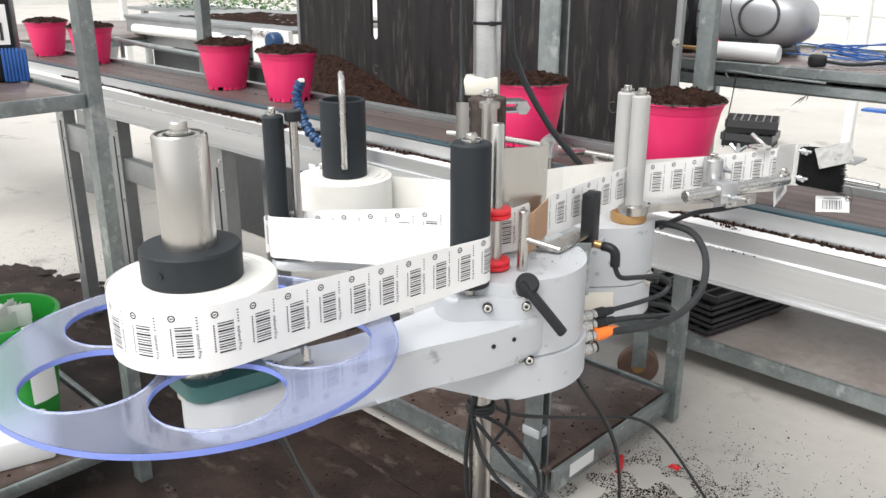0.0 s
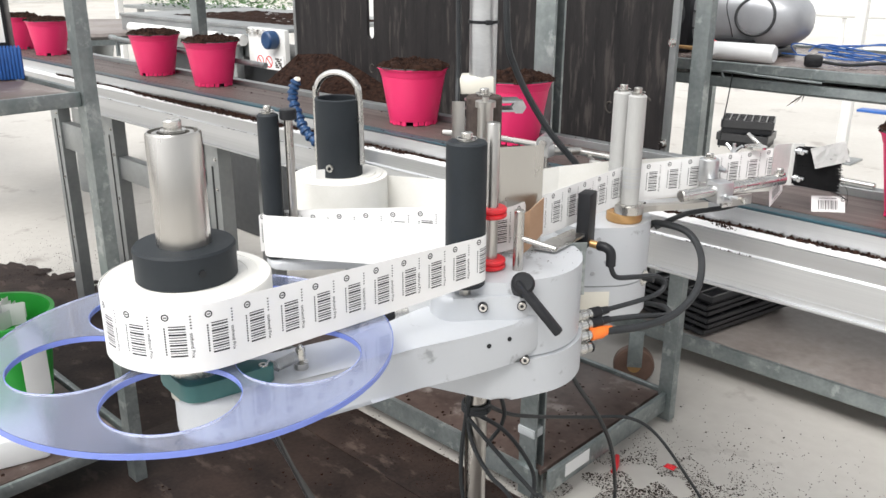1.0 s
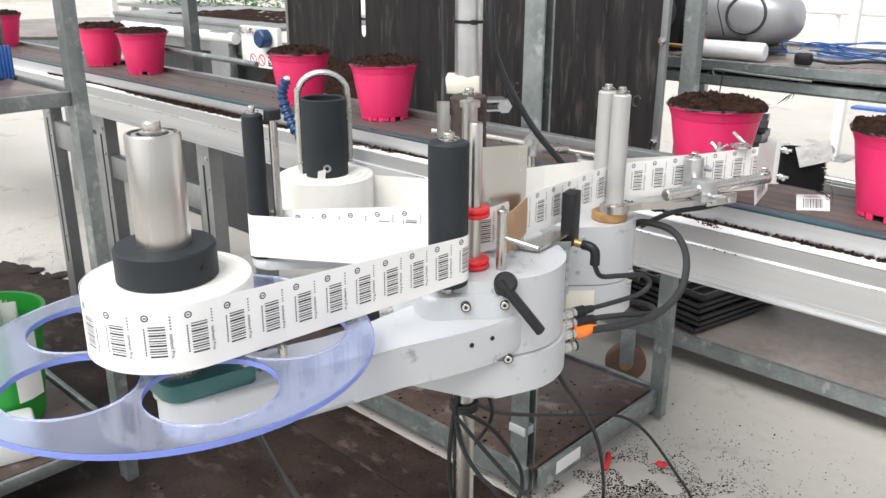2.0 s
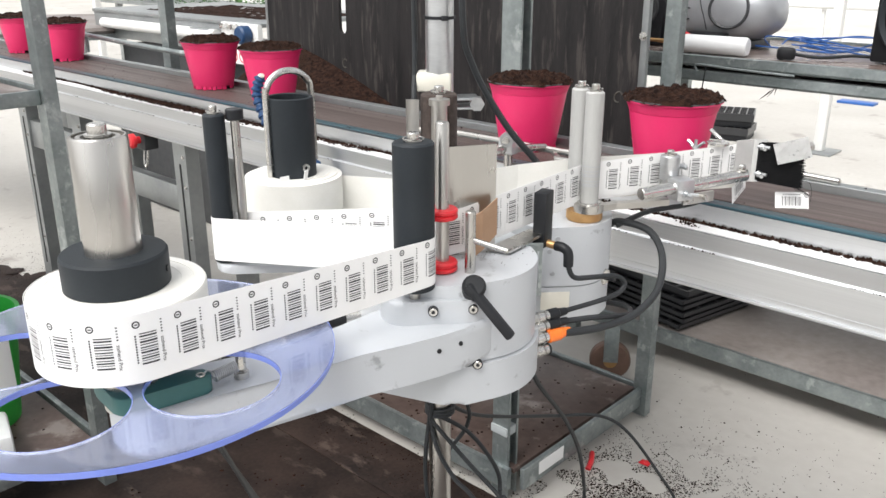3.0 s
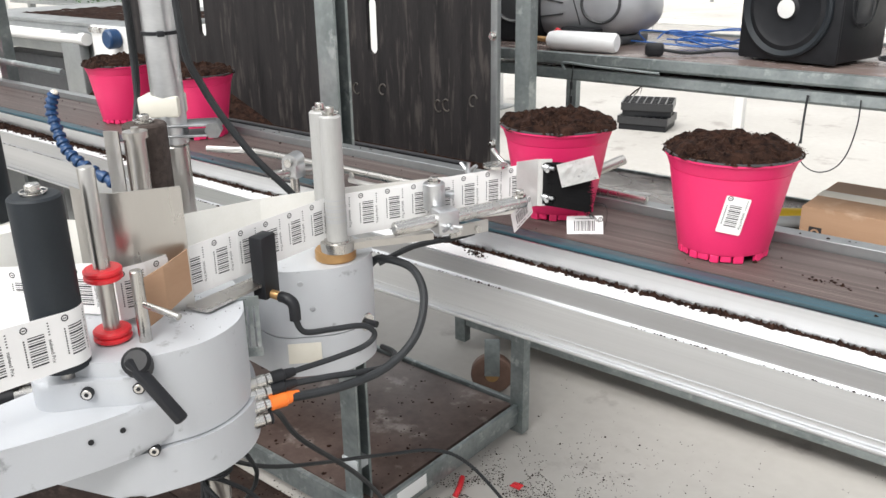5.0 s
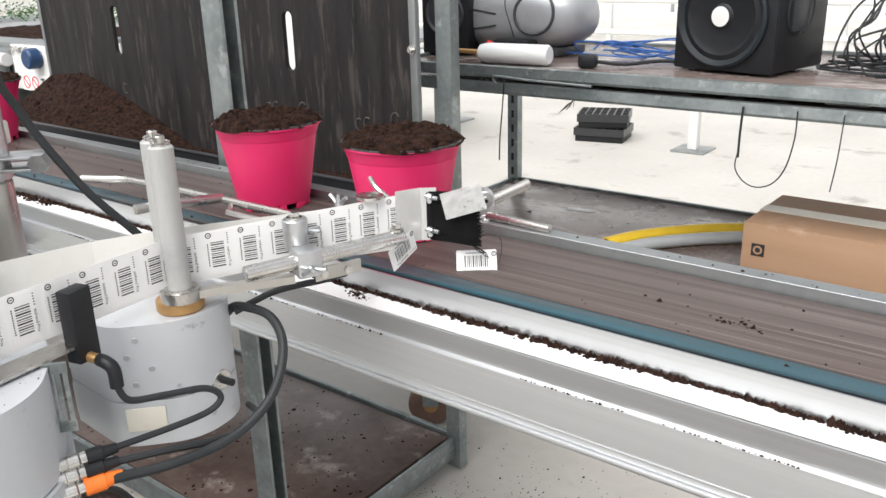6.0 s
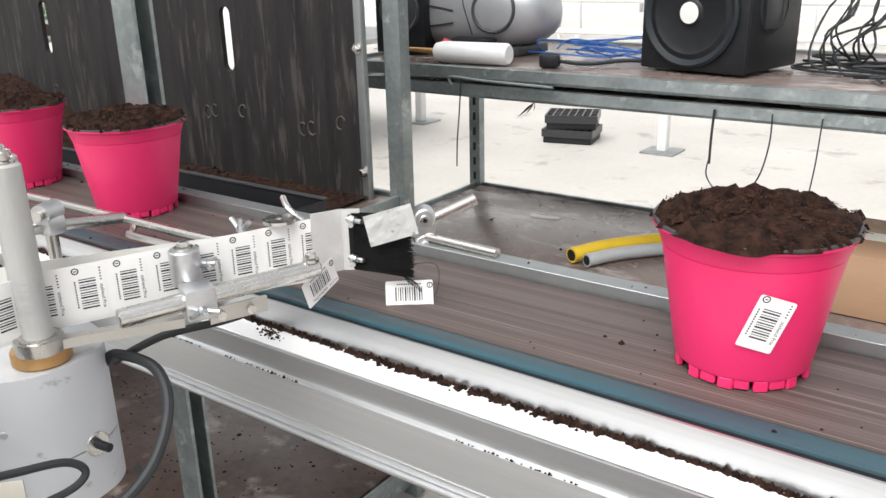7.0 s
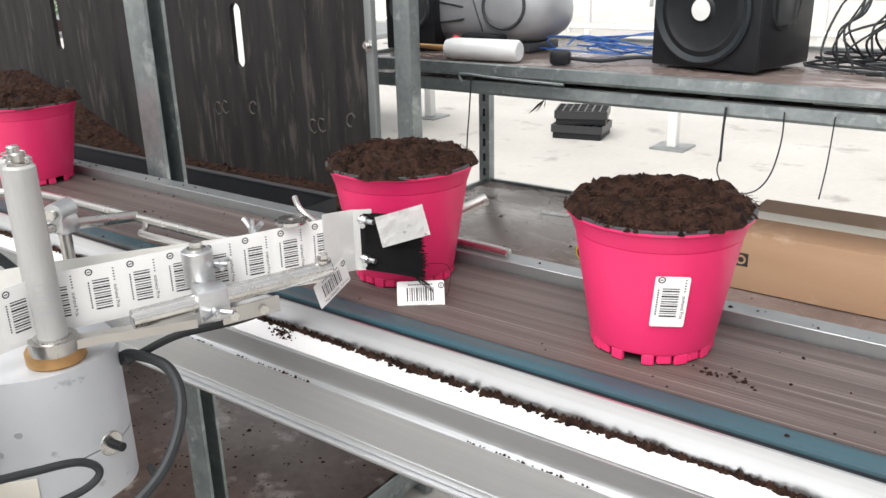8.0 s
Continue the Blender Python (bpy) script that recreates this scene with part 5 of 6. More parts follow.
part("web_return", strip(B(), w1 + [Vector((-0.612, 0.676)), Vector((-0.573, 0.674)), A0], [0.9245] + [0.9035] * 15 + [0.924, 0.927, 0.9285], [0.974] + [0.9545] * 15 + [0.975, 0.978, 0.9795], 0.0003), PAPER, lab, "blank back of the label web", smooth=60)
part("feed_web", strip(B(), [A0, A0.lerp(NIP, 0.5), NIP, NIP.lerp(TIP, 0.02), NIP.lerp(TIP, 0.5), TIP], [0.9285, 0.931, 0.9335, 0.9336, 0.9365, 0.9395], [0.9795, 0.982, 0.9845, 0.9846, 0.9875, 0.9905], 0.0003), PAPER, lab, "label web running to the peel edge", smooth=0)
part("liner_return", strip(B(), [TIP + Vector((-0.004, 0.001)), Vector((-0.610, 0.962)), Vector((-0.648, 0.90)), Vector((-0.6795, 0.805)), Vector((-0.699, 0.772)), RW + Vector((0.030, 0.0535))], (0.926, 0.905), (0.983, 0.968), 0.0003), LINER, lab, "spent backing paper running back", smooth=0)
# peel plate under the web, clamps and brush
dirB = (TIP - NIP).normalized()
nB = Vector((dirB.y, -dirB.x))


def onB(s, n=0.0, z=0.95):
    p = NIP + dirB * s + nB * n
    return Vector((p.x, p.y, z))


LB = (TIP - NIP).length
part("peel_plate", strip(B(), [onB(0.03, -0.0022).to_2d(), onB(LB + 0.010, -0.0022).to_2d()], (0.934, 0.939), (0.984, 0.990), 0.0018), ALU, lab, smooth=0)
part("end_bracket", strip(B(), [onB(LB - 0.018, 0.0016).to_2d(), onB(LB + 0.012, 0.0016).to_2d(), onB(LB + 0.014, 0.0035).to_2d(), onB(LB + 0.028, 0.010).to_2d()], 0.9345, 0.9950, 0.0016), CAST, lab, "bent aluminium end bracket", smooth=0)
part("washer_disc", lathe(B(), [(0.004, 0.9915), (0.015, 0.9915), (0.015, 0.9945), (0.004, 0.9945), (0.004, 0.9915)], onB(0.211, -0.003, 0)), NICKEL, lab, "flat steel disc on top of the web")
part("support_arm", strip(B(), [onB(0.006, 0.020).to_2d(), onB(0.035, 0.020).to_2d(), onB(0.055, 0.024).to_2d(), onB(0.110, 0.030).to_2d()], 0.926, 0.934, 0.012), STEEL, lab, "flat steel support arm", smooth=0)
part("arm_eye", lathe(B(), [(0.0125, 0.9255), (0.019, 0.9255), (0.0195, 0.931), (0.019, 0.9365), (0.0125, 0.9365), (0.0125, 0.9255)], (TW2.x, TW2.y, 0)), STEEL, lab)
part("support_tube", rod(B(), onB(0.057, 0.044, 0.949), onB(0.232, 0.034, 0.955), 0.0080, 20, bev=0.001), NICKEL, lab, "steel support tube")
bm = B()
box(bm, -0.013, 0.013, -0.012, 0.012, -0.016, 0.012, 0.002)
bmesh.ops.transform(bm, matrix=Matrix.Translation(onB(0.122, 0.040, 0.951)) @ pose(0, 0, 0, 0, 0, math.degrees(math.atan2(dirB.y, dirB.x))), verts=bm.verts)
part("clamp_block", bm, ALU, lab)
col = onB(0.1200, 0.0155, 0)
part("clamp_collar", lathe(B(), [(0, 0.957), (0.0125, 0.957), (0.0130, 0.958), (0.0130, 0.987), (0.0120, 0.988), (0, 0.988)], (col.x, col.y, 0)), ALU, lab)
bolt("collar_bolt", (col.x, col.y, 0.988), (0, 0, 1), 0.0055, 0.007, lab)


def wing_nut(at, axis, s=1.0):
    """A zinc wing nut: a drum with two rounded ears on a stub of thread."""
    bm = rod(B(), (0, 0, -0.004), (0, 0, 0.012), 0.0022, 10)
    rod(bm, (0, 0, 0), (0, 0, 0.005), 0.0045, 12, r2=0.0035)
    for q in (-1, 1):
        tube(bm, [(q * 0.003, 0, 0.002), (q * 0.008, 0, 0.007), (q * 0.012, 0, 0.010)], 0.0024, 6)
    m = Matrix.Translation(at) @ Vector(axis).to_track_quat("Z", "Y").to_matrix().to_4x4() @ Matrix.Scale(s, 4)
    bmesh.ops.transform(bm, matrix=m, verts=bm.verts)
    part("wing_nut", bm, SPRING, lab, "zinc wing nut")


n3 = Vector((nB.x, nB.y, 0))
d3 = Vector((dirB.x, dirB.y, 0))
wing_nut(col + Vector((0, 0, 0.972)) + d3 * 0.013, d3 * 0.8 + n3 * 0.4)
wing_nut(onB(0.122, 0.052, 0.944), n3)
wing_nut(onB(0.176, -0.006, 0.988), Vector((0, 0, 1)))
wing_nut(onB(LB + 0.019, 0.0085, 0.985), d3 * 0.5 + n3, 1.1)
wing_nut(onB(LB + 0.019, 0.0085, 0.9465), d3 * 0.5 + n3, 1.1)
bolt("tube_bolt", onB(0.225, 0.034, 0.962), (0, 0, 1), 0.005, 0.008, lab, label="")
part("slide_bar", strip(B(), [onB(0.130, 0.036).to_2d(), onB(0.182, 0.032).to_2d()], 0.924, 0.938, 0.004), STEEL, lab, smooth=0)
for s in (0.140, 0.166):
    part("socket_screw", rod(B(), onB(s, 0.032, 0.931), onB(s, 0.041, 0.931), 0.004, 12), NICKEL, lab)
part("pointer", tube(B(), [onB(LB - 0.02, -0.012, 0.985), onB(LB - 0.03, -0.022, 0.996), onB(LB - 0.029, -0.040, 1.003)], 0.0030, 10), NICKEL, lab, "bent steel stub")
# wiping brush of many bristles
bm = B()
rnd = random.Random(9)
b0 = onB(LB + 0.020, 0.006, 0)
bd = Vector((0.930, 0.368, 0))
for i in range(700):
    z = 0.936 + 0.055 * rnd.random()
    p = b0 + n3 * rnd.uniform(-0.004, 0.004) + Vector((0, 0, z))
    q = p + bd * (0.057 + rnd.uniform(-0.002, 0.002)) + Vector((rnd.gauss(0, 0.0012), rnd.gauss(0, 0.0012), (z - 0.962) * 0.10 - 0.003 + rnd.gauss(0, 0.0010)))
    w = Vector((0, 0, 0.0008))
    s = n3 * 0.0006
    bm.faces.new([bm.verts.new(v) for v in (p - w, p + w, q + w * 0.4, q - w * 0.4)])
    bm.faces.new([bm.verts.new(v) for v in (p - s, p + s, q + s * 0.4, q - s * 0.4)])
box(bm, -0.010, 0.036, -0.0018, 0.0018, 0.937, 0.990, 0.0008, m=Matrix.Translation(b0) @ pose(0, 0, 0, 0, 0, math.degrees(math.atan2(bd.y, bd.x))))
part("brush", bm, BRISTLE, lab, "black bristle wiping brush", smooth=0)
for k in range(7):
    p = b0 + bd * 0.036 + Vector((0, 0, 0.939))
    part("stray_bristle", tube(B(), [p, p + Vector((0.010 + 0.003 * k, 0.004, -0.005 - 0.001 * k)), p + Vector((0.018 + 0.004 * k, 0.006 - 0.002 * k, -0.014))], 0.0004, 4), BRISTLE, lab)

# ---- labels ----
tx = bpy.data.curves.new("label_words", "FONT")
tx.body, tx.size = "stehend Prix", 0.0042
tob = bpy.data.objects.new("label_words", tx)
scene.collection.objects.link(tob)
words = bpy.data.meshes.new_from_object(tob.evaluated_get(bpy.context.evaluated_depsgraph_get()))
bpy.data.objects.remove(tob)
WORDS = ([(v.co.x, v.co.y) for v in words.vertices], [tuple(p.vertices) for p in words.polygons])
BARS = [1.0, 1.5, 0.7, 1.8, 0.9, 1.2, 0.7, 1.7, 0.9, 1.4, 0.7, 1.6]
LW, LH = 0.0270, 0.0460


def label_print(put):
    """Bars, ring and small writing of one label; put(u, w, d) maps the label's plane, from its middle, to space."""
    bm = B()

    def quad(u0, u1, w0, w1):
        n = 4
        for k in range(n):
            a, b = u0 + (u1 - u0) * k / n, u0 + (u1 - u0) * (k + 1) / n
            bm.faces.new([bm.verts.new(put(*c, 0.0004)) for c in ((a, w0), (b, w0), (b, w1), (a, w1))])

    w = 0.0125
    for i, b in enumerate(BARS):
        h = b * 0.00085
        quad(-0.0070, 0.0062, w - h, w)
        w -= h + 0.00115 + (0.0004 if i % 3 == 1 else 0)
    n = 14
    for k in range(n):
        a, b = 2 * math.pi * k / n, 2 * math.pi * (k + 1) / n
        bm.faces.new([bm.verts.new(put(-0.0085 + r * math.cos(t), 0.0200 + r * math.sin(t), 0.0004)) for r, t in ((0.0020, a), (0.0030, a), (0.0030, b), (0.0020, b))])
    quad(-0.0098, -0.0072, 0.0195, 0.0204)
    vs = [bm.verts.new(put(0.0090 + y, 0.0060 - x, 0.0004)) for x, y in WORDS[0]]
    for f in WORDS[1]:
        if len(set(f)) == len(f):
            bm.faces.new([vs[i] for i in f])
    for k in range(5):
        quad(0.0096, 0.0110, 0.0196 - 0.0025 * k, 0.0206 - 0.0025 * k)
    for k in range(11):
        quad(-0.0106, -0.0094, 0.0100 - 0.0022 * k, 0.0114 - 0.0022 * k)
    return bm


def strand(points):
    """Place, direction and length along a plan line."""
    pts = [Vector(p) for p in points]
    cum = [0]
    for a, b in zip(pts, pts[1:]):
        cum.append(cum[-1] + (b - a).length)

    def at(s):
        s = min(max(s, 0), cum[-1] - 1e-6)
        for i in range(len(pts) - 1):
            if s <= cum[i + 1]:
                d = (pts[i + 1] - pts[i]).normalized()
                return pts[i] + d * (s - cum[i]), d
        return pts[-1], d
    return at, cum[-1]


at_front, len_front = strand(front + front_end)
len_wrap = strand(front)[1]
k = 0
s = 0.020
while s < len_front - 0.01:
    f = min(1, max(0, (s - len_wrap) / 0.25))
    zmid = 0.9562 - 0.0070 * f

    def put(u, w, d, s=s, zmid=zmid):
        p, t = at_front(s + u)
        return Vector((p.x + t.y * d, p.y - t.x * d, zmid + w))
    part("label_print", label_print(put), INK, lab, "black print of one label", smooth=0)
    s += PITCH
def make_label():
    """A single self-adhesive label, about its middle: x along the web, y up, z outwards."""
    t = thing("barcode_label", (0, 0, 0), "white adhesive label with a barcode and small print", "label", "barcode labels")
    part("paper", prism(B(), rounded([(-LW / 2, -LH / 2), (LW / 2, -LH / 2), (LW / 2, LH / 2), (-LW / 2, LH / 2)], 0.002, 3), 0.0, 0.00025), PAPER, t, smooth=0)
    part("print", label_print(lambda u, w, d: Vector((u, w, d))), INK, t, smooth=0)
    return t


def facing(p, u, n):
    """A pose whose x runs along u and whose z looks along n."""
    n = Vector(n).normalized()
    u = (Vector(u) - n * Vector(u).dot(n)).normalized()
    w = n.cross(u)
    return Matrix.Translation(p) @ Matrix((u, w, n)).transposed().to_4x4()


QUEUE = w1 + [Vector((-0.612, 0.676)), Vector((-0.573, 0.674)), A0, NIP, TIP]
at_q, len_q = strand(QUEUE)
lenAB = (A0 - NIP).length + (NIP - TIP).length


def slot_pose(slot):
    """Where the label waits on the web, counted back from the peel edge."""
    s = len_q - 0.017 - PITCH * slot
    p, d = at_q(s)
    z = 0.954 + 0.011 * (s - len_q + lenAB) / lenAB if s > len_q - lenAB else 0.954 - 0.025 * min(1, (len_q - lenAB - s) / 0.24)
    n = Vector((d.y, -d.x, 0))
    return facing(Vector((p.x, p.y, z)) + n * 0.0004, (d.x, d.y, 0), n)


one = make_label()
LABELS = [one] + [copy_thing(one, slot_pose(i)) for i in range(1, 27)]
# stray labels: one caught on a bristle over the belt, one hanging from the tube, a blank one on the brush
nl = Vector((0.55, -0.75, 0.42)).normalized()
wl_dir = Vector((0.82, 0.57, 0.03))
stray = copy_thing(one, facing((-0.404, 1.2185, 0.907), wl_dir.cross(nl), nl))
tagged(stray, "curled barcode label caught on a bristle above the belt")
bm = B()
tube(bm, [(-0.398, 1.228, 0.900), (-0.385, 1.236, 0.906), (-0.395, 1.25, 0.93), b0 + bd * 0.040 + Vector((0, 0, 0.940))], 0.0003, 4)
single("stray_hair", bm, BRISTLE, (-0.395, 1.235, 0.9), "thin bristle holding a label", "bristle")
hang = copy_thing(one, pose(0, 0, 0))
hang.matrix_basis = facing(onB(LB - 0.018, 0.016, 0.932), d3 * 0.35 + Vector((0, 0, -0.9)), d3 * 0.45 + n3 * 0.85)
tagged(hang, "barcode label dangling under the support tube")
bm = B()
grid = [[bm.verts.new((-0.023 + 0.046 * i / 12, -0.0145 + 0.029 * j / 8, 0.0016 * noise.noise((i * 0.45, j * 0.5, 3)) + 0.0030 * (i / 12 - 0.5) ** 2)) for j in range(9)] for i in range(13)]
for i in range(12):
    for j in range(8):
        bm.faces.new((grid[i][j], grid[i + 1][j], grid[i + 1][j + 1], grid[i][j + 1]))
bmesh.ops.solidify(bm, geom=bm.faces[:], thickness=0.0003)
bmesh.ops.transform(bm, matrix=facing(b0 + bd * 0.034 + n3 * 0.012 + Vector((0, 0, 0.984)), Vector((0.80, 0.55, 0.27)), Vector((0.50, -0.82, 0.30))), verts=bm.verts)
blank = single("blank_label", bm, SCUFFED, tuple(b0 + bd * 0.03 + Vector((0, 0, 0.98))), "scuffed blank white label stuck on the brush", "label", smooth=0)

# guide rods, rod clamps and blue nozzle over the belt
guide = thing("guide_rail", (-0.80, 1.15, 0.86), "bent steel rod guide with clamps above the belt", "guide")
part("rod", tube(B(), [(-1.10, 1.146, 0.925), (-1.06, 1.166, 0.925), (-1.016, 1.182, 0.925), (-0.815, 1.188, 0.925), (-0.68, 1.190, 0.925), (-0.535, 1.197, 0.925)], 0.0058, 10, True, 4), STEEL, guide)
part("rod", tube(B(), [(-0.815, 1.188, 0.927), (-0.819, 1.150, 0.932), (-0.823, 1.100, 0.938), (-0.828, 1.062, 0.940)], 0.0068, 12, True, 4), STEEL, guide)
part("rod", tube(B(), [(-0.795, 1.188, 0.921), (-0.775, 1.170, 0.920), (-0.765, 1.164, 0.919), (-0.66, 1.172, 0.917)], 0.0040, 8, True, 4), STEEL, guide)
part("rod", rod(B(), (-0.56, 1.352, 0.917), (-0.383, 1.347, 0.914), 0.0055, 12, bev=0.001), STEEL, guide)
bm = B()
box(bm, -0.014, 0.014, -0.012, 0.012, -0.010, 0.012, 0.004, m=pose(-0.823, 1.100, 0.940, 0, 0, 10))
lathe(bm, [(0, -0.014), (0.012, -0.014), (0.012, 0.014), (0, 0.014)], m=pose(-0.823, 1.100, 0.955, 90, 0, 25), segs=16)
clampo = part("rod_clamp", bm, ALU, guide, "cast aluminium rod clamp")
part("clamp_screw", rod(B(), (-0.817, 1.087, 0.955), (-0.815, 1.082, 0.955), 0.006, 12), NICKEL, clampo)
part("stand", rod(B(), (-0.823, 1.100, 0.80), (-0.823, 1.100, 0.945), 0.007, 12), STEEL, guide)
part("stand_foot", box(B(), -0.843, -0.803, 1.085, 1.1165, 0.795, 0.82, 0.002), GALV_PALE, guide)
CX, CY = -0.486, 1.354
part("tube_arm", rod(B(), (CX, CY, 0.930), (-0.451, 1.406, 0.950), 0.0075, 14, bev=0.001), STEEL, guide, "steel cross tube")
bm = B()
CM = pose(CX, CY, 0.925, 0, 0, 40)
box(bm, -0.012, 0.012, -0.011, 0.011, -0.020, 0.012, 0.005, m=CM)
for zz in (-0.018, 0.012):
    lathe(bm, [(0, -0.012), (0.010, -0.012), (0.012, -0.010), (0.012, 0.010), (0.010, 0.012), (0, 0.012)], m=CM @ pose(0, 0, zz, 90, 0, 0), segs=20)
part("rod_clamp", bm, ALU, guide, "cast aluminium rod clamp")
part("post", rod(B(), (CX, CY, 0.80), (CX, CY, 0.91), 0.007, 12), STEEL, guide)
for zz in (0.012, -0.018):
    at = CM @ Vector((0, -0.012, zz))
    o = part("clamp_screw", rod(B(), at, at + Vector((0.64, -0.77, 0)) * 0.004, 0.006, 14, bev=0.001), NICKEL, guide)
    part("hex_socket", rod(B(), at + Vector((0.64, -0.77, 0)) * 0.003, at + Vector((0.64, -0.77, 0)) * 0.0043, 0.0028, 6), BLACK, o)

nozzle = thing("coolant_nozzle", (-1.40, 1.100, 0.80), "blue jointed plastic nozzle hose bent over the conveyor", "nozzle")
pts = curve_points([(-1.30, 1.095, 0.800), (-1.315, 1.085, 0.840), (-1.360, 1.062, 0.868), (-1.400, 1.050, 0.895), (-1.432, 1.052, 0.930), (-1.452, 1.056, 0.968), (-1.445, 1.064, 0.998)], 3)
for i, (a, b) in enumerate(zip(pts, pts[1:])):
    d = (b - a)
    m = Matrix.Translation(a) @ d.to_track_quat("Z", "Y").to_matrix().to_4x4()
    L = d.length
    part("joint", lathe(B(), [(0.006, 0), (0.0115, L * 0.15), (0.0120, L * 0.45), (0.0085, L * 0.75), (0.0085, L * 1.05), (0, L * 1.05)], m=m, segs=14), NAVY, nozzle)
part("tip", rod(B(), pts[-1], pts[-1] + Vector((0.010, -0.002, 0.004)), 0.007, 12, r2=0.004), CREAM, nozzle, "pale nozzle tip")
part("base", box(B(), -1.315, -1.285, 1.08, 1.1165, 0.785, 0.805, 0.003), BLACK, nozzle)

# ---- things on the trolley behind ----
SH = 0.9852
spk = thing("subwoofer", (-0.50, 2.42, SH), "black subwoofer box with a large round cone on the shelf", "speaker")
MS = pose(-0.520, 2.268, SH, 0, 0, -13) @ Matrix.Scale(0.86, 4)
part("cabinet", box(B(), -0.135, 0.135, 0.012, 0.24, 0.006, 0.265, 0.008, m=MS), BLACK, spk)
part("front_bezel", box(B(), -0.138, 0.138, 0.0, 0.013, 0.004, 0.268, 0.006, m=MS), BLACK, spk, "glossy dark front frame")
FR = MS @ pose(-0.005, 0.0, 0.135, 90, 0, 0)
part("ring", lathe(B(), [(0.104, 0.0), (0.122, 0.0), (0.122, 0.010), (0.116, 0.014), (0.104, 0.006)], m=FR, segs=48), RUBBER, spk, "matt outer ring")
part("cone", lathe(B(), [(0.104, 0.005), (0.092, 0.008), (0.080, 0.002), (0.030, -0.0), (0.022, 0.006), (0, 0.008)], m=FR, segs=48), BLACK, spk, "black cone")
part("badge", lathe(B(), [(0, 0.0085), (0.023, 0.0085), (0.024, 0.010), (0.0, 0.0125)], m=FR, segs=24), WHITE, spk, "round white badge")
part("side_port", box(B(), 0.1345, 0.137, 0.07, 0.15, 0.10, 0.24, 0.004, m=MS), DARKGREY, spk, "oval side port")
part("cable_ring", lathe(B(), [(0.058, 0), (0.061, 0.002), (0.058, 0.004), (0.058, 0)], m=MS @ pose(0.139, 0.10, 0.15, 0, 90, 0), segs=28), CABLE, spk)

radio = thing("radio_player", (-1.20, 2.55, SH), "silver and grey portable radio lying on the shelf", "radio")
MR = pose(-1.165, 2.33, SH, 0, 0, -4) @ Matrix.Scale(1.10, 4)


def egg(ax, ay, az, p=2.6, nu=48, nv=20):
    """A rounded casing between a box and an ellipsoid."""
    bm = B()
    f = lambda c: math.copysign(abs(c) ** (2 / p), c)
    rows = []
    for j in range(nv + 1):
        t = -math.pi / 2 + math.pi * j / nv
        rows.append([bm.verts.new((ax * f(math.cos(t)) * f(math.cos(2 * math.pi * i / nu)), ay * f(math.cos(t)) * f(math.sin(2 * math.pi * i / nu)), az * f(math.sin(t)))) for i in range(nu)])
    for a, b in zip(rows, rows[1:]):
        for i in range(nu):
            bm.faces.new((a[i], a[(i + 1) % nu], b[(i + 1) % nu], b[i]))
    bmesh.ops.remove_doubles(bm, verts=bm.verts, dist=0.00005)
    bmesh.ops.transform(bm, matrix=MR @ pose(0, 0.11, 0.088), verts=bm.verts)
    return bm


part("body", egg(0.225, 0.105, 0.084), SILVER, radio)
part("foot", box(B(), -0.17, 0.17, 0.05, 0.17, 0.0, 0.02, 0.004, m=MR), DARKGREY, radio)
front = lambda x, z, lift=0.0005: MR @ Vector((x, 0.11 - (0.105 + lift) * max(0, 1 - abs(x / 0.225) ** 2.6 - abs((z - 0.088) / 0.084) ** 2.6) ** (1 / 2.6), z))
for z0, z1 in ((0.052, 0.070), (0.112, 0.096)):
    part("groove", tube(B(), [front(-0.19 + 0.018 * k, z0 + (z1 - z0) * (k / 12) ** 2) for k in range(13)], 0.0020, 6), DARKGREY, radio, "dark groove across the front")
part("speaker_ring", tube(B(), [front(0.125 + 0.046 * math.cos(a), 0.098 + 0.046 * math.sin(a)) for a in (0.2618 * k for k in range(25))], 0.0042, 8), DARKGREY, radio, "dark ring round the speaker")
part("contour", tube(B(), [front(0.060 + 0.012 * math.cos(0.3 * k), 0.045 + 0.009 * k) for k in range(11)], 0.0016, 6), DARKGREY, radio, "moulded contour line")
part("deck", box(B(), -0.16, 0.03, 0.05, 0.16, 0.158, 0.172, 0.006, m=MR), GLASSY, radio, "dark lid on top")
part("handle", tube(B(), [MR @ Vector((-0.19, 0.11, 0.12)), MR @ Vector((-0.16, 0.11, 0.19)), MR @ Vector((0.12, 0.11, 0.20)), MR @ Vector((0.185, 0.11, 0.12))], 0.012, 10), SILVER, radio)
part("side_bar", box(B(), 0.03, 0.13, -0.012, 0.030, 0.006, 0.040, 0.006, m=MR), BLACK, radio, "black battery cover")
sat = thing("small_speaker", (-1.25, 2.40, SH), "small black speaker on the shelf", "speaker")
MQ = pose(-1.275, 2.30, SH, 0, 0, 10)
part("cabinet", box(B(), -0.07, 0.07, 0.0, 0.13, 0.0, 0.20, 0.008, m=MQ), BLACK, sat)
part("cone", lathe(B(), [(0, 0.004), (0.020, 0.006), (0.046, 0.002), (0.052, 0.006), (0.056, 0)], m=MQ @ pose(0.0, 0.0, 0.105, 90, 0, 0), segs=28), DARKGREY, sat)
sat2 = thing("small_speaker", (-0.02, 2.30, SH), "small black speaker beside hanging cables", "speaker")
MQ = pose(-0.125, 2.40, SH, 0, 0, -5)
part("cabinet", box(B(), -0.06, 0.06, 0.0, 0.12, 0.0, 0.19, 0.008, m=MQ), BLACK, sat2)
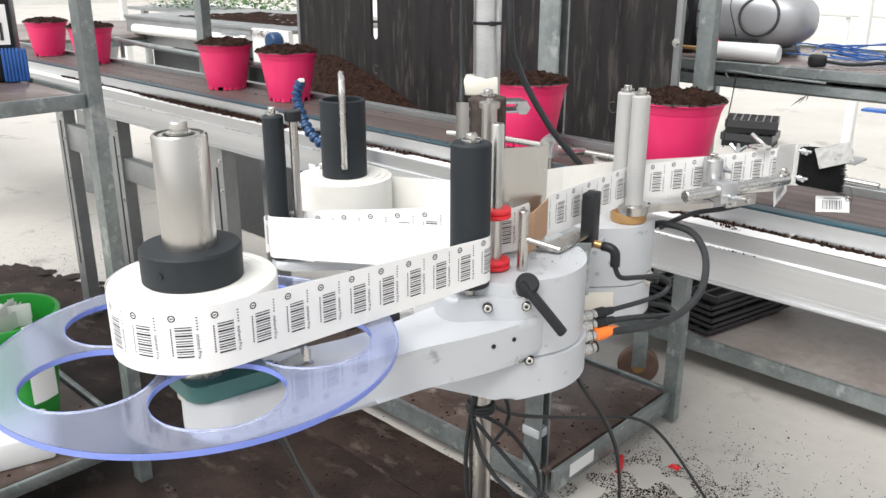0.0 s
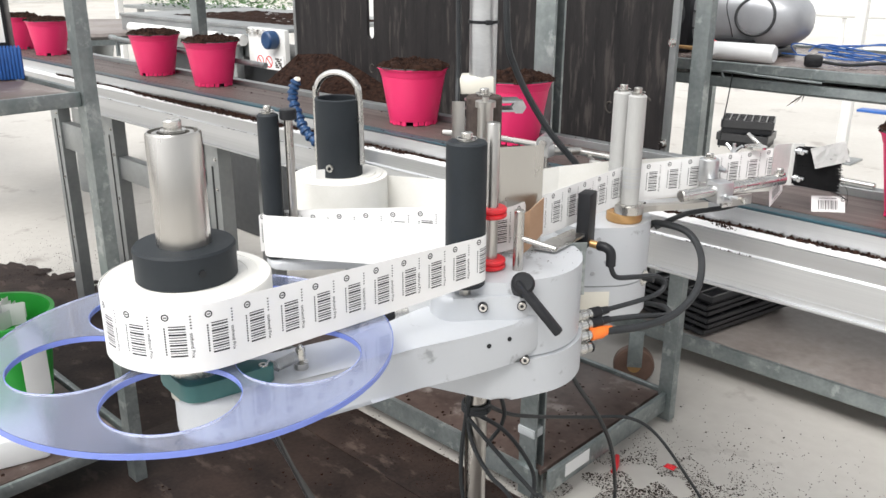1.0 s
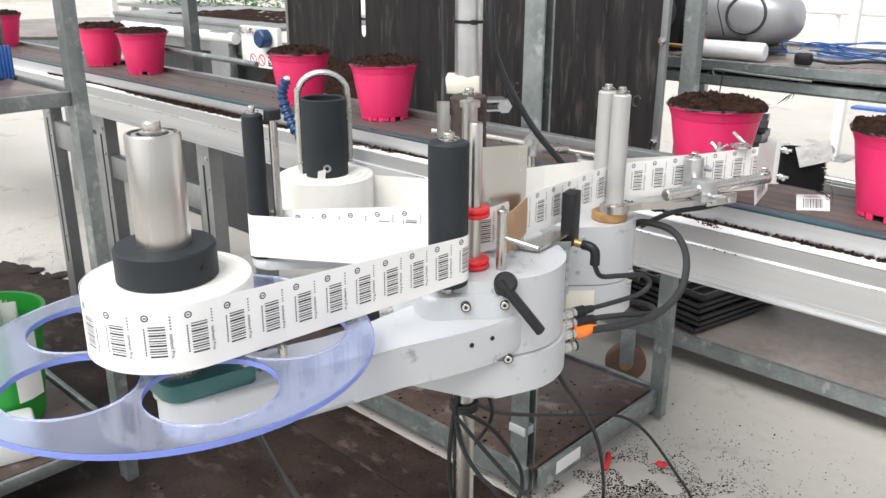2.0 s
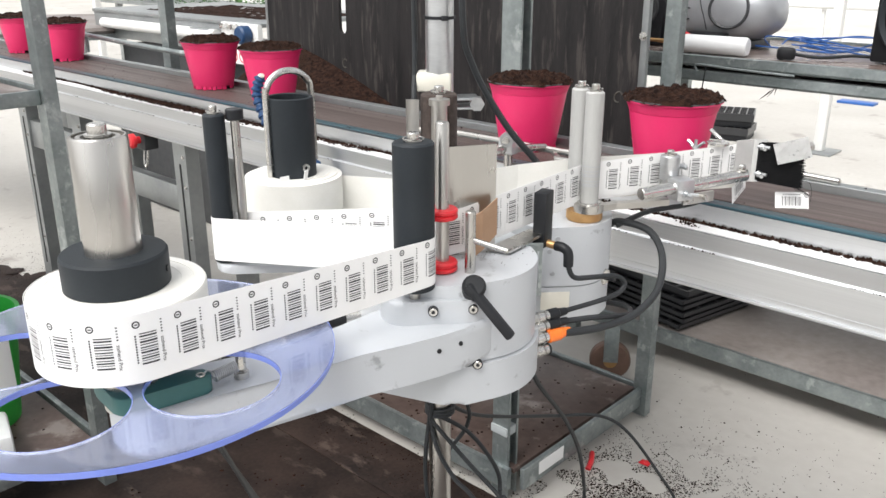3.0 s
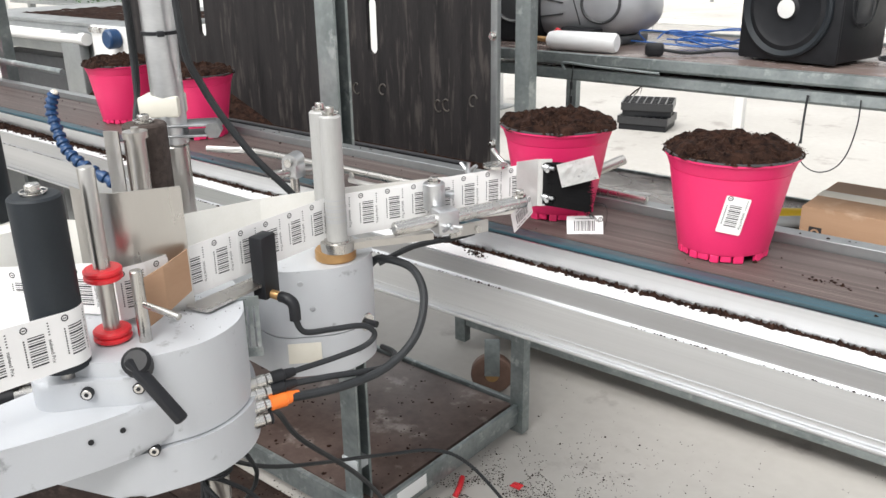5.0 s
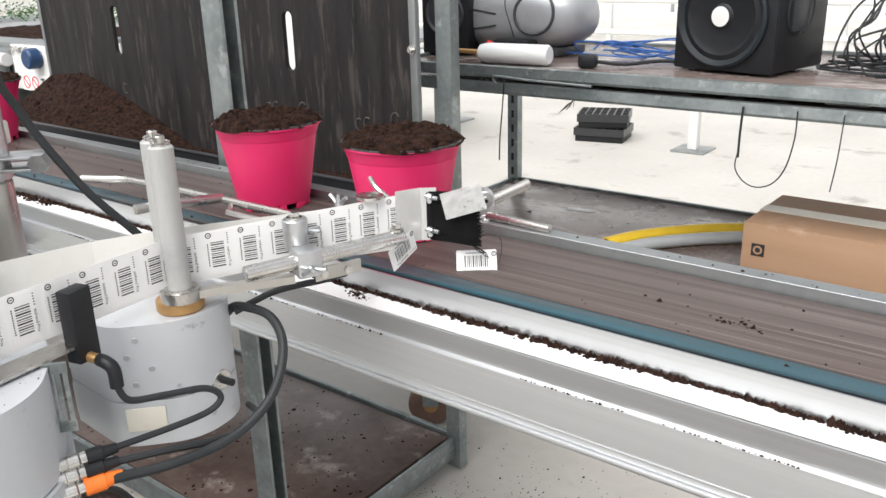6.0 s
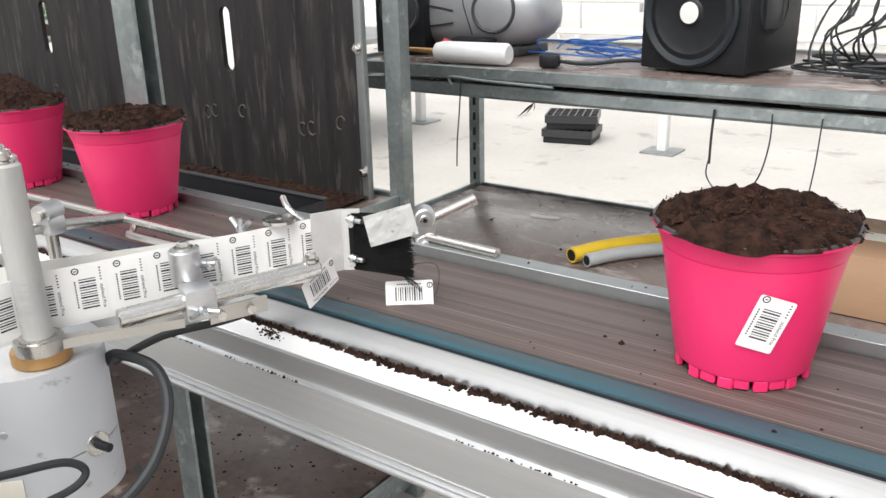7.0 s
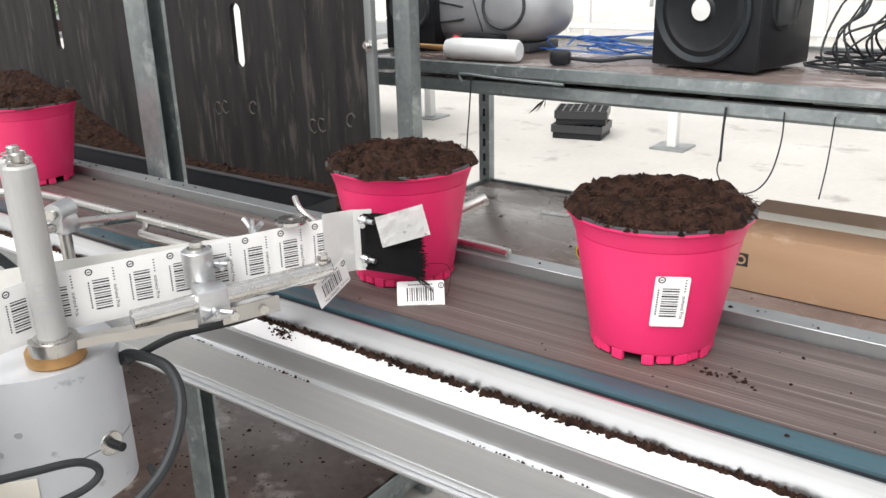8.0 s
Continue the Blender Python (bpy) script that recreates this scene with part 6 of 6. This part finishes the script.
part("cone", lathe(B(), [(0, 0.004), (0.020, 0.006), (0.040, 0.002), (0.046, 0.006), (0.050, 0)], m=MQ @ pose(0.0, 0.0, 0.10, 90, 0, 0), segs=28), DARKGREY, sat2)
btl = thing("squeeze_bottle", (-1.02, 2.24, SH), "white plastic squeeze bottle lying on its side", "bottle")
part("body", lathe(B(), [(0, 0), (0.020, 0.0), (0.024, 0.006), (0.024, 0.165), (0.020, 0.185), (0.010, 0.192), (0, 0.192)], m=pose(-0.905, 2.215, SH + 0.024, 0, -90, 4)), BOTTLE, btl)
part("spout", rod(B(), (-1.096, 2.202, SH + 0.024), (-1.19, 2.196, SH + 0.028), 0.007, 10, r2=0.004), BRASS, btl, "brown nozzle tube")
part("cap", rod(B(), (-1.090, 2.225, SH + 0.030), (-1.078, 2.226, SH + 0.046), 0.010, 12), RED, btl, "red cap")
plug = thing("power_plug", (-0.815, 2.27, SH), "black power plug with its lead", "plug")
part("body", box(B(), -0.022, 0.022, -0.016, 0.016, 0.0, 0.030, 0.008, m=pose(-0.810, 2.225, SH, 0, 0, 20)), BLACK, plug)
part("lead", tube(B(), [(-0.790, 2.23, SH + 0.014), (-0.74, 2.27, SH + 0.006), (-0.68, 2.33, SH + 0.010), (-0.62, 2.36, SH + 0.006)], 0.004, 8), CABLE, plug)
rnd = random.Random(31)
for k in range(3):
    pts = [Vector((-0.80 + rnd.uniform(-0.17, 0.15), 2.50 + rnd.uniform(-0.12, 0.10), SH + 0.004 + rnd.random() ** 2 * 0.035)) for _ in range(9)]
    single("blue_cable", tube(B(), pts, 0.0020, 6, True, 6), BLUE, (-0.80, 2.5, SH), "loose loops of blue network cable on the shelf", "cable", "cables on the shelf")
for k in range(11):
    x = rnd.uniform(-0.34, -0.20)
    single("black_cable", tube(B(), [(x, 2.30 + rnd.uniform(0, 0.2), SH + 0.006), (x + rnd.uniform(-0.05, 0.05), 2.36, SH + 0.03 + 0.06 * rnd.random()), (x + rnd.uniform(-0.03, 0.06), 2.42, SH + 0.12), (x + rnd.uniform(-0.02, 0.07), 2.46, SH + 0.26), (x + rnd.uniform(-0.05, 0.10), 2.5, SH + 0.7)], 0.0024, 6, True, 6), CABLE, (x, 2.4, SH), "black speaker cable hanging over the shelf", "cable", "cables on the shelf")
for k in range(6):
    single("black_cable", tube(B(), [(rnd.uniform(-0.36, 0.04), rnd.uniform(2.25, 2.5), SH + 0.005 + 0.02 * rnd.random()) for j in range(5)], 0.0026, 6, True, 6), CABLE, (-0.15, 2.4, SH), "black cable lying on the shelf", "cable", "cables on the shelf")
for pts, r in (
    ([(-0.415, 0.945), (-0.417, 0.893), (-0.417, 0.845)], 0.0026),
    ([(-0.417, 0.86), (-0.421, 0.825), (-0.403, 0.799), (-0.376, 0.790), (-0.346, 0.802), (-0.325, 0.836), (-0.314, 0.894), (-0.314, 0.945)], 0.0014),
    ([(-0.232, 0.945), (-0.235, 0.864), (-0.241, 0.800)], 0.0013),
    ([(-0.967, 0.971), (-0.973, 0.896), (-0.980, 0.826), (-0.982, 0.77)], 0.0016)):
    single("hanging_wire", tube(B(), [(x, 2.118, z) for x, z in pts], r, 6, True, 6), CABLE, (pts[0][0], 2.118, 0.945), "thin dark wire hanging from the shelf rail", "wire")
bm = B()
p, q = Vector((-0.775, 2.1, 0.933)), Vector((-0.815, 2.1, 0.898))
for k in range(3):
    d = (q - p) * (1 - 0.22 * k) + Vector((0.010 * k, 0, 0))
    e = Vector((0.006, -0.006, 0.007))
    a = [bm.verts.new(v) for v in (p, p + d * 0.5 + e, p + d, p + d * 0.5 - e * 0.4 + Vector((0, 0.006, 0)))]
    bm.faces.new((a[0], a[1], a[2]))
    bm.faces.new((a[0], a[2], a[3]))
single("dry_leaf", bm, SPONGE, (-0.93, 2.125, 0.92), "withered brown leaf hanging from the shelf rail", "leaf", smooth=0)
bm = tube(B(), [(-0.985, 2.108, 0.952), (-0.990, 2.105, 0.966), (-0.975, 2.105, 0.970), (-0.90, 2.108, 0.966), (-0.74, 2.112, 0.962)], 0.003, 8)
single("bent_rod", bm, GALV, (-0.8, 2.1, 0.95), "thin bent steel rod lying along the rail", "rod")

carton = thing("cardboard_box", (-0.27, 2.42, 0.544), "long brown cardboard carton with tape on the shelf", "box")
MC = pose(-0.438, 2.262, 0.5455, 0, 0, -1)
part("body", box(B(), 0.0, 0.42, 0.0, 0.26, 0.0, 0.125, 0.003, m=MC), CARD, carton)
part("tape", box(B(), -0.001, 0.421, 0.105, 0.155, 0.1225, 0.1262, 0.0005, m=MC), CREAM, carton, "strip of parcel tape")
bm = B()
box(bm, 0.022, 0.050, -0.0010, 0.0005, 0.052, 0.080, m=MC)
part("printed_mark", bm, INK, carton, "dark square printed mark", smooth=0)
part("mark_arc", lathe(B(), [(0.006, 0), (0.010, 0), (0.010, 0.0008), (0.006, 0.0008), (0.006, 0)], m=MC @ pose(0.036, -0.0010, 0.066, 90, 0, 0), segs=16), CARD, carton)
part("flap_seam", box(B(), 0.0, 0.42, 0.1285, 0.1305, 0.1245, 0.1258, m=MC), DECK, carton, "dark seam between the flaps", smooth=0)


def hose(name, pts, r, mat, label):
    bm = B()
    line = curve_points(pts, 10)
    tube(bm, line, r, 16, False)
    h = thing(name, pts[0], label, "hose")
    part("pipe", bm, mat, h)
    d = (line[0] - line[1]).normalized()
    part("bore", rod(B(), line[0] - d * 0.004, line[0] + d * 0.0006, r * 0.76, 16), BLACK, h, "dark open end")


hose("yellow_hose", [(-0.753, 2.240, 0.5640), (-0.71, 2.335, 0.5640), (-0.62, 2.445, 0.5640), (-0.52, 2.525, 0.5640), (-0.42, 2.570, 0.5640), (-0.25, 2.600, 0.5640)], 0.0180, YELLOW, "curved yellow hose lying beside the carton")
hose("grey_hose", [(-0.712, 2.235, 0.5610), (-0.668, 2.318, 0.5610), (-0.585, 2.410, 0.5610), (-0.495, 2.485, 0.5610), (-0.41, 2.541, 0.5610), (-0.25, 2.562, 0.5610)], 0.0150, GREYHOSE, "curved grey hose lying beside the yellow one")

# ---- things by the trolley at the side ----
crate = thing("black_crate", (-2.18, 0.72, 0.965), "black box with a barcode label and a blue clip", "crate")
MB = pose(-2.105, 0.762, 0.9655, 0, 0, 68) @ pose(-0.148, 0.104, 0)
part("body", box(B(), -0.16, 0.13, -0.10, 0.12, 0.0, 0.30, 0.008, m=MB), BLACK, crate)
tag = part("paper_label", box(B(), 0.025, 0.120, -0.1015, -0.1003, 0.085, 0.175, m=MB), PAPER, crate, "white label with a barcode", smooth=0)
bm = B()
for k in range(16):
    box(bm, 0.037 + 0.0046 * k, 0.0388 + 0.0046 * k + 0.0012 * (k % 3), -0.1022, -0.1014, 0.095, 0.135, m=MB)
part("bars", bm, INK, tag, "barcode bars", smooth=0)
clip = part("clip", box(B(), 0.096, 0.150, -0.109, -0.1005, 0.002, 0.073, 0.002, m=MB), BLUE, crate, "ribbed blue plastic clip")
for k in range(7):
    part("rib", box(B(), 0.098 + 0.0075 * k, 0.103 + 0.0075 * k, -0.112, -0.1092, 0.0, 0.078, 0.001, m=MB), BLUE, clip)

bucket = thing("green_bucket", (-2.10, 0.60, 0.13), "bright green bucket holding crumpled white paper", "bucket")
BK = (-2.10, 0.60, 0.0)
prof = [(0, 0.129), (0.100, 0.129), (0.130, 0.405), (0.138, 0.407), (0.138, 0.416), (0.128, 0.416), (0.098, 0.137), (0, 0.137)]
part("shell", lathe(B(), prof, BK, segs=36), GREEN, bucket)
rnd = random.Random(77)
for k in range(8):
    a = rnd.uniform(0, 6.28)
    c = Vector((BK[0] + 0.04 * math.cos(a), BK[1] + 0.04 * math.sin(a), 0.385 + 0.02 * rnd.random()))
    pts = [c + Vector((rnd.uniform(-0.04, 0.04), rnd.uniform(-0.04, 0.04), rnd.uniform(-0.01, 0.05))) for _ in range(3)]
    sheet = strip(B(), [p.to_2d() for p in curve_points(pts, 4)], c.z, c.z + 0.04 + 0.02 * rnd.random(), 0.0006)
    part("waste_paper", sheet, PAPER, bucket, "crumpled white backing paper", smooth=60)
bm = strip(B(), [(BK[0] + 0.146, BK[1] + 0.000), (BK[0] + 0.142, BK[1] + 0.03), (BK[0] + 0.126, BK[1] + 0.065)], 0.22, 0.425, 0.0008)
part("waste_paper", bm, PAPER, bucket, "crumpled white backing paper", smooth=60)
bm = box(B(), -0.10, 0.10, -0.07, 0.07, 0, 0.07, 0.010, m=pose(-1.93, 0.515, 0.1285, 0, 0, 75))
single("white_tub", bm, BOTTLE, (-1.93, 0.515, 0.1285), "white plastic tub on the trolley base", "tub")

# ---- where the load of the trolley behind and the potting machine stand ----
LOAD = ("subwoofer", "radio_player", "small_speaker", "squeeze_bottle", "power_plug", "blue_cable", "black_cable", "hanging_wire", "dry_leaf", "bent_rod", "cardboard_box", "yellow_hose", "grey_hose")


def carry(ob, centre, factor, shift=Vector(), top=True):
    """Moves a thing away from or towards a point, and sizes it in the same measure."""
    if ob.type == "MESH":
        ob.data.transform(Matrix.Scale(factor, 4))
    ob.location = centre + (ob.location - centre) * factor + shift if top else ob.location * factor
    for c in ob.children:
        carry(c, centre, factor, shift, False)


for ob in list(scene.collection.all_objects):
    name = ob.name.split(".")[0]
    if ob.parent is None and name in LOAD:
        carry(ob, Vector((0.08, 0.42, 1.24)), 1.088)
    elif name in ("potting_machine", "table_peat", "small_bottle"):
        carry(ob, Vector((0, 0.05, 1.24)), 0.80, Vector((0.08, 0.15, 0)))

# ---- pots ----
V, POT_Y, TIP_X = 0.73, 1.279, -0.445
SIZE = 0.985
POT_T0 = [-0.700, -1.005, -1.765, -2.058, -2.835, -3.130, -3.895, -4.155, -4.955, -5.200, -6.030, -6.305, -7.045, -7.33]
POTS = []


def soil_top(seed, r=0.0785, h=0.010):
    """A heaped, crumbly cap that spills a little over the rim."""
    bm = B()
    rnd = random.Random(seed)
    ox, oy = rnd.uniform(0, 50), rnd.uniform(0, 50)
    rings, seg = 15, 56
    rows = [[bm.verts.new((0, 0, 0.121 + h + 0.004 * noise.noise((ox, oy, 0))))]]
    for i in range(1, rings + 1):
        row = []
        for k in range(seg):
            a = 2 * math.pi * k / seg
            f = i / rings
            lobe = 1 + 0.10 * noise.noise((math.cos(a) * 2 + ox, math.sin(a) * 2 + oy, 5))
            rr = r * f * lobe
            x, y = rr * math.cos(a), rr * math.sin(a)
            z = 0.121 + h * (1 - f ** 3.6) + (0.0075 * noise.noise((x * 45 + ox, y * 45 + oy, 0)) + 0.0050 * noise.noise((x * 130 + ox, y * 130, 2)) + 0.0024 * rnd.uniform(-1, 1)) * (1 if i < rings else 0.3) + 0.003 * (i < rings)
            row.append(bm.verts.new((x, y, z)))
        rows.append(row)
    for k in range(seg):
        bm.faces.new((rows[0][0], rows[1][k], rows[1][(k + 1) % seg]))
    for a, b in zip(rows[1:], rows[2:]):
        for k in range(seg):
            bm.faces.new((a[k], b[k], b[(k + 1) % seg], a[(k + 1) % seg]))
    spots = []
    for _ in range(620):
        a, f = rnd.uniform(0, 6.283), rnd.random() ** 0.5 * 1.0
        spots.append((r * f * math.cos(a), r * f * math.sin(a), 0.122 + h * (1 - f ** 3.6)))
    crumbs(bm, spots, seed + 1, 0.0012, 0.0040, 1.0)
    return bm


def fibres(seed, r=0.0785, h=0.010):
    """Loose fibres lying on the heap."""
    bm = B()
    rnd = random.Random(seed + 7)
    for _ in range(800):
        a, f = rnd.uniform(0, 6.283), rnd.random() ** 0.5
        p = Vector((r * f * math.cos(a), r * f * math.sin(a), 0.1245 + h * (1 - f ** 3.6)))
        b = rnd.uniform(0, 6.283)
        d = Vector((math.cos(b), math.sin(b), rnd.uniform(-0.15, 0.3))) * rnd.uniform(0.002, 0.0075)
        s = Vector((-math.sin(b), math.cos(b), 0.3)) * 0.0004
        bm.faces.new([bm.verts.new(v) for v in (p - s, p + s, p + d + s, p + d - s)])
    return bm


def make_pot(seed):
    p = thing("plant_pot", (0, 0, 0), "pink plastic plant pot heaped with dark peat on the belt", "pot", "pots on the conveyor")
    part("shell", lathe(B(), [(0.0, 0.009), (0.0490, 0.009), (0.0528, 0.0092), (0.0536, 0.0105), (0.0538, 0.0115), (0.0541, 0.0125), (0.0697, 0.1030), (0.0692, 0.1034), (0.0693, 0.1038), (0.0704, 0.1042), (0.0752, 0.1180), (0.0776, 0.1188), (0.0782, 0.1196), (0.0782, 0.1216)], segs=56), PINK, p)
    part("rim", lathe(B(), [(0.0782, 0.1215), (0.0783, 0.1225), (0.0778, 0.1236), (0.0762, 0.1238), (0.0745, 0.1234), (0.0725, 0.112)], segs=56), DARKGREY, p, "dark grey inner rim")
    bm = B()
    for k in range(24):
        if k % 8 == 3:
            continue
        a = 15 * k
        box(bm, 0.0480, 0.0524 if k % 2 else 0.0530, -0.0052 - 0.0012 * (k % 2), 0.0052 + 0.0008 * (k % 3), 0.0012 * (k % 2), 0.0100, 0.0012, m=pose(0, 0, 0, 0, 0, a), segs=1)
    part("foot_ring", bm, PINK, p, "scalloped foot ring")
    part("peat_fibre", fibres(seed), FIBRE, p, "brown peat fibres", smooth=0)
    part("peat", soil_top(seed), SOIL, p, "heaped crumbly peat", smooth=0)
    return p


def sized(p):
    for c in p.children:
        c.data.transform(Matrix.Diagonal((SIZE, SIZE, 1.0, 1.0)))
    return p


kinds = [sized(make_pot(100)), sized(make_pot(200)), sized(make_pot(300))]
for i, x in enumerate(POT_T0):
    POTS.append((x, kinds[i] if i < 3 else copy_thing(kinds[i % 3], pose(x, POT_Y, BELT_Z))))


# some pots slip a little on the belt: from a first to a second moment, metres ahead or behind
SLIP = {
    -0.700: (0, 0.010, 1, 0.0), -1.005: (0, -0.004, 0.3, -0.012, 1, -0.012),
    -1.765: (0, -0.021, 0.5, -0.006, 1.2, 0.0), -2.058: (0, -0.020, 0.5, 0.003, 1, 0.012, 2.5, 0.0),
    -2.835: (0, -0.083, 0.5, -0.044, 1, -0.020, 3, 0.015), -3.130: (0, -0.16, 0.5, -0.10, 1, -0.046, 3, 0.022, 3.5, 0.013),
    -3.895: (0, -0.10, 1.5, -0.05, 2.5, -0.010, 3, 0.003, 3.5, 0.014, 4.5, 0.004), -4.155: (1, -0.10, 2.5, -0.025, 3, -0.001, 3.5, 0.006, 4.5, 0.020),
    -4.955: (2.5, -0.11, 3.5, -0.050, 4.5, -0.016, 6, 0.017, 6.5, -0.004), -5.200: (2.5, -0.22, 3.5, -0.133, 4.5, -0.039, 6, 0.010, 6.5, 0.001, 7.0, -0.008),
    -6.030: (5, -0.06, 7.5, 0.017, 8, 0.004), -6.305: (5, -0.06, 7.0, -0.008, 8, -0.005),
}


def pot_x(x0, t):
    """The belt's steady run, with a little slip."""
    s = SLIP.get(x0, (0, 0.0, 1, 0.0))
    return x0 + V * t - 0.002 + float(np.interp(t, s[0::2], s[1::2]))


def pot_y(x):
    """Past the brush the pots run a little nearer the front edge."""
    f = min(1, max(0, (x + 0.40) / 0.14))
    return POT_Y - 0.012 * f * f * (3 - 2 * f)


def motions():
    times = [0.1 * k for k in range(81)]
    tilt = [8, -4, 14, 3, 16, -6, 10, 5, 9, 17, 2, 6]
    passing = []
    for i, (x0, p) in enumerate(POTS):
        spin = 47 * i
        walk(p, [(t, pose(pot_x(x0, t), pot_y(pot_x(x0, t)), BELT_Z, 0, 0, spin)) for t in times])
        te = round((TIP_X - x0) / V * FPS) / FPS
        if te < 8.0:
            passing.append((te, x0))
    # the web moves on by one label for each pot
    def on_pot(x0, t, i):
        a = radians(-62 + 5 * (i % 3))
        n = Vector((math.cos(a) * 0.986, math.sin(a) * 0.986, -0.165))
        u = Vector((-math.sin(a), math.cos(a), 0))
        c = Vector((pot_x(x0, t), pot_y(pot_x(x0, t)), BELT_Z + 0.062)) + Vector((math.cos(a), math.sin(a), 0)) * 0.0632 * SIZE
        return facing(c, u, n) @ pose(0, 0, 0.0006, 0, 0, -tilt[i % 12])

    for i, ob in enumerate(LABELS):
        rows = [(0.0, slot_pose(i))]
        gone = None
        for j, (te, x0) in enumerate(passing):
            if te > 7.93:
                break
            slot = i - j
            if slot > 0:
                rows.append((te - 0.067, slot_pose(slot)))
                rows.append((te, slot_pose(slot - 1)))
            elif slot == 0:
                gone = (te, x0)
        if gone:
            te, x0 = gone
            rows = [r for r in rows if r[0] < te - 0.02]
            rows.append((te, slot_pose(0)))
            rows.append((te + 3 / FPS, on_pot(x0, te + 3 / FPS, i)))
            k = 4
            while te + k / FPS < 8.0:
                rows.append((te + k / FPS, on_pot(x0, te + k / FPS, i)))
                k += 1 if k < 66 else 8
        rows.append((8.0, on_pot(gone[1], 8.0, i) if gone else rows[-1][1]))
        clean = [rows[0]]
        for r in rows[1:]:
            if frame(r[0]) > frame(clean[-1][0]):
                clean.append(r)
        walk(ob, clean)
    # reels turn a little for each label
    for ob, z, start, step in ((reel, 0.90, -22.5, 27), (rew, 0.88, -39, 30)):
        base = ORIGIN[ob.name] - ORIGIN[lab.name]
        rows, a = [(0.0, start)], start
        for te, x0 in passing:
            if te > 7.9:
                break
            rows += [(te - 0.1, a), (te + 0.1, a + step)]
            a += step
        rows.append((8.0, a))
        clean = [rows[0]]
        for r in rows[1:]:
            if frame(r[0]) > frame(clean[-1][0]):
                clean.append(r)
        walk(ob, [(t, pose(*base, 0, 0, q)) for t, q in clean])


motions()
